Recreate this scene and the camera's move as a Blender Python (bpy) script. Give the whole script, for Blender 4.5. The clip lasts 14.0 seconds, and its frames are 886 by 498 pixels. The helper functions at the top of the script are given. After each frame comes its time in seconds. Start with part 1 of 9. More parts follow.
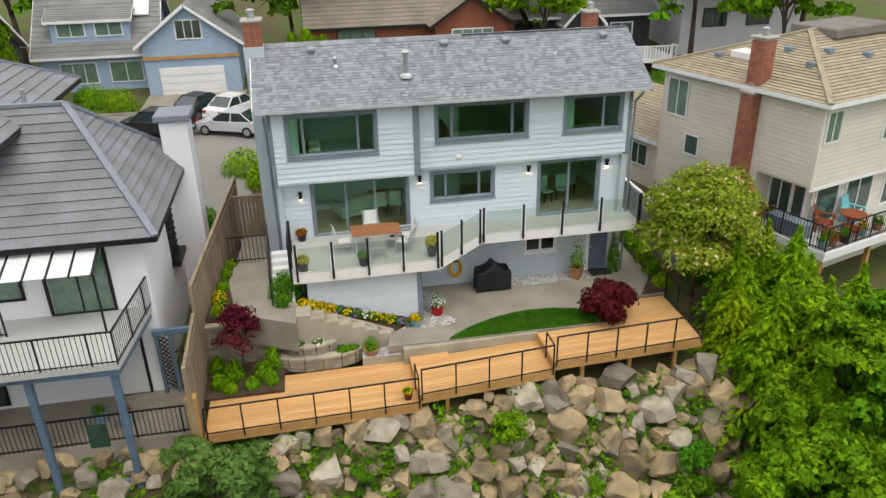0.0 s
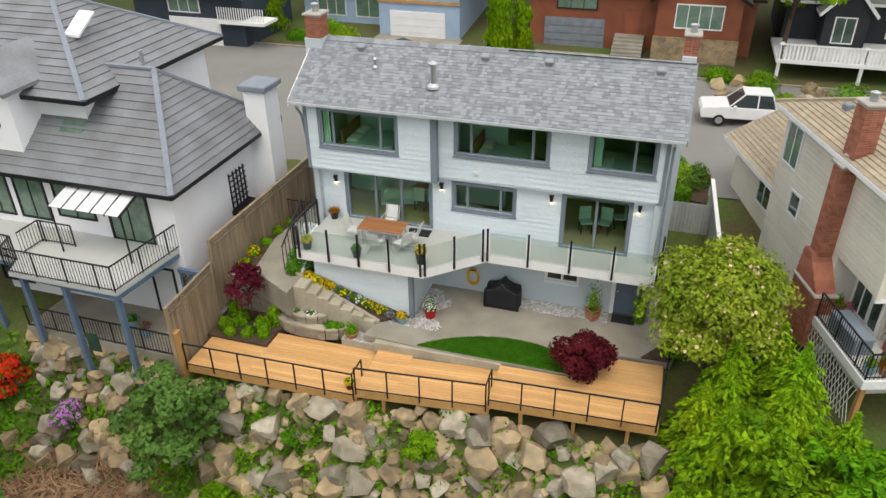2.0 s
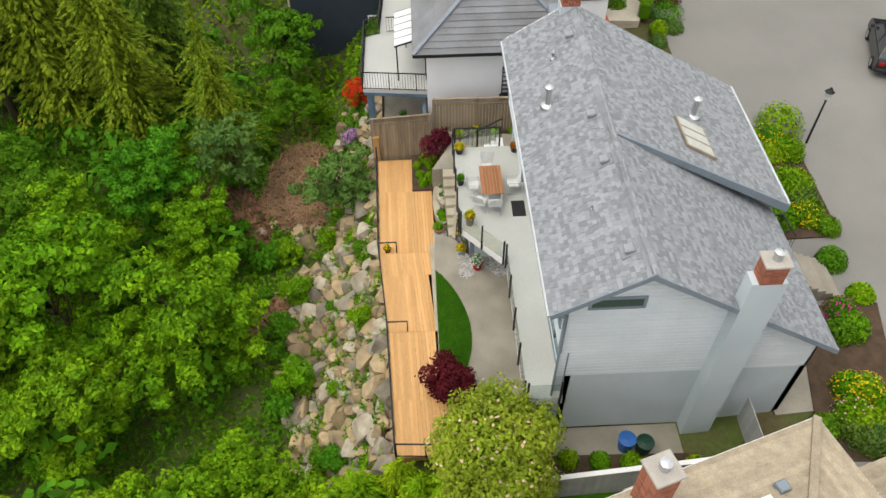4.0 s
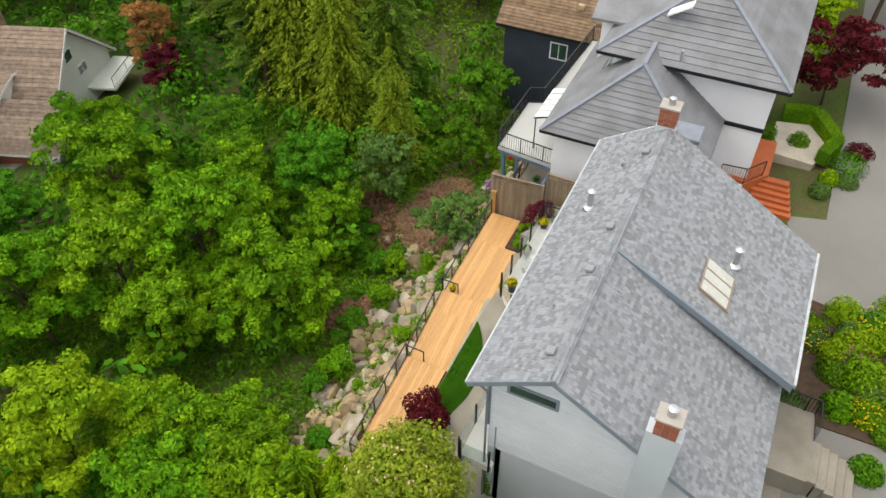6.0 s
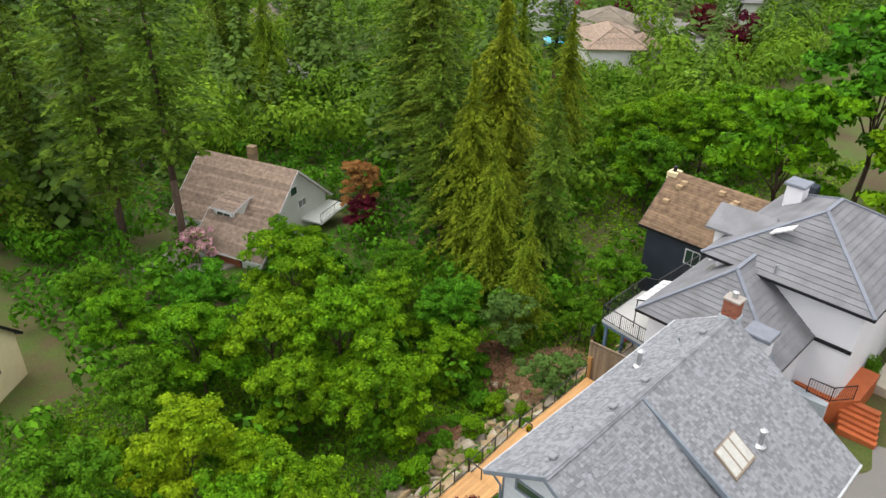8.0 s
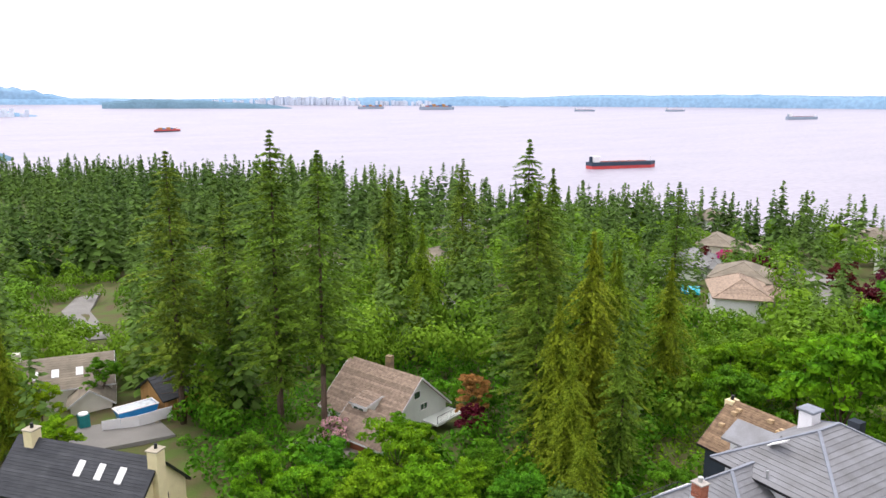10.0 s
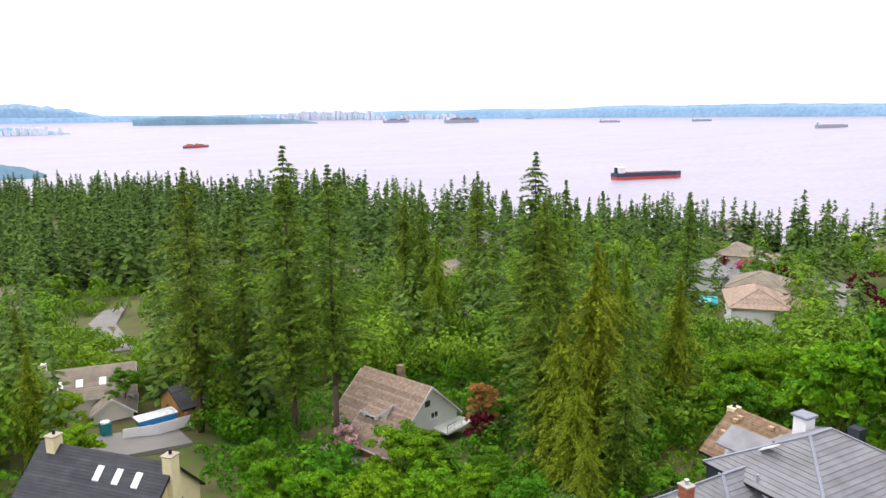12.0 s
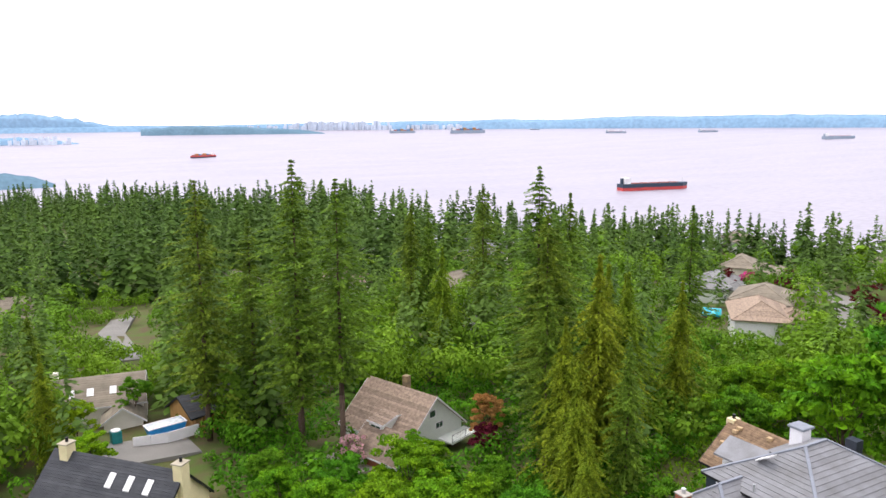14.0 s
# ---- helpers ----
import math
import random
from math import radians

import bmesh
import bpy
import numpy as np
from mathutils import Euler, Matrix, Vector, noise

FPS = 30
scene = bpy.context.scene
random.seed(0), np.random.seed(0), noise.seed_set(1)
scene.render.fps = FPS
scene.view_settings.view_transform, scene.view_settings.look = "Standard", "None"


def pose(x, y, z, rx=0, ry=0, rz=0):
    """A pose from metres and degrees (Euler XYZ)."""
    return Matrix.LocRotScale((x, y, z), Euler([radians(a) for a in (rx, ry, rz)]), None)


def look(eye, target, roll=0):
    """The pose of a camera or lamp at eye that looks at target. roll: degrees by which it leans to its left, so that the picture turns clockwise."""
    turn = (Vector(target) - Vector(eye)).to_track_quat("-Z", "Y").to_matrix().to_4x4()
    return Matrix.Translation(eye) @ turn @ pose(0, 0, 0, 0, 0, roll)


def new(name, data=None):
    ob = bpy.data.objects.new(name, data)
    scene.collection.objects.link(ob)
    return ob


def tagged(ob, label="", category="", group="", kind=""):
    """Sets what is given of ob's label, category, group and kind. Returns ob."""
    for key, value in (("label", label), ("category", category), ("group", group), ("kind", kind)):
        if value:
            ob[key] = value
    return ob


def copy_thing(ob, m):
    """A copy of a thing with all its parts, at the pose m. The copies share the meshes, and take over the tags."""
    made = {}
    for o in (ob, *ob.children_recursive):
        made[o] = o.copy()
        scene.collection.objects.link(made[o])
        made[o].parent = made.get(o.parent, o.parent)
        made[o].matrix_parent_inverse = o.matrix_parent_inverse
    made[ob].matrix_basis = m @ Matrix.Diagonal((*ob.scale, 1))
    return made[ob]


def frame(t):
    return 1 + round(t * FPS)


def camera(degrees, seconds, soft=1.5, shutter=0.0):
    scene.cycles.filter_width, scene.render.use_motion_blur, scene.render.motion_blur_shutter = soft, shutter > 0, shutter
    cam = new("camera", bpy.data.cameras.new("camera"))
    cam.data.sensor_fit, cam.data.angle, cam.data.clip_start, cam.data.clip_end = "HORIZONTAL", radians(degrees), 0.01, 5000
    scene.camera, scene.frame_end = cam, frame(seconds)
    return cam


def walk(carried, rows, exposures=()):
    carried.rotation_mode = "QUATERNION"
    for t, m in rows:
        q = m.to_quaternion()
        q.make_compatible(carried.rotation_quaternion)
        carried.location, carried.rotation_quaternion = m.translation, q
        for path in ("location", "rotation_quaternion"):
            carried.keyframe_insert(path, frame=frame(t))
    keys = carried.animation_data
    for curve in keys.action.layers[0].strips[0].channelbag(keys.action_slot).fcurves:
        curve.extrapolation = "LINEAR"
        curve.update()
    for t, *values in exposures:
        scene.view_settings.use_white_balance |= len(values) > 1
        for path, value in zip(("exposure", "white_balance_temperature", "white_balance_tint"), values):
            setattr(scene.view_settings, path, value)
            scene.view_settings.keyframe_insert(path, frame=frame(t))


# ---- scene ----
cam = camera(61.8, 14.0)
PATH = [
    (0, (1.725, -25.204, 13.595), (2.046, -23.423, 12.743), -1.2),
    (0.5, (2.437, -25.158, 13.715), (2.7, -23.371, 12.855), -1.0),
    (1, (4.206, -25.125, 14.07), (4.336, -23.336, 13.186), -0.8),
    (1.5, (7.658, -25.017, 14.869), (7.533, -23.251, 13.937), -0.7),
    (2, (12.931, -23.702, 16.513), (12.414, -22.064, 15.489), -0.6),
    (2.5, (19.019, -20.347, 18.488), (18.063, -19.001, 17.359), -0.6),
    (3, (23.7, -14.84, 20.782), (22.436, -13.967, 19.501), -0.9),
    (3.5, (25.656, -9.072, 22.955), (24.313, -8.669, 21.529), -1.0),
    (3.7, (26.024, -7.049, 23.629), (24.686, -6.801, 22.164), -0.8),
    (5.8, (26.029, 4.244, 26.626), (24.763, 3.627, 25.206), -1.0),
    (6, (25.996, 4.436, 26.623), (24.729, 3.802, 25.212), -0.9),
    (6.5, (26.021, 4.945, 26.726), (24.749, 4.262, 25.342), -0.6),
    (7, (26.37, 6.072, 26.968), (25.093, 5.274, 25.653), 0.1),
    (7.5, (27.563, 8.19, 27.424), (26.293, 7.202, 26.237), 0.9),
    (8, (28.933, 11.727, 28.139), (27.697, 10.508, 27.146), 1.0),
    (8.5, (30.117, 16.562, 29.223), (28.942, 15.128, 28.472), 0.6),
    (9, (31.736, 21.104, 30.466), (30.625, 19.531, 29.926), 0.3),
    (9.2, (32.424, 22.661, 30.994), (31.337, 21.052, 30.513), 0.2),
    (11.5, (31.04, 28.893, 31.142), (30.088, 27.175, 30.769), -0.4),
    (12, (31.168, 29.249, 31.246), (30.218, 27.527, 30.879), -0.5),
    (12.5, (31.367, 29.633, 31.424), (30.421, 27.909, 31.064), -0.5),
    (13, (31.501, 29.983, 31.572), (30.557, 28.255, 31.219), -0.5),
    (13.5, (31.898, 30.456, 31.836), (30.956, 28.726, 31.489), -0.4),
    (14, (31.824, 30.592, 31.807), (30.886, 28.859, 31.467), -0.4),
]
walk(cam, [(t, look(eye, target, roll)) for t, eye, target, roll in PATH], [(0, 0.44, 6700, 5), (2.5, 0.52, 6700, 5), (3.5, 0.56, 6750, 5), (6.5, 0.66, 6800, 6), (7.5, 0.66, 6700, 7), (8.5, 0.8, 6550, 11), (9.2, 0.86, 6500, 13), (11.5, 0.9, 6500, 13), (14, 0.9, 6500, 13)])

# ---- world and light: a bright overcast sky ----
world = bpy.data.worlds.new("world")
scene.world = world
world.use_nodes = True
wn, wl = world.node_tree.nodes, world.node_tree.links
wn.clear()
sky = wn.new("ShaderNodeTexSky")
sky.sky_type, sky.sun_disc = "NISHITA", False
sky.sun_elevation, sky.sun_rotation = radians(65), radians(161)
b_sky, b_cloud, b_add, w_out = wn.new("ShaderNodeBackground"), wn.new("ShaderNodeBackground"), wn.new("ShaderNodeAddShader"), wn.new("ShaderNodeOutputWorld")
wl.new(sky.outputs[0], b_sky.inputs[0])
b_sky.inputs[1].default_value = 0.05
w_tc, w_noise, w_ramp = wn.new("ShaderNodeTexCoord"), wn.new("ShaderNodeTexNoise"), wn.new("ShaderNodeValToRGB")
w_noise.inputs["Scale"].default_value, w_noise.inputs["Detail"].default_value = 2.2, 5
w_ramp.color_ramp.elements[0].position, w_ramp.color_ramp.elements[0].color = 0.3, (0.79, 0.758, 0.76, 1)
w_ramp.color_ramp.elements[1].position, w_ramp.color_ramp.elements[1].color = 0.65, (0.85, 0.812, 0.812, 1)
wl.new(w_tc.outputs["Generated"], w_noise.inputs["Vector"])
wl.new(w_noise.outputs["Fac"], w_ramp.inputs[0])
wl.new(w_ramp.outputs[0], b_cloud.inputs[0])
# an overcast sky is brighter overhead than at the horizon
w_sep, w_up = wn.new("ShaderNodeSeparateXYZ"), wn.new("ShaderNodeMapRange")
wl.new(w_tc.outputs["Generated"], w_sep.inputs[0])
wl.new(w_sep.outputs["Z"], w_up.inputs[0])
w_up.inputs[1].default_value, w_up.inputs[2].default_value = 0.0, 0.8
w_up.inputs[3].default_value, w_up.inputs[4].default_value = 0.76, 1.22
wl.new(w_up.outputs[0], b_cloud.inputs[1])
wl.new(b_sky.outputs[0], b_add.inputs[0])
wl.new(b_cloud.outputs[0], b_add.inputs[1])
wl.new(b_add.outputs[0], w_out.inputs[0])
sun = new("sun", bpy.data.lights.new("sun", "SUN"))
sun.data.energy, sun.data.angle, sun.data.color = 0.95, radians(40), (1.0, 0.96, 0.86)
sun.matrix_world = look((0, 0, 60), (-9, 26, 0))

# ---- materials ----
MATS = {}


def surf(name, col, col2=None, scale=3.0, fine=40.0, rough=0.7, metal=0.0, bump=0.15, rand=0.0, island=False, streak=None, spec=0.25, mix=0.5):
    """A two-scale procedural surface: broad patches between two colours, fine grain, bump, variation from piece to piece."""
    if name in MATS:
        return MATS[name]
    m = bpy.data.materials.new(name)
    m.use_nodes = True
    n, l = m.node_tree.nodes, m.node_tree.links
    bsdf = n["Principled BSDF"]
    col2 = col2 or tuple(c * 0.75 for c in col)
    tc, mp = n.new("ShaderNodeTexCoord"), n.new("ShaderNodeMapping")
    l.new(tc.outputs["Object"], mp.inputs[0])
    if streak:
        mp.inputs["Scale"].default_value = streak
    big, small = n.new("ShaderNodeTexNoise"), n.new("ShaderNodeTexNoise")
    big.inputs["Scale"].default_value, big.inputs["Detail"].default_value = scale, 4
    small.inputs["Scale"].default_value, small.inputs["Detail"].default_value = fine, 3
    l.new(mp.outputs[0], big.inputs["Vector"])
    l.new(mp.outputs[0], small.inputs["Vector"])
    r = n.new("ShaderNodeValToRGB")
    r.color_ramp.elements[0].position, r.color_ramp.elements[0].color = mix - 0.17, (*col, 1)
    r.color_ramp.elements[1].position, r.color_ramp.elements[1].color = mix + 0.2, (*col2, 1)
    l.new(big.outputs["Fac"], r.inputs[0])
    grain = n.new("ShaderNodeHueSaturation")
    gm = n.new("ShaderNodeMapRange")
    gm.inputs[1].default_value, gm.inputs[2].default_value = 0.3, 0.7
    gm.inputs[3].default_value, gm.inputs[4].default_value = 0.86, 1.14
    l.new(small.outputs["Fac"], gm.inputs[0])
    l.new(gm.outputs[0], grain.inputs["Value"])
    l.new(r.outputs[0], grain.inputs["Color"])
    out = grain.outputs[0]
    if rand:
        src = n.new("ShaderNodeNewGeometry").outputs["Random Per Island"] if island else n.new("ShaderNodeObjectInfo").outputs["Random"]
        rm, hv = n.new("ShaderNodeMapRange"), n.new("ShaderNodeHueSaturation")
        rm.inputs[3].default_value, rm.inputs[4].default_value = 1 - rand, 1 + rand
        l.new(src, rm.inputs[0])
        l.new(rm.outputs[0], hv.inputs["Value"])
        l.new(out, hv.inputs["Color"])
        out = hv.outputs[0]
    l.new(out, bsdf.inputs["Base Color"])
    bsdf.inputs["Roughness"].default_value, bsdf.inputs["Metallic"].default_value = rough, metal
    bsdf.inputs["Specular IOR Level"].default_value = spec
    if bump:
        b = n.new("ShaderNodeBump")
        b.inputs["Strength"].default_value, b.inputs["Distance"].default_value = bump, 0.02
        l.new(small.outputs["Fac"], b.inputs["Height"])
        l.new(b.outputs[0], bsdf.inputs["Normal"])
    MATS[name] = m
    return m


def leafy(name, col, col2, trans=0.3, rand=0.35, scale=0.5):
    """Foliage: colour varies from clump to clump and leaf to leaf, part of the light passes through."""
    m = bpy.data.materials.new(name)
    m.use_nodes = True
    n, l = m.node_tree.nodes, m.node_tree.links
    bsdf, outp = n["Principled BSDF"], n["Material Output"]
    tc, big, r = n.new("ShaderNodeTexCoord"), n.new("ShaderNodeTexNoise"), n.new("ShaderNodeValToRGB")
    big.inputs["Scale"].default_value, big.inputs["Detail"].default_value = scale, 3
    l.new(tc.outputs["Object"], big.inputs["Vector"])
    r.color_ramp.elements[0].position, r.color_ramp.elements[0].color = 0.35, (*col, 1)
    r.color_ramp.elements[1].position, r.color_ramp.elements[1].color = 0.65, (*col2, 1)
    l.new(big.outputs["Fac"], r.inputs[0])
    geo, rm, hv = n.new("ShaderNodeNewGeometry"), n.new("ShaderNodeMapRange"), n.new("ShaderNodeHueSaturation")
    rm.inputs[3].default_value, rm.inputs[4].default_value = 1 - rand, 1 + rand
    l.new(geo.outputs["Random Per Island"], rm.inputs[0])
    l.new(rm.outputs[0], hv.inputs["Value"])
    oi, om = n.new("ShaderNodeObjectInfo"), n.new("ShaderNodeMapRange")
    om.inputs[3].default_value, om.inputs[4].default_value = 0.485, 0.515
    l.new(oi.outputs["Random"], om.inputs[0])
    l.new(om.outputs[0], hv.inputs["Hue"])
    l.new(r.outputs[0], hv.inputs["Color"])
    l.new(hv.outputs[0], bsdf.inputs["Base Color"])
    bsdf.inputs["Roughness"].default_value, bsdf.inputs["Specular IOR Level"].default_value = 0.7, 0.08
    tr, mx = n.new("ShaderNodeBsdfTranslucent"), n.new("ShaderNodeMixShader")
    l.new(hv.outputs[0], tr.inputs[0])
    mx.inputs[0].default_value = trans
    l.new(bsdf.outputs[0], mx.inputs[1])
    l.new(tr.outputs[0], mx.inputs[2])
    l.new(mx.outputs[0], outp.inputs[0])
    return m


def glass_mat(name, tint, rough=0.02, alpha=0.0):
    """Window glass: mirrors by Fresnel, lets the rest through with a tint."""
    m = bpy.data.materials.new(name)
    m.use_nodes = True
    n, l = m.node_tree.nodes, m.node_tree.links
    n.remove(n["Principled BSDF"])
    gl, tr, mx, lw = n.new("ShaderNodeBsdfGlossy"), n.new("ShaderNodeBsdfTransparent"), n.new("ShaderNodeMixShader"), n.new("ShaderNodeLayerWeight")
    pw, fr = n.new("ShaderNodeMath"), n.new("ShaderNodeMapRange")
    lw.inputs[0].default_value = 0.5
    pw.operation = "POWER"
    pw.inputs[1].default_value = 4.5
    l.new(lw.outputs["Facing"], pw.inputs[0])
    l.new(pw.outputs[0], fr.inputs[0])
    fr.inputs[3].default_value, fr.inputs[4].default_value = 0.05, 0.9
    gl.inputs["Roughness"].default_value = rough
    tr.inputs[0].default_value = (*tint, 1)
    l.new(fr.outputs[0], mx.inputs[0])
    l.new(tr.outputs[0], mx.inputs[1])
    l.new(gl.outputs[0], mx.inputs[2])
    last = mx
    if alpha:
        df, mx2 = n.new("ShaderNodeBsdfDiffuse"), n.new("ShaderNodeMixShader")
        df.inputs[0].default_value = (0.62, 0.66, 0.66, 1)
        mx2.inputs[0].default_value = alpha
        l.new(mx.outputs[0], mx2.inputs[1])
        l.new(df.outputs[0], mx2.inputs[2])
        last = mx2
    l.new(last.outputs[0], n["Material Output"].inputs[0])
    return m


SIDING = surf("painted_siding", (0.64, 0.70, 0.74), (0.57, 0.63, 0.67), 0.8, 30, 0.55, bump=0.05, rand=0.05, streak=(0.6, 1, 2))
TRIM = surf("grey_trim_paint", (0.20, 0.235, 0.27), (0.17, 0.20, 0.235), 2, 40, 0.5, bump=0.05)
STUCCO_GREY = surf("grey_stucco", (0.50, 0.55, 0.58), (0.44, 0.49, 0.52), 0.6, 60, 0.85, bump=0.2)
BRICKW = surf("white_painted_brick", (0.66, 0.70, 0.73), (0.60, 0.64, 0.67), 1.0, 40, 0.7, bump=0.1, rand=0.03)
SHINGLE = surf("asphalt_shingle", (0.225, 0.235, 0.25), (0.235, 0.245, 0.262), 0.9, 90, 0.9, bump=0.3, rand=0.24, island=True)
SHINGLE_P = surf("asphalt_shingle_piece", (0.225, 0.235, 0.25), (0.235, 0.245, 0.262), 0.9, 90, 0.9, bump=0.3, rand=0.24)
DECKWOOD = surf("cedar_deck_board", (0.62, 0.36, 0.15), (0.54, 0.29, 0.11), 1.4, 30, 0.55, bump=0.1, rand=0.10, streak=(0.25, 3, 3))
WOOD = surf("new_cedar_timber", (0.52, 0.30, 0.11), (0.42, 0.22, 0.08), 2, 30, 0.6, bump=0.1, streak=(1, 1, 0.3))
FENCEW = surf("weathered_fence_wood", (0.31, 0.235, 0.155), (0.20, 0.15, 0.10), 1.5, 25, 0.85, bump=0.2, rand=0.15, streak=(3, 3, 0.4))
VINYL = surf("grey_deck_vinyl", (0.50, 0.50, 0.475), (0.46, 0.46, 0.44), 0.7, 30, 0.6, bump=0.05)
BLACK = surf("black_powder_coat", (0.012, 0.012, 0.014), (0.02, 0.02, 0.022), 4, 60, 0.4, bump=0.03)
GLASS = glass_mat("window_glass", (0.78, 0.92, 0.82))
RAILGLASS = glass_mat("railing_glass", (0.88, 0.92, 0.90), alpha=0.04)
INTERIOR = surf("interior_wall", (0.60, 0.60, 0.54), (0.52, 0.52, 0.47), 1, 30, 0.8, bump=0.0)
INFLOOR = surf("interior_oak_floor", (0.50, 0.34, 0.17), (0.40, 0.26, 0.125), 1.2, 30, 0.4, bump=0.02, streak=(0.4, 3, 1))
LINEN = surf("bed_linen", (0.55, 0.62, 0.60), (0.42, 0.50, 0.49), 1.5, 20, 0.8, bump=0.1)
CONCRETE = surf("patio_concrete", (0.31, 0.28, 0.23), (0.22, 0.198, 0.158), 0.8, 25, 0.85, bump=0.15, rand=0.06)
STEPSTONE = surf("cast_step_concrete", (0.42, 0.375, 0.29), (0.31, 0.275, 0.205), 1.2, 25, 0.85, bump=0.15, rand=0.05)
BLOCK = surf("retaining_block", (0.33, 0.285, 0.22), (0.23, 0.20, 0.155), 2.0, 30, 0.9, bump=0.35, rand=0.16)
ASPHALT = surf("street_asphalt", (0.225, 0.215, 0.20), (0.185, 0.178, 0.165), 0.25, 40, 0.9, bump=0.12)
ROCK = surf("quarried_granite", (0.43, 0.315, 0.175), (0.2, 0.16, 0.11), 2.2, 9, 0.95, bump=1.0, rand=0.35, spec=0.12, mix=0.47)
ROCK_GREY = surf("grey_quarried_granite", (0.37, 0.33, 0.26), (0.2, 0.165, 0.115), 2.2, 9, 0.95, bump=1.0, rand=0.4, spec=0.12, mix=0.52)
PEBBLE = surf("river_pebble", (0.52, 0.51, 0.50), (0.36, 0.35, 0.34), 3, 30, 0.7, bump=0.1, rand=0.35, island=True)
SOIL = surf("dark_soil", (0.085, 0.055, 0.035), (0.05, 0.034, 0.022), 2.5, 25, 0.95, bump=0.5)
WHITE = surf("white_paint", (0.78, 0.77, 0.77), (0.72, 0.715, 0.715), 1.2, 40, 0.6, bump=0.05)
STUCCO = surf("white_stucco", (0.86, 0.85, 0.87), (0.79, 0.78, 0.80), 0.5, 60, 0.9, bump=0.15)
BRICK = surf("red_brick", (0.34, 0.125, 0.075), (0.25, 0.085, 0.055), 3, 30, 0.85, bump=0.2, rand=0.22)
BRICK_I = surf("red_brick_joined", (0.36, 0.14, 0.085), (0.27, 0.10, 0.065), 3, 30, 0.85, bump=0.2, rand=0.22, island=True)
MORTAR = surf("mortar", (0.40, 0.37, 0.33), (0.33, 0.30, 0.27), 3, 40, 0.9, bump=0.1)
METAL = surf("galvanised_metal", (0.55, 0.56, 0.57), (0.45, 0.46, 0.47), 4, 40, 0.35, metal=0.8, bump=0.03)
LAWN = surf("mown_lawn", (0.05, 0.15, 0.008), (0.032, 0.10, 0.006), 1.6, 60, 1.0, bump=0.8, spec=0.0)

G_DECID = leafy("leaves_bright_green", (0.155, 0.31, 0.006), (0.07, 0.185, 0.005), 0.24, 0.48)
G_YELLOW = leafy("leaves_yellow_green", (0.235, 0.37, 0.008), (0.125, 0.265, 0.006), 0.24, 0.45)
G_OLIVE = leafy("leaves_olive_green", (0.31, 0.36, 0.03), (0.2, 0.27, 0.02), 0.3)
G_MID = leafy("leaves_mid_green", (0.10, 0.24, 0.009), (0.05, 0.15, 0.006), 0.2, 0.48)
G_CON = leafy("conifer_needles", (0.155, 0.245, 0.022), (0.085, 0.155, 0.016), 0.25, 0.4)
G_CONL = leafy("conifer_needles_light", (0.20, 0.265, 0.014), (0.115, 0.18, 0.01), 0.25, 0.4)
G_BLUE = leafy("pine_needles_grey_green", (0.115, 0.2, 0.04), (0.07, 0.14, 0.026), 0.2, 0.3)
G_RED = leafy("maple_leaves_dark_red", (0.115, 0.012, 0.022), (0.06, 0.007, 0.013), 0.25, 0.4)
G_GOLD = leafy("leaves_orange_bronze", (0.46, 0.22, 0.075), (0.30, 0.13, 0.045), 0.3)
F_PINK = leafy("petals_pale_pink", (0.75, 0.45, 0.50), (0.62, 0.33, 0.42), 0.3, 0.2)
F_CREAM = leafy("petals_cream_pink", (0.72, 0.52, 0.36), (0.62, 0.40, 0.28), 0.3, 0.2)
F_RED = leafy("petals_scarlet", (0.72, 0.015, 0.012), (0.55, 0.01, 0.012), 0.3, 0.2)
F_MAG = leafy("petals_magenta", (0.62, 0.04, 0.22), (0.50, 0.03, 0.20), 0.3, 0.2)
F_YEL = leafy("petals_yellow", (0.80, 0.55, 0.015), (0.70, 0.42, 0.01), 0.3, 0.2)
F_VIO = leafy("petals_violet", (0.33, 0.16, 0.52), (0.24, 0.11, 0.42), 0.3, 0.2)
F_WHITE = leafy("petals_white", (0.80, 0.80, 0.76), (0.70, 0.72, 0.66), 0.3, 0.15)
BARK = surf("tree_bark", (0.115, 0.078, 0.055), (0.065, 0.045, 0.033), 2, 14, 0.95, bump=0.6, streak=(3, 3, 0.5))


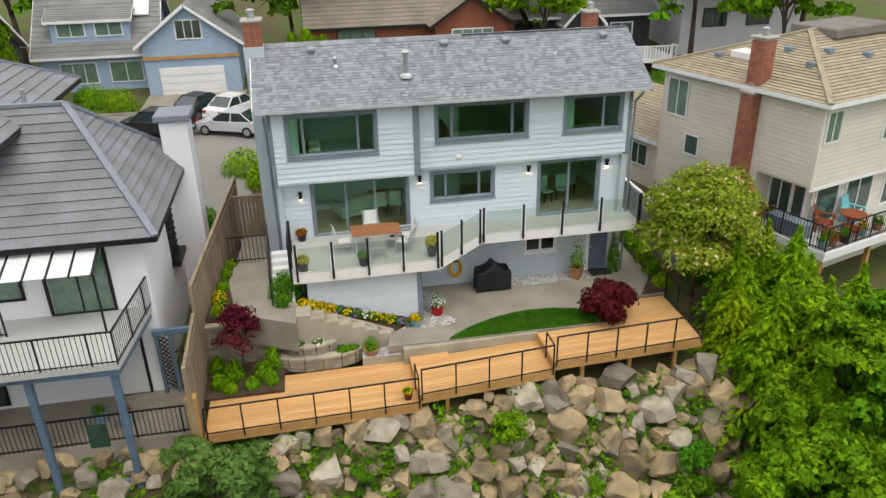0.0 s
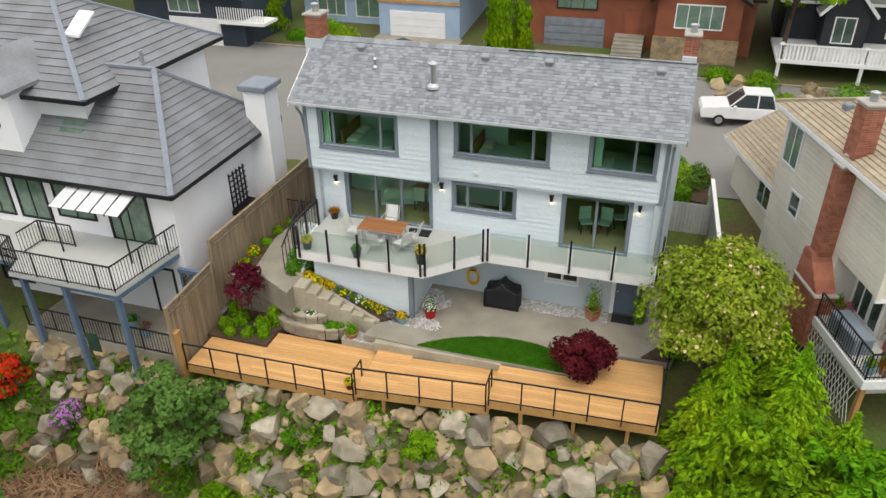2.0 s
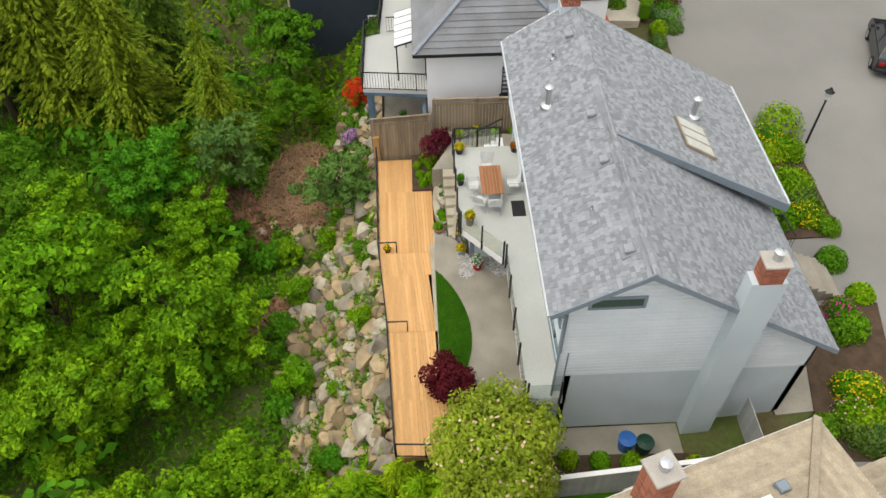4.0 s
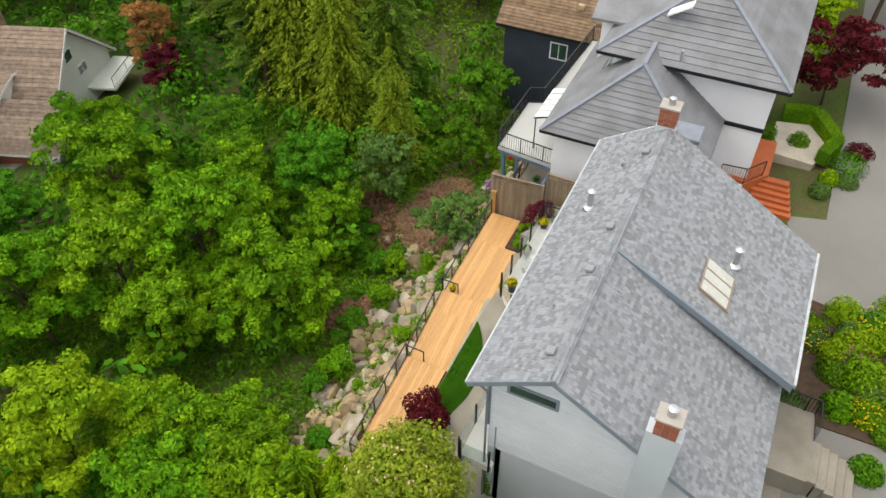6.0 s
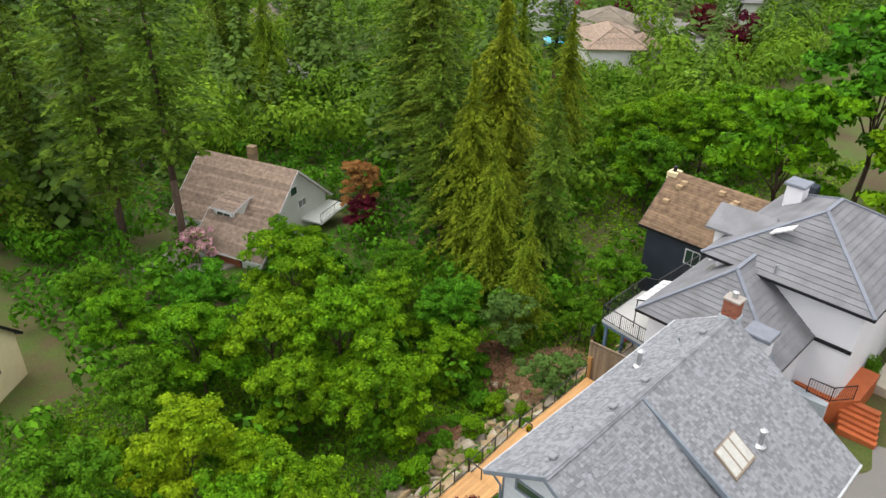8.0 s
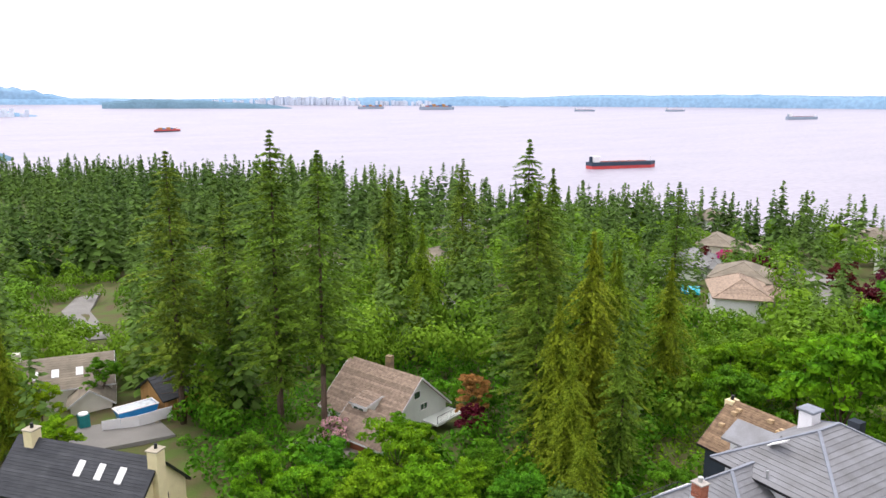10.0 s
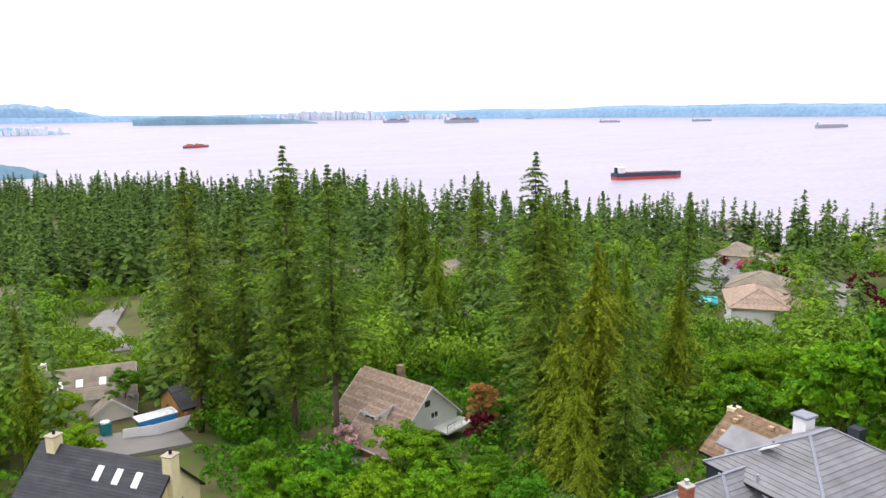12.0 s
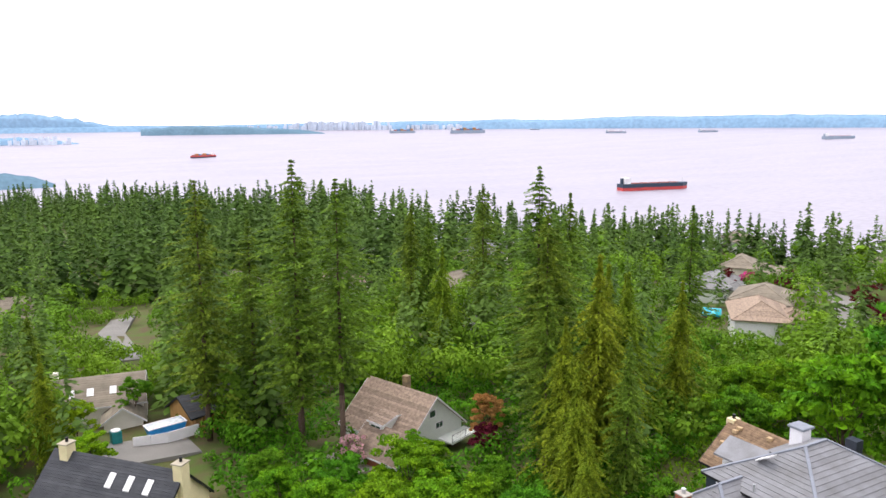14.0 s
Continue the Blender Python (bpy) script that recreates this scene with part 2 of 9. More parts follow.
# ---- mesh helpers ----
class Geo:
    """Collects vertices and faces for one mesh."""

    def __init__(self):
        self.v, self.f = [], []

    def add(self, vs, fs):
        o = len(self.v)
        self.v += [tuple(p) for p in vs]
        self.f += [tuple(i + o for i in f) for f in fs]
        return self

    def hexa(self, p):
        return self.add(p, [(3, 2, 1, 0), (4, 5, 6, 7), (0, 1, 5, 4), (1, 2, 6, 5), (2, 3, 7, 6), (3, 0, 4, 7)])

    def box(self, x0, y0, z0, x1, y1, z1, m=None):
        p = [(x0, y0, z0), (x1, y0, z0), (x1, y1, z0), (x0, y1, z0), (x0, y0, z1), (x1, y0, z1), (x1, y1, z1), (x0, y1, z1)]
        return self.hexa([m @ Vector(q) for q in p] if m else p)

    def bevel(self, x0, y0, z0, x1, y1, z1, b=0.02, m=None):
        """A box with its upper and lower rims drawn in by b."""
        rings = [(z0, b), (z0 + b, 0), (z1 - b, 0), (z1, b)]
        vs = []
        for z, d in rings:
            vs += [(x0 + d, y0 + d, z), (x1 - d, y0 + d, z), (x1 - d, y1 - d, z), (x0 + d, y1 - d, z)]
        fs = [(3, 2, 1, 0), (12, 13, 14, 15)]
        for k in range(3):
            for i in range(4):
                j = (i + 1) % 4
                fs.append((4 * k + i, 4 * k + j, 4 * k + 4 + j, 4 * k + 4 + i))
        return self.add([m @ Vector(q) for q in vs] if m else vs, fs)

    def prism(self, poly, z0, z1):
        """A flat outline (counter-clockwise) raised from z0 to z1; z may be a function of (x, y)."""
        a, b = (z0 if callable(z0) else (lambda x, y: z0)), (z1 if callable(z1) else (lambda x, y: z1))
        n = len(poly)
        vs = [(x, y, a(x, y)) for x, y in poly] + [(x, y, b(x, y)) for x, y in poly]
        return self.add(vs, [tuple(range(n))[::-1], tuple(range(n, 2 * n))] + [(i, (i + 1) % n, n + (i + 1) % n, n + i) for i in range(n)])

    def slab(self, pts, t):
        """A plane outline in space (counter-clockwise from above), thickened downwards by t."""
        n = len(pts)
        return self.add([tuple(p) for p in pts] + [(p[0], p[1], p[2] - t) for p in pts],
                        [tuple(range(n)), tuple(range(n, 2 * n))[::-1]] + [((i + 1) % n, i, n + i, n + (i + 1) % n) for i in range(n)])

    def tube(self, a, b, r, r2=None, n=8):
        a, b = Vector(a), Vector(b)
        r2 = r if r2 is None else r2
        q = (b - a).to_track_quat("Z", "Y")
        vs = []
        for p, rr in ((a, r), (b, r2)):
            vs += [p + q @ Vector((rr * math.cos(2 * math.pi * i / n), rr * math.sin(2 * math.pi * i / n), 0)) for i in range(n)]
        return self.add(vs, [tuple(range(n))[::-1], tuple(range(n, 2 * n))] + [(i, (i + 1) % n, n + (i + 1) % n, n + i) for i in range(n)])

    def bar(self, a, b, w, h=None):
        """A square bar from a to b."""
        h = w if h is None else h
        a, b = Vector(a), Vector(b)
        d = (b - a).normalized()
        s = d.cross(Vector((0, 0, 1)))
        s = Vector((1, 0, 0)) if s.length < 1e-4 else s.normalized()
        u = s.cross(d)
        o = [(-w / 2, -h / 2), (w / 2, -h / 2), (w / 2, h / 2), (-w / 2, h / 2)]
        return self.hexa([a + s * i + u * j for i, j in o] + [b + s * i + u * j for i, j in o])

    def lathe(self, prof, n=14, at=(0, 0, 0)):
        """Turned form from (radius, height) pairs."""
        vs, fs = [], []
        for r, z in prof:
            vs += [(at[0] + r * math.cos(2 * math.pi * i / n), at[1] + r * math.sin(2 * math.pi * i / n), at[2] + z) for i in range(n)]
        for k in range(len(prof) - 1):
            fs += [(k * n + i, k * n + (i + 1) % n, (k + 1) * n + (i + 1) % n, (k + 1) * n + i) for i in range(n)]
        fs += [tuple(range(n))[::-1], tuple(range((len(prof) - 1) * n, len(prof) * n))]
        return self.add(vs, fs)

    def mesh(self, name):
        me = bpy.data.meshes.new(name)
        me.from_pydata(self.v, [], self.f)
        me.validate()
        bm = bmesh.new()
        bm.from_mesh(me)
        bmesh.ops.recalc_face_normals(bm, faces=bm.faces)
        bm.to_mesh(me)
        bm.free()
        return me


def part(name, geo, material, parent=None, label="", smooth=False, m=None):
    me = geo if isinstance(geo, bpy.types.Mesh) else geo.mesh(name)
    if not me.materials:
        me.materials.append(material)
    if smooth:
        me.polygons.foreach_set("use_smooth", [True] * len(me.polygons))
    ob = new(name, me)
    ob.parent = parent
    if m is not None:
        ob.matrix_local = m
    if label:
        ob["label"] = label
    return ob


def thing(name, label, category, group="", m=None, kind=""):
    ob = new(name)
    ob.empty_display_size = 0.2
    if m is not None:
        ob.matrix_world = m
    return tagged(ob, label, category, group, kind)


def single(name, geo, material, label, category, group="", kind="", smooth=False, m=None):
    return tagged(part(name, geo, material, None, "", smooth, m), label, category, group, kind)


def smoothstep(a, b, x):
    t = min(1.0, max(0.0, (x - a) / (b - a)))
    return t * t * (3 - 2 * t)


def lerp_rows(rows, x):
    """Straight interpolation in a short table of (position, value)."""
    for (a, u), (b, v) in zip(rows, rows[1:]):
        if x <= b:
            return u + (v - u) * max(0.0, (x - a)) / (b - a)
    return rows[-1][1]


def ground_z(x, y):
    """Height of the natural ground."""
    s = -6.0 - y
    wob = noise.noise((x * 0.12, y * 0.12, 0)) if abs(x) < 400 else 0
    if s > 0:
        z = lerp_rows([(0, -0.9), (3.6, -4.7), (12, -5.6), (40, -8.0), (300, -27), (760, -50), (1000, -75), (1100, -125), (6000, -130)], s)
        z += wob * min(1.0, s / 4) * (0.5 if s < 60 else 1.5) * (1 if s < 900 else 0)
        d, az = math.hypot(x - 31, y - 29), math.degrees(math.atan2(y - 29, x - 31)) % 360
        edge = lerp_rows([(180, 250), (210, 250), (225, 310), (241, 380), (257, 540), (272, 820), (300, 900)], az)
        return z if d < edge else max(-126.0, z - 0.6 * (d - edge))
    side = max(smoothstep(-2.6, -5.0, x), smoothstep(15.2, 18, x))
    back = lerp_rows([(-6, -1.25), (-3.6, -1.1), (-2.6, -0.3), (3, -0.2), (9.5, 0.7), (30, 1.0), (60, 3.5), (300, 40)], y)
    sides = lerp_rows([(-6, -1.0), (0, -0.6), (6, 0.5), (10, 0.8), (30, 1.0), (60, 3.5), (300, 40)], y)
    return back * (1 - side) + sides * side + (wob * 0.3 if y > 45 else 0)


# ---- ground, water, far shore ----
def axis(near, step, far):
    a = list(np.arange(-near, near + 0.01, step))
    d, s = near, step
    while d < far:
        s *= 1.22
        d = min(far, d + s)
        a = [-d] + a + [d]
    return a


def grid_mesh(name, xs, ys, fz):
    vs = [(x, y, fz(x, y)) for y in ys for x in xs]
    n = len(xs)
    fs = [(j * n + i, j * n + i + 1, (j + 1) * n + i + 1, (j + 1) * n + i) for j in range(len(ys) - 1) for i in range(n - 1)]
    me = bpy.data.meshes.new(name)
    me.from_pydata(vs, [], fs)
    me.polygons.foreach_set("use_smooth", [True] * len(me.polygons))
    return me


FOREST_FLOOR = surf("forest_floor", (0.07, 0.12, 0.018), (0.10, 0.075, 0.04), 0.35, 6, 0.95, bump=0.8, mix=0.48)
single("ground", grid_mesh("ground", [x + 4 for x in axis(34, 0.8, 2600)], [y - 5 for y in axis(36, 0.8, 1700)], ground_z), FOREST_FLOOR,
       "sloping ground with low green growth and bare brown earth", "ground", kind="structure")


def sea_z(r):
    return -100 + 86 * max(0.0, (r - 1900) / 2950) ** 1.15


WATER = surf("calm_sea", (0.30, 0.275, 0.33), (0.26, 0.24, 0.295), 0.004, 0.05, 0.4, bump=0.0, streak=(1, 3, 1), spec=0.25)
vs, fs = [], []
RAD = [500, 800, 1100, 1400, 1700, 1900, 2100, 2400, 2700, 3000, 3300, 3600, 3900, 4200, 4500, 4880]
NA = 60
for r in RAD:
    for i in range(NA + 1):
        a = radians(150 + 240 * i / NA)
        vs.append((r * math.cos(a), r * math.sin(a), sea_z(r)))
for k in range(len(RAD) - 1):
    for i in range(NA):
        o = k * (NA + 1) + i
        fs.append((o, o + NA + 1, o + NA + 2, o + 1))
me = bpy.data.meshes.new("water")
me.from_pydata(vs, [], fs)
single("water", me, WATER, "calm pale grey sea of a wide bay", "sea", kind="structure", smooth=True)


# ---- walls with openings ----
def wall_boxes(geo, x0, x1, z0, z1, y0, y1, holes):
    """A wall in the xz plane from y0 to y1 thick, with real openings (hx0, hz0, hx1, hz1)."""
    xs = sorted({x0, x1, *[min(max(h[i], x0), x1) for h in holes for i in (0, 2)]})
    zs = sorted({z0, z1, *[min(max(h[i], z0), z1) for h in holes for i in (1, 3)]})
    solid = lambda i, j: 0 <= i < len(xs) - 1 and 0 <= j < len(zs) - 1 and not any(
        h[0] < (xs[i] + xs[i + 1]) / 2 < h[2] and h[1] < (zs[j] + zs[j + 1]) / 2 < h[3] for h in holes)
    n, o = len(xs), len(geo.v)
    geo.v += [(x, y, z) for y in (y0, y1) for z in zs for x in xs]
    idx = lambda i, j, k: o + k * n * len(zs) + j * n + i
    for i in range(n - 1):
        for j in range(len(zs) - 1):
            if not solid(i, j):
                continue
            c = [[idx(i, j, k), idx(i + 1, j, k), idx(i + 1, j + 1, k), idx(i, j + 1, k)] for k in (0, 1)]
            geo.f += [tuple(c[0]), tuple(c[1][::-1])]
            for p, q, (di, dj) in ((0, 1, (0, -1)), (1, 2, (1, 0)), (2, 3, (0, 1)), (3, 0, (-1, 0))):
                if not solid(i + di, j + dj):
                    geo.f.append((c[0][p], c[1][p], c[1][q], c[0][q]))


def boards(parent, x0, x1, z0, z1, y, holes, material, step=0.19, name="clapboard", gap=0.0):
    """Lap boards proud of a wall, one mesh object each, cut at the openings; each leans out at its lower edge."""
    z = z0
    while z < z1 - 0.02:
        zt = min(z + step, z1)
        spans, cur = [], x0
        for h in sorted(h for h in holes if h[1] < zt - 0.03 and h[3] > z + 0.03):
            if h[0] - cur > 0.03:
                spans.append((cur, h[0]))
            cur = max(cur, h[2])
        if x1 - cur > 0.03:
            spans.append((cur, x1))
        for a, b in spans:
            g = Geo()
            g.hexa([(a, y - 0.036, z), (b, y - 0.036, z), (b, y + 0.01, z), (a, y + 0.01, z), (a, y - 0.007, zt + 0.006), (b, y - 0.007, zt + 0.006), (b, y + 0.01, zt + 0.012), (a, y + 0.01, zt + 0.012)])
            part(name, g, material, parent)
        z = zt


def window(parent, x0, z0, x1, z1, y, splits=(), trim=0.11, material=None, name="window", frame_mat=None, depth=0.16, sill=True):
    """A framed window in a wall facing -y: casing, frame, mullions, panes and sill, set in a real opening."""
    tm, fm = material or TRIM, frame_mat or TRIM
    g = Geo()
    wall_boxes(g, x0 - trim, x1 + trim, z0 - trim, z1 + trim, y - 0.045, y, [(x0, z0, x1, z1)])
    w = part(name, g, tm, parent)
    f, e = Geo(), 0.05
    wall_boxes(f, x0, x1, z0, z1, y + 0.03, y + 0.09, [(x0 + e, z0 + e, x1 - e, z1 - e)])
    part("frame", f, fm, w)
    xs = [x0 + e] + list(splits) + [x1 - e]
    for s in splits:
        part("mullion", Geo().box(s - 0.045, y + 0.02, z0 + e, s + 0.045, y + 0.1, z1 - e), fm, w)
    for a, b in zip(xs, xs[1:]):
        p = part("pane", Geo().box(a, y + 0.055, z0 + e, b, y + 0.062, z1 - e), GLASS, w)
        p.visible_shadow = False
    if sill:
        part("sill", Geo().box(x0 - trim - 0.03, y - 0.08, z0 - trim - 0.035, x1 + trim + 0.03, y, z0 - trim), tm, w)
    return w


# ---- the grey house ----
HX0, HX1 = 0.35, 13.3
house = thing("house", "two-storey house with pale grey siding, dark trim and shingle roof", "house")
S1, KW, S2 = (1.6, 2.62, 4.96, 4.68), (5.93, 3.62, 8.17, 4.58), (10.02, 2.62, 12.3, 4.68)
W1, W2, W3 = (0.97, 5.82, 3.88, 7.14), (6.1, 5.95, 9.32, 7.14), (10.82, 5.95, 12.89, 7.14)
BW, BD = (9.55, 1.05, 10.75, 1.75), (12.1, 0.0, 13.0, 2.02)
FLOOR2 = 4.95

g = Geo()
wall_boxes(g, HX0, HX1, 0, 2.45, 0.0, 0.2, [BW, BD])
lower = part("basement_wall", g, STUCCO_GREY, house, "smooth grey stucco basement wall")
g = Geo()
wall_boxes(g, HX0, HX1, 2.45, FLOOR2, 0.0, 0.2, [S1, KW, S2])
main_wall = part("main_wall", g, SIDING, house)
boards(main_wall, HX0, HX1, 2.5, FLOOR2 - 0.1, 0.0, [(a - .11, b - .11, c + .11, d + .11) for a, b, c, d in (S1, KW, S2)], SIDING)
g = Geo()
wall_boxes(g, HX0, 5.3, 4.85, 7.45, -0.55, -0.35, [W1])
g.box(HX0, -0.55, 4.78, 5.3, 0.0, 4.85)
bay_wall = part("bay_wall", g, SIDING, house)
boards(bay_wall, HX0 + 0.1, 5.2, 4.86, 7.4, -0.55, [tuple(v + d * .11 for v, d in zip(W1, (-1, -1, 1, 1)))], SIDING)
g = Geo()
wall_boxes(g, 5.3, HX1, FLOOR2, 7.45, -0.3, -0.1, [W2, W3])
g.box(5.3, -0.3, FLOOR2 - 0.07, HX1, 0.0, FLOOR2)
upper_wall = part("upper_wall", g, SIDING, house)
boards(upper_wall, 5.42, HX1 - 0.1, FLOOR2 + 0.02, 7.4, -0.3, [tuple(v + d * .11 for v, d in zip(w, (-1, -1, 1, 1))) for w in (W2, W3)], SIDING)
for nm, bx in (("corner_trim", (HX0 - 0.03, -0.60, 4.8, HX0 + 0.1, -0.5, 7.45)), ("corner_trim", (5.2, -0.60, 4.8, 5.42, -0.3, 7.45)),
               ("corner_trim", (HX1 - 0.1, -0.36, 4.9, HX1 + 0.03, -0.26, 7.45)), ("corner_trim", (HX0 - 0.03, -0.05, 2.4, HX0 + 0.1, 0.0, 4.8)),
               ("corner_trim", (HX1 - 0.1, -0.05, 2.4, HX1 + 0.03, 0.0, 4.9))):
    part(nm, Geo().box(*bx), TRIM, house)
# side and front walls
def roof_low(y):
    return 9.12 - 0.62 * abs(y - 1.7)


g = Geo()
side = [(-0.3, 0.0), (8.0, 0.0), (8.0, 5.05), (1.7, 8.95), (-0.3, 7.55)]
n = len(side)
g.add([(HX1 - 0.2, y, z) for y, z in side] + [(HX1, y, z) for y, z in side], [tuple(range(n)), tuple(range(n, 2 * n))[::-1]] + [(i, (i + 1) % n, n + (i + 1) % n, n + i) for i in range(n)])
right_wall = part("right_wall", g, STUCCO_GREY, house, "side wall, grey stucco below and pale painted brick above")
z = 3.55
while z < 8.7:
    y1 = min(7.9, 1.7 + (8.95 - z - 0.1) / 0.62)
    ylo = max(-0.28, 1.7 - (8.95 - z - 0.1) / 0.62)
    g = Geo()
    g.box(HX1, ylo, z + 0.008, HX1 + 0.02, y1, z + 0.17)
    part("brick_course", g, BRICKW, right_wall)
    z += 0.178
g = Geo()
g.add([(HX0, y, zz) for y, zz in side] + [(HX0 + 0.2, y, zz) for y, zz in side], [tuple(range(n)), tuple(range(n, 2 * n))[::-1]] + [(i, (i + 1) % n, n + (i + 1) % n, n + i) for i in range(n)])
part("left_wall", g, STUCCO_GREY, house)
part("front_wall", Geo().prism([(HX0, 7.8), (HX1, 7.8), (HX1, 8.0), (HX0, 8.0)], 0, 5.0), STUCCO_GREY, house)
g = Geo().prism([(0.75, 2.2), (7.4, 2.2), (7.4, 8.0), (1.6, 8.0)], 2.7, lambda x, y: 9.0 - 0.5 * (y - 1.75))
part("front_upper_wall", g, SIDING, house)
# floors and inner walls
part("ground_slab", Geo().box(HX0 + .2, 0.2, -0.1, HX1 - .2, 7.8, 0.0), CONCRETE, house)
part("main_floor", Geo().box(HX0 + .2, 0.2, 2.35, HX1 - .2, 7.8, 2.6), INFLOOR, house)
part("upper_floor", Geo().box(HX0 + .2, -0.1, 4.86, HX1 - .2, 2.19, 5.02), INFLOOR, house)
for bx in ((HX0 + .2, 3.9, 2.6, HX1 - .2, 4.0, 4.86), (5.35, 0.2, 2.6, 5.45, 3.9, 4.86), (5.45, -0.1, 5.02, 5.55, 2.1, 7.5), (10.0, -0.1, 5.02, 10.1, 2.1, 7.5)):
    part("inner_wall", Geo().box(*bx), INTERIOR, house)
part("inner_ceiling", Geo().box(HX0 + .2, -0.1, 7.42, HX1 - .2, 2.19, 7.5), WHITE, house)
part("inner_ceiling", Geo().box(HX0 + .2, 0.2, 4.78, HX1 - .2, 3.9, 4.85), WHITE, house)

window(house, *W1, -0.55, (1.45, 3.3))
window(house, *W2, -0.3, (6.62, 8.82))
window(house, *W3, -0.3, (12.25,))
window(house, *KW, 0.0, (6.42, 7.68))
for s, mids in ((S1, (2.75, 3.8)), (S2, (11.16,))):
    window(house, *s, 0.0, mids, name="sliding_door", sill=False)
window(house, *BW, 0.0, (10.15,), trim=0.05, material=WHITE, frame_mat=WHITE)
# side window
def side_window(parent, y0, z0, y1, z1, x):
    w = part("window", Geo().box(x, y0 - 0.09, z0 - 0.09, x + 0.05, y1 + 0.09, z0).box(x, y0 - 0.09, z1, x + 0.05, y1 + 0.09, z1 + 0.09).box(x, y0 - 0.09, z0, x + 0.05, y0, z1).box(x, y1, z0, x + 0.05, y1 + 0.09, z1), TRIM, parent)
    p = part("pane", Geo().box(x + 0.004, y0, z0, x + 0.02, y1, z1), surf("dark_glass", (0.03, 0.06, 0.045), (0.045, 0.08, 0.06), 1, 10, 0.05, bump=0, spec=1.0), w)
    return w


side_window(house, 0.35, 7.25, 1.85, 7.62, HX1 + 0.02)
g = Geo().box(*[BD[0] + .06, 0.04, 0.02, BD[2] - .06, 0.1, 1.96])
door = part("door", g, surf("slate_blue_door", (0.13, 0.16, 0.21), (0.11, 0.135, 0.18), 2, 40, 0.5, bump=0.03), house)
part("frame", Geo().box(BD[0] - .08, -0.04, 0, BD[0] + .06, 0.1, 2.02).box(BD[2] - .06, -0.04, 0, BD[2] + .08, 0.1, 2.02).box(BD[0] - .08, -0.04, 2.02, BD[2] + .08, 0.1, 2.12), WHITE, door)
part("handle", Geo().tube((12.25, -0.03, 1.0), (12.25, 0.04, 1.0), 0.03), METAL, door)
for x, z in ((1.15, 4.1), (5.45, 4.35), (9.55, 4.4), (12.62, 4.42)):
    l = part("wall_lamp", Geo().box(x - 0.05, -0.12, z - 0.02, x + 0.05, -0.026, z + 0.2).box(x - 0.07, -0.16, z + 0.16, x + 0.07, -0.026, z + 0.24), BLACK, house)
    bulb = bpy.data.materials.get("lamp_glow")
    if not bulb:
        bulb = bpy.data.materials.new("lamp_glow")
        bulb.use_nodes = True
        bb = bulb.node_tree.nodes["Principled BSDF"]
        bb.inputs["Emission Color"].default_value, bb.inputs["Emission Strength"].default_value = (1, 0.72, 0.4, 1), 14
    part("bulb", Geo().box(x - 0.035, -0.11, z - 0.045, x + 0.035, -0.05, z - 0.02), bulb, l)
part("vent_cap", Geo().bevel(6.75, -0.4, 5.22, 6.95, -0.32, 5.34, 0.02), WHITE, house)
part("outlet_box", Geo().bevel(5.2, -0.06, 2.95, 5.3, -0.026, 3.1, 0.01), WHITE, house)

# ---- its roof: shingle by shingle ----
RIDGE = 1.72


def roof_rear(x, y):
    return 9.16 - 0.62 * (RIDGE - y)


def roof_front_low(x, y):
    return 9.16 - 0.62 * (y - RIDGE)


def roof_dormer(x, y):
    return 9.18 - 0.5 * (y - RIDGE)


def dormer_left(y):
    return 0.1 + 0.16 * (y - RIDGE)


def dormer_right(y):
    return 7.75 + 0.045 * (y - RIDGE)


g = Geo()
g.slab([(-0.05, -0.92, roof_rear(0, -0.92)), (13.75, -0.92, roof_rear(0, -0.92)), (13.75, RIDGE, 9.16), (-0.05, RIDGE, 9.16)], 0.14)
rear_roof = part("rear_roof", g, SHINGLE, house)
g = Geo().slab([(7.35, RIDGE, 9.16), (13.75, RIDGE, 9.16), (13.75, 8.3, roof_front_low(0, 8.3)), (7.35, 8.3, roof_front_low(0, 8.3))], 0.14)
front_roof = part("front_roof", g, SHINGLE, house)
g = Geo().slab([(dormer_left(RIDGE), RIDGE, 9.18), (dormer_right(RIDGE), RIDGE, 9.18), (dormer_right(8.5), 8.5, roof_dormer(0, 8.5)), (dormer_left(8.5), 8.5, roof_dormer(0, 8.5))], 0.16)
dormer_roof = part("dormer_roof", g, SHINGLE, house)
# fascias, gutters
part("gutter", Geo().box(-0.05, -1.01, 7.41, 13.75, -0.93, 7.5), surf("pale_grey_gutter", (0.50, 0.52, 0.54), None, 2, 30, 0.4, bump=0.02), house, "pale grey eaves gutter")
a, b = dormer_right(RIDGE), dormer_right(8.5)
part("fascia", Geo().hexa([(a, RIDGE, 9.0), (b, 8.5, roof_dormer(0, 8.5) - 0.34), (b + 0.12, 8.5, roof_dormer(0, 8.5) - 0.34), (a + 0.12, RIDGE, 9.0),
                           (a, RIDGE, 9.2), (b, 8.5, roof_dormer(0, 8.5) + 0.02), (b + 0.12, 8.5, roof_dormer(0, 8.5) + 0.02), (a + 0.12, RIDGE, 9.2)]), TRIM, house)
part("fascia", Geo().box(dormer_left(8.5), 8.5, 5.6, dormer_right(8.5), 8.6, 5.78), MATS["pale_grey_gutter"], house)
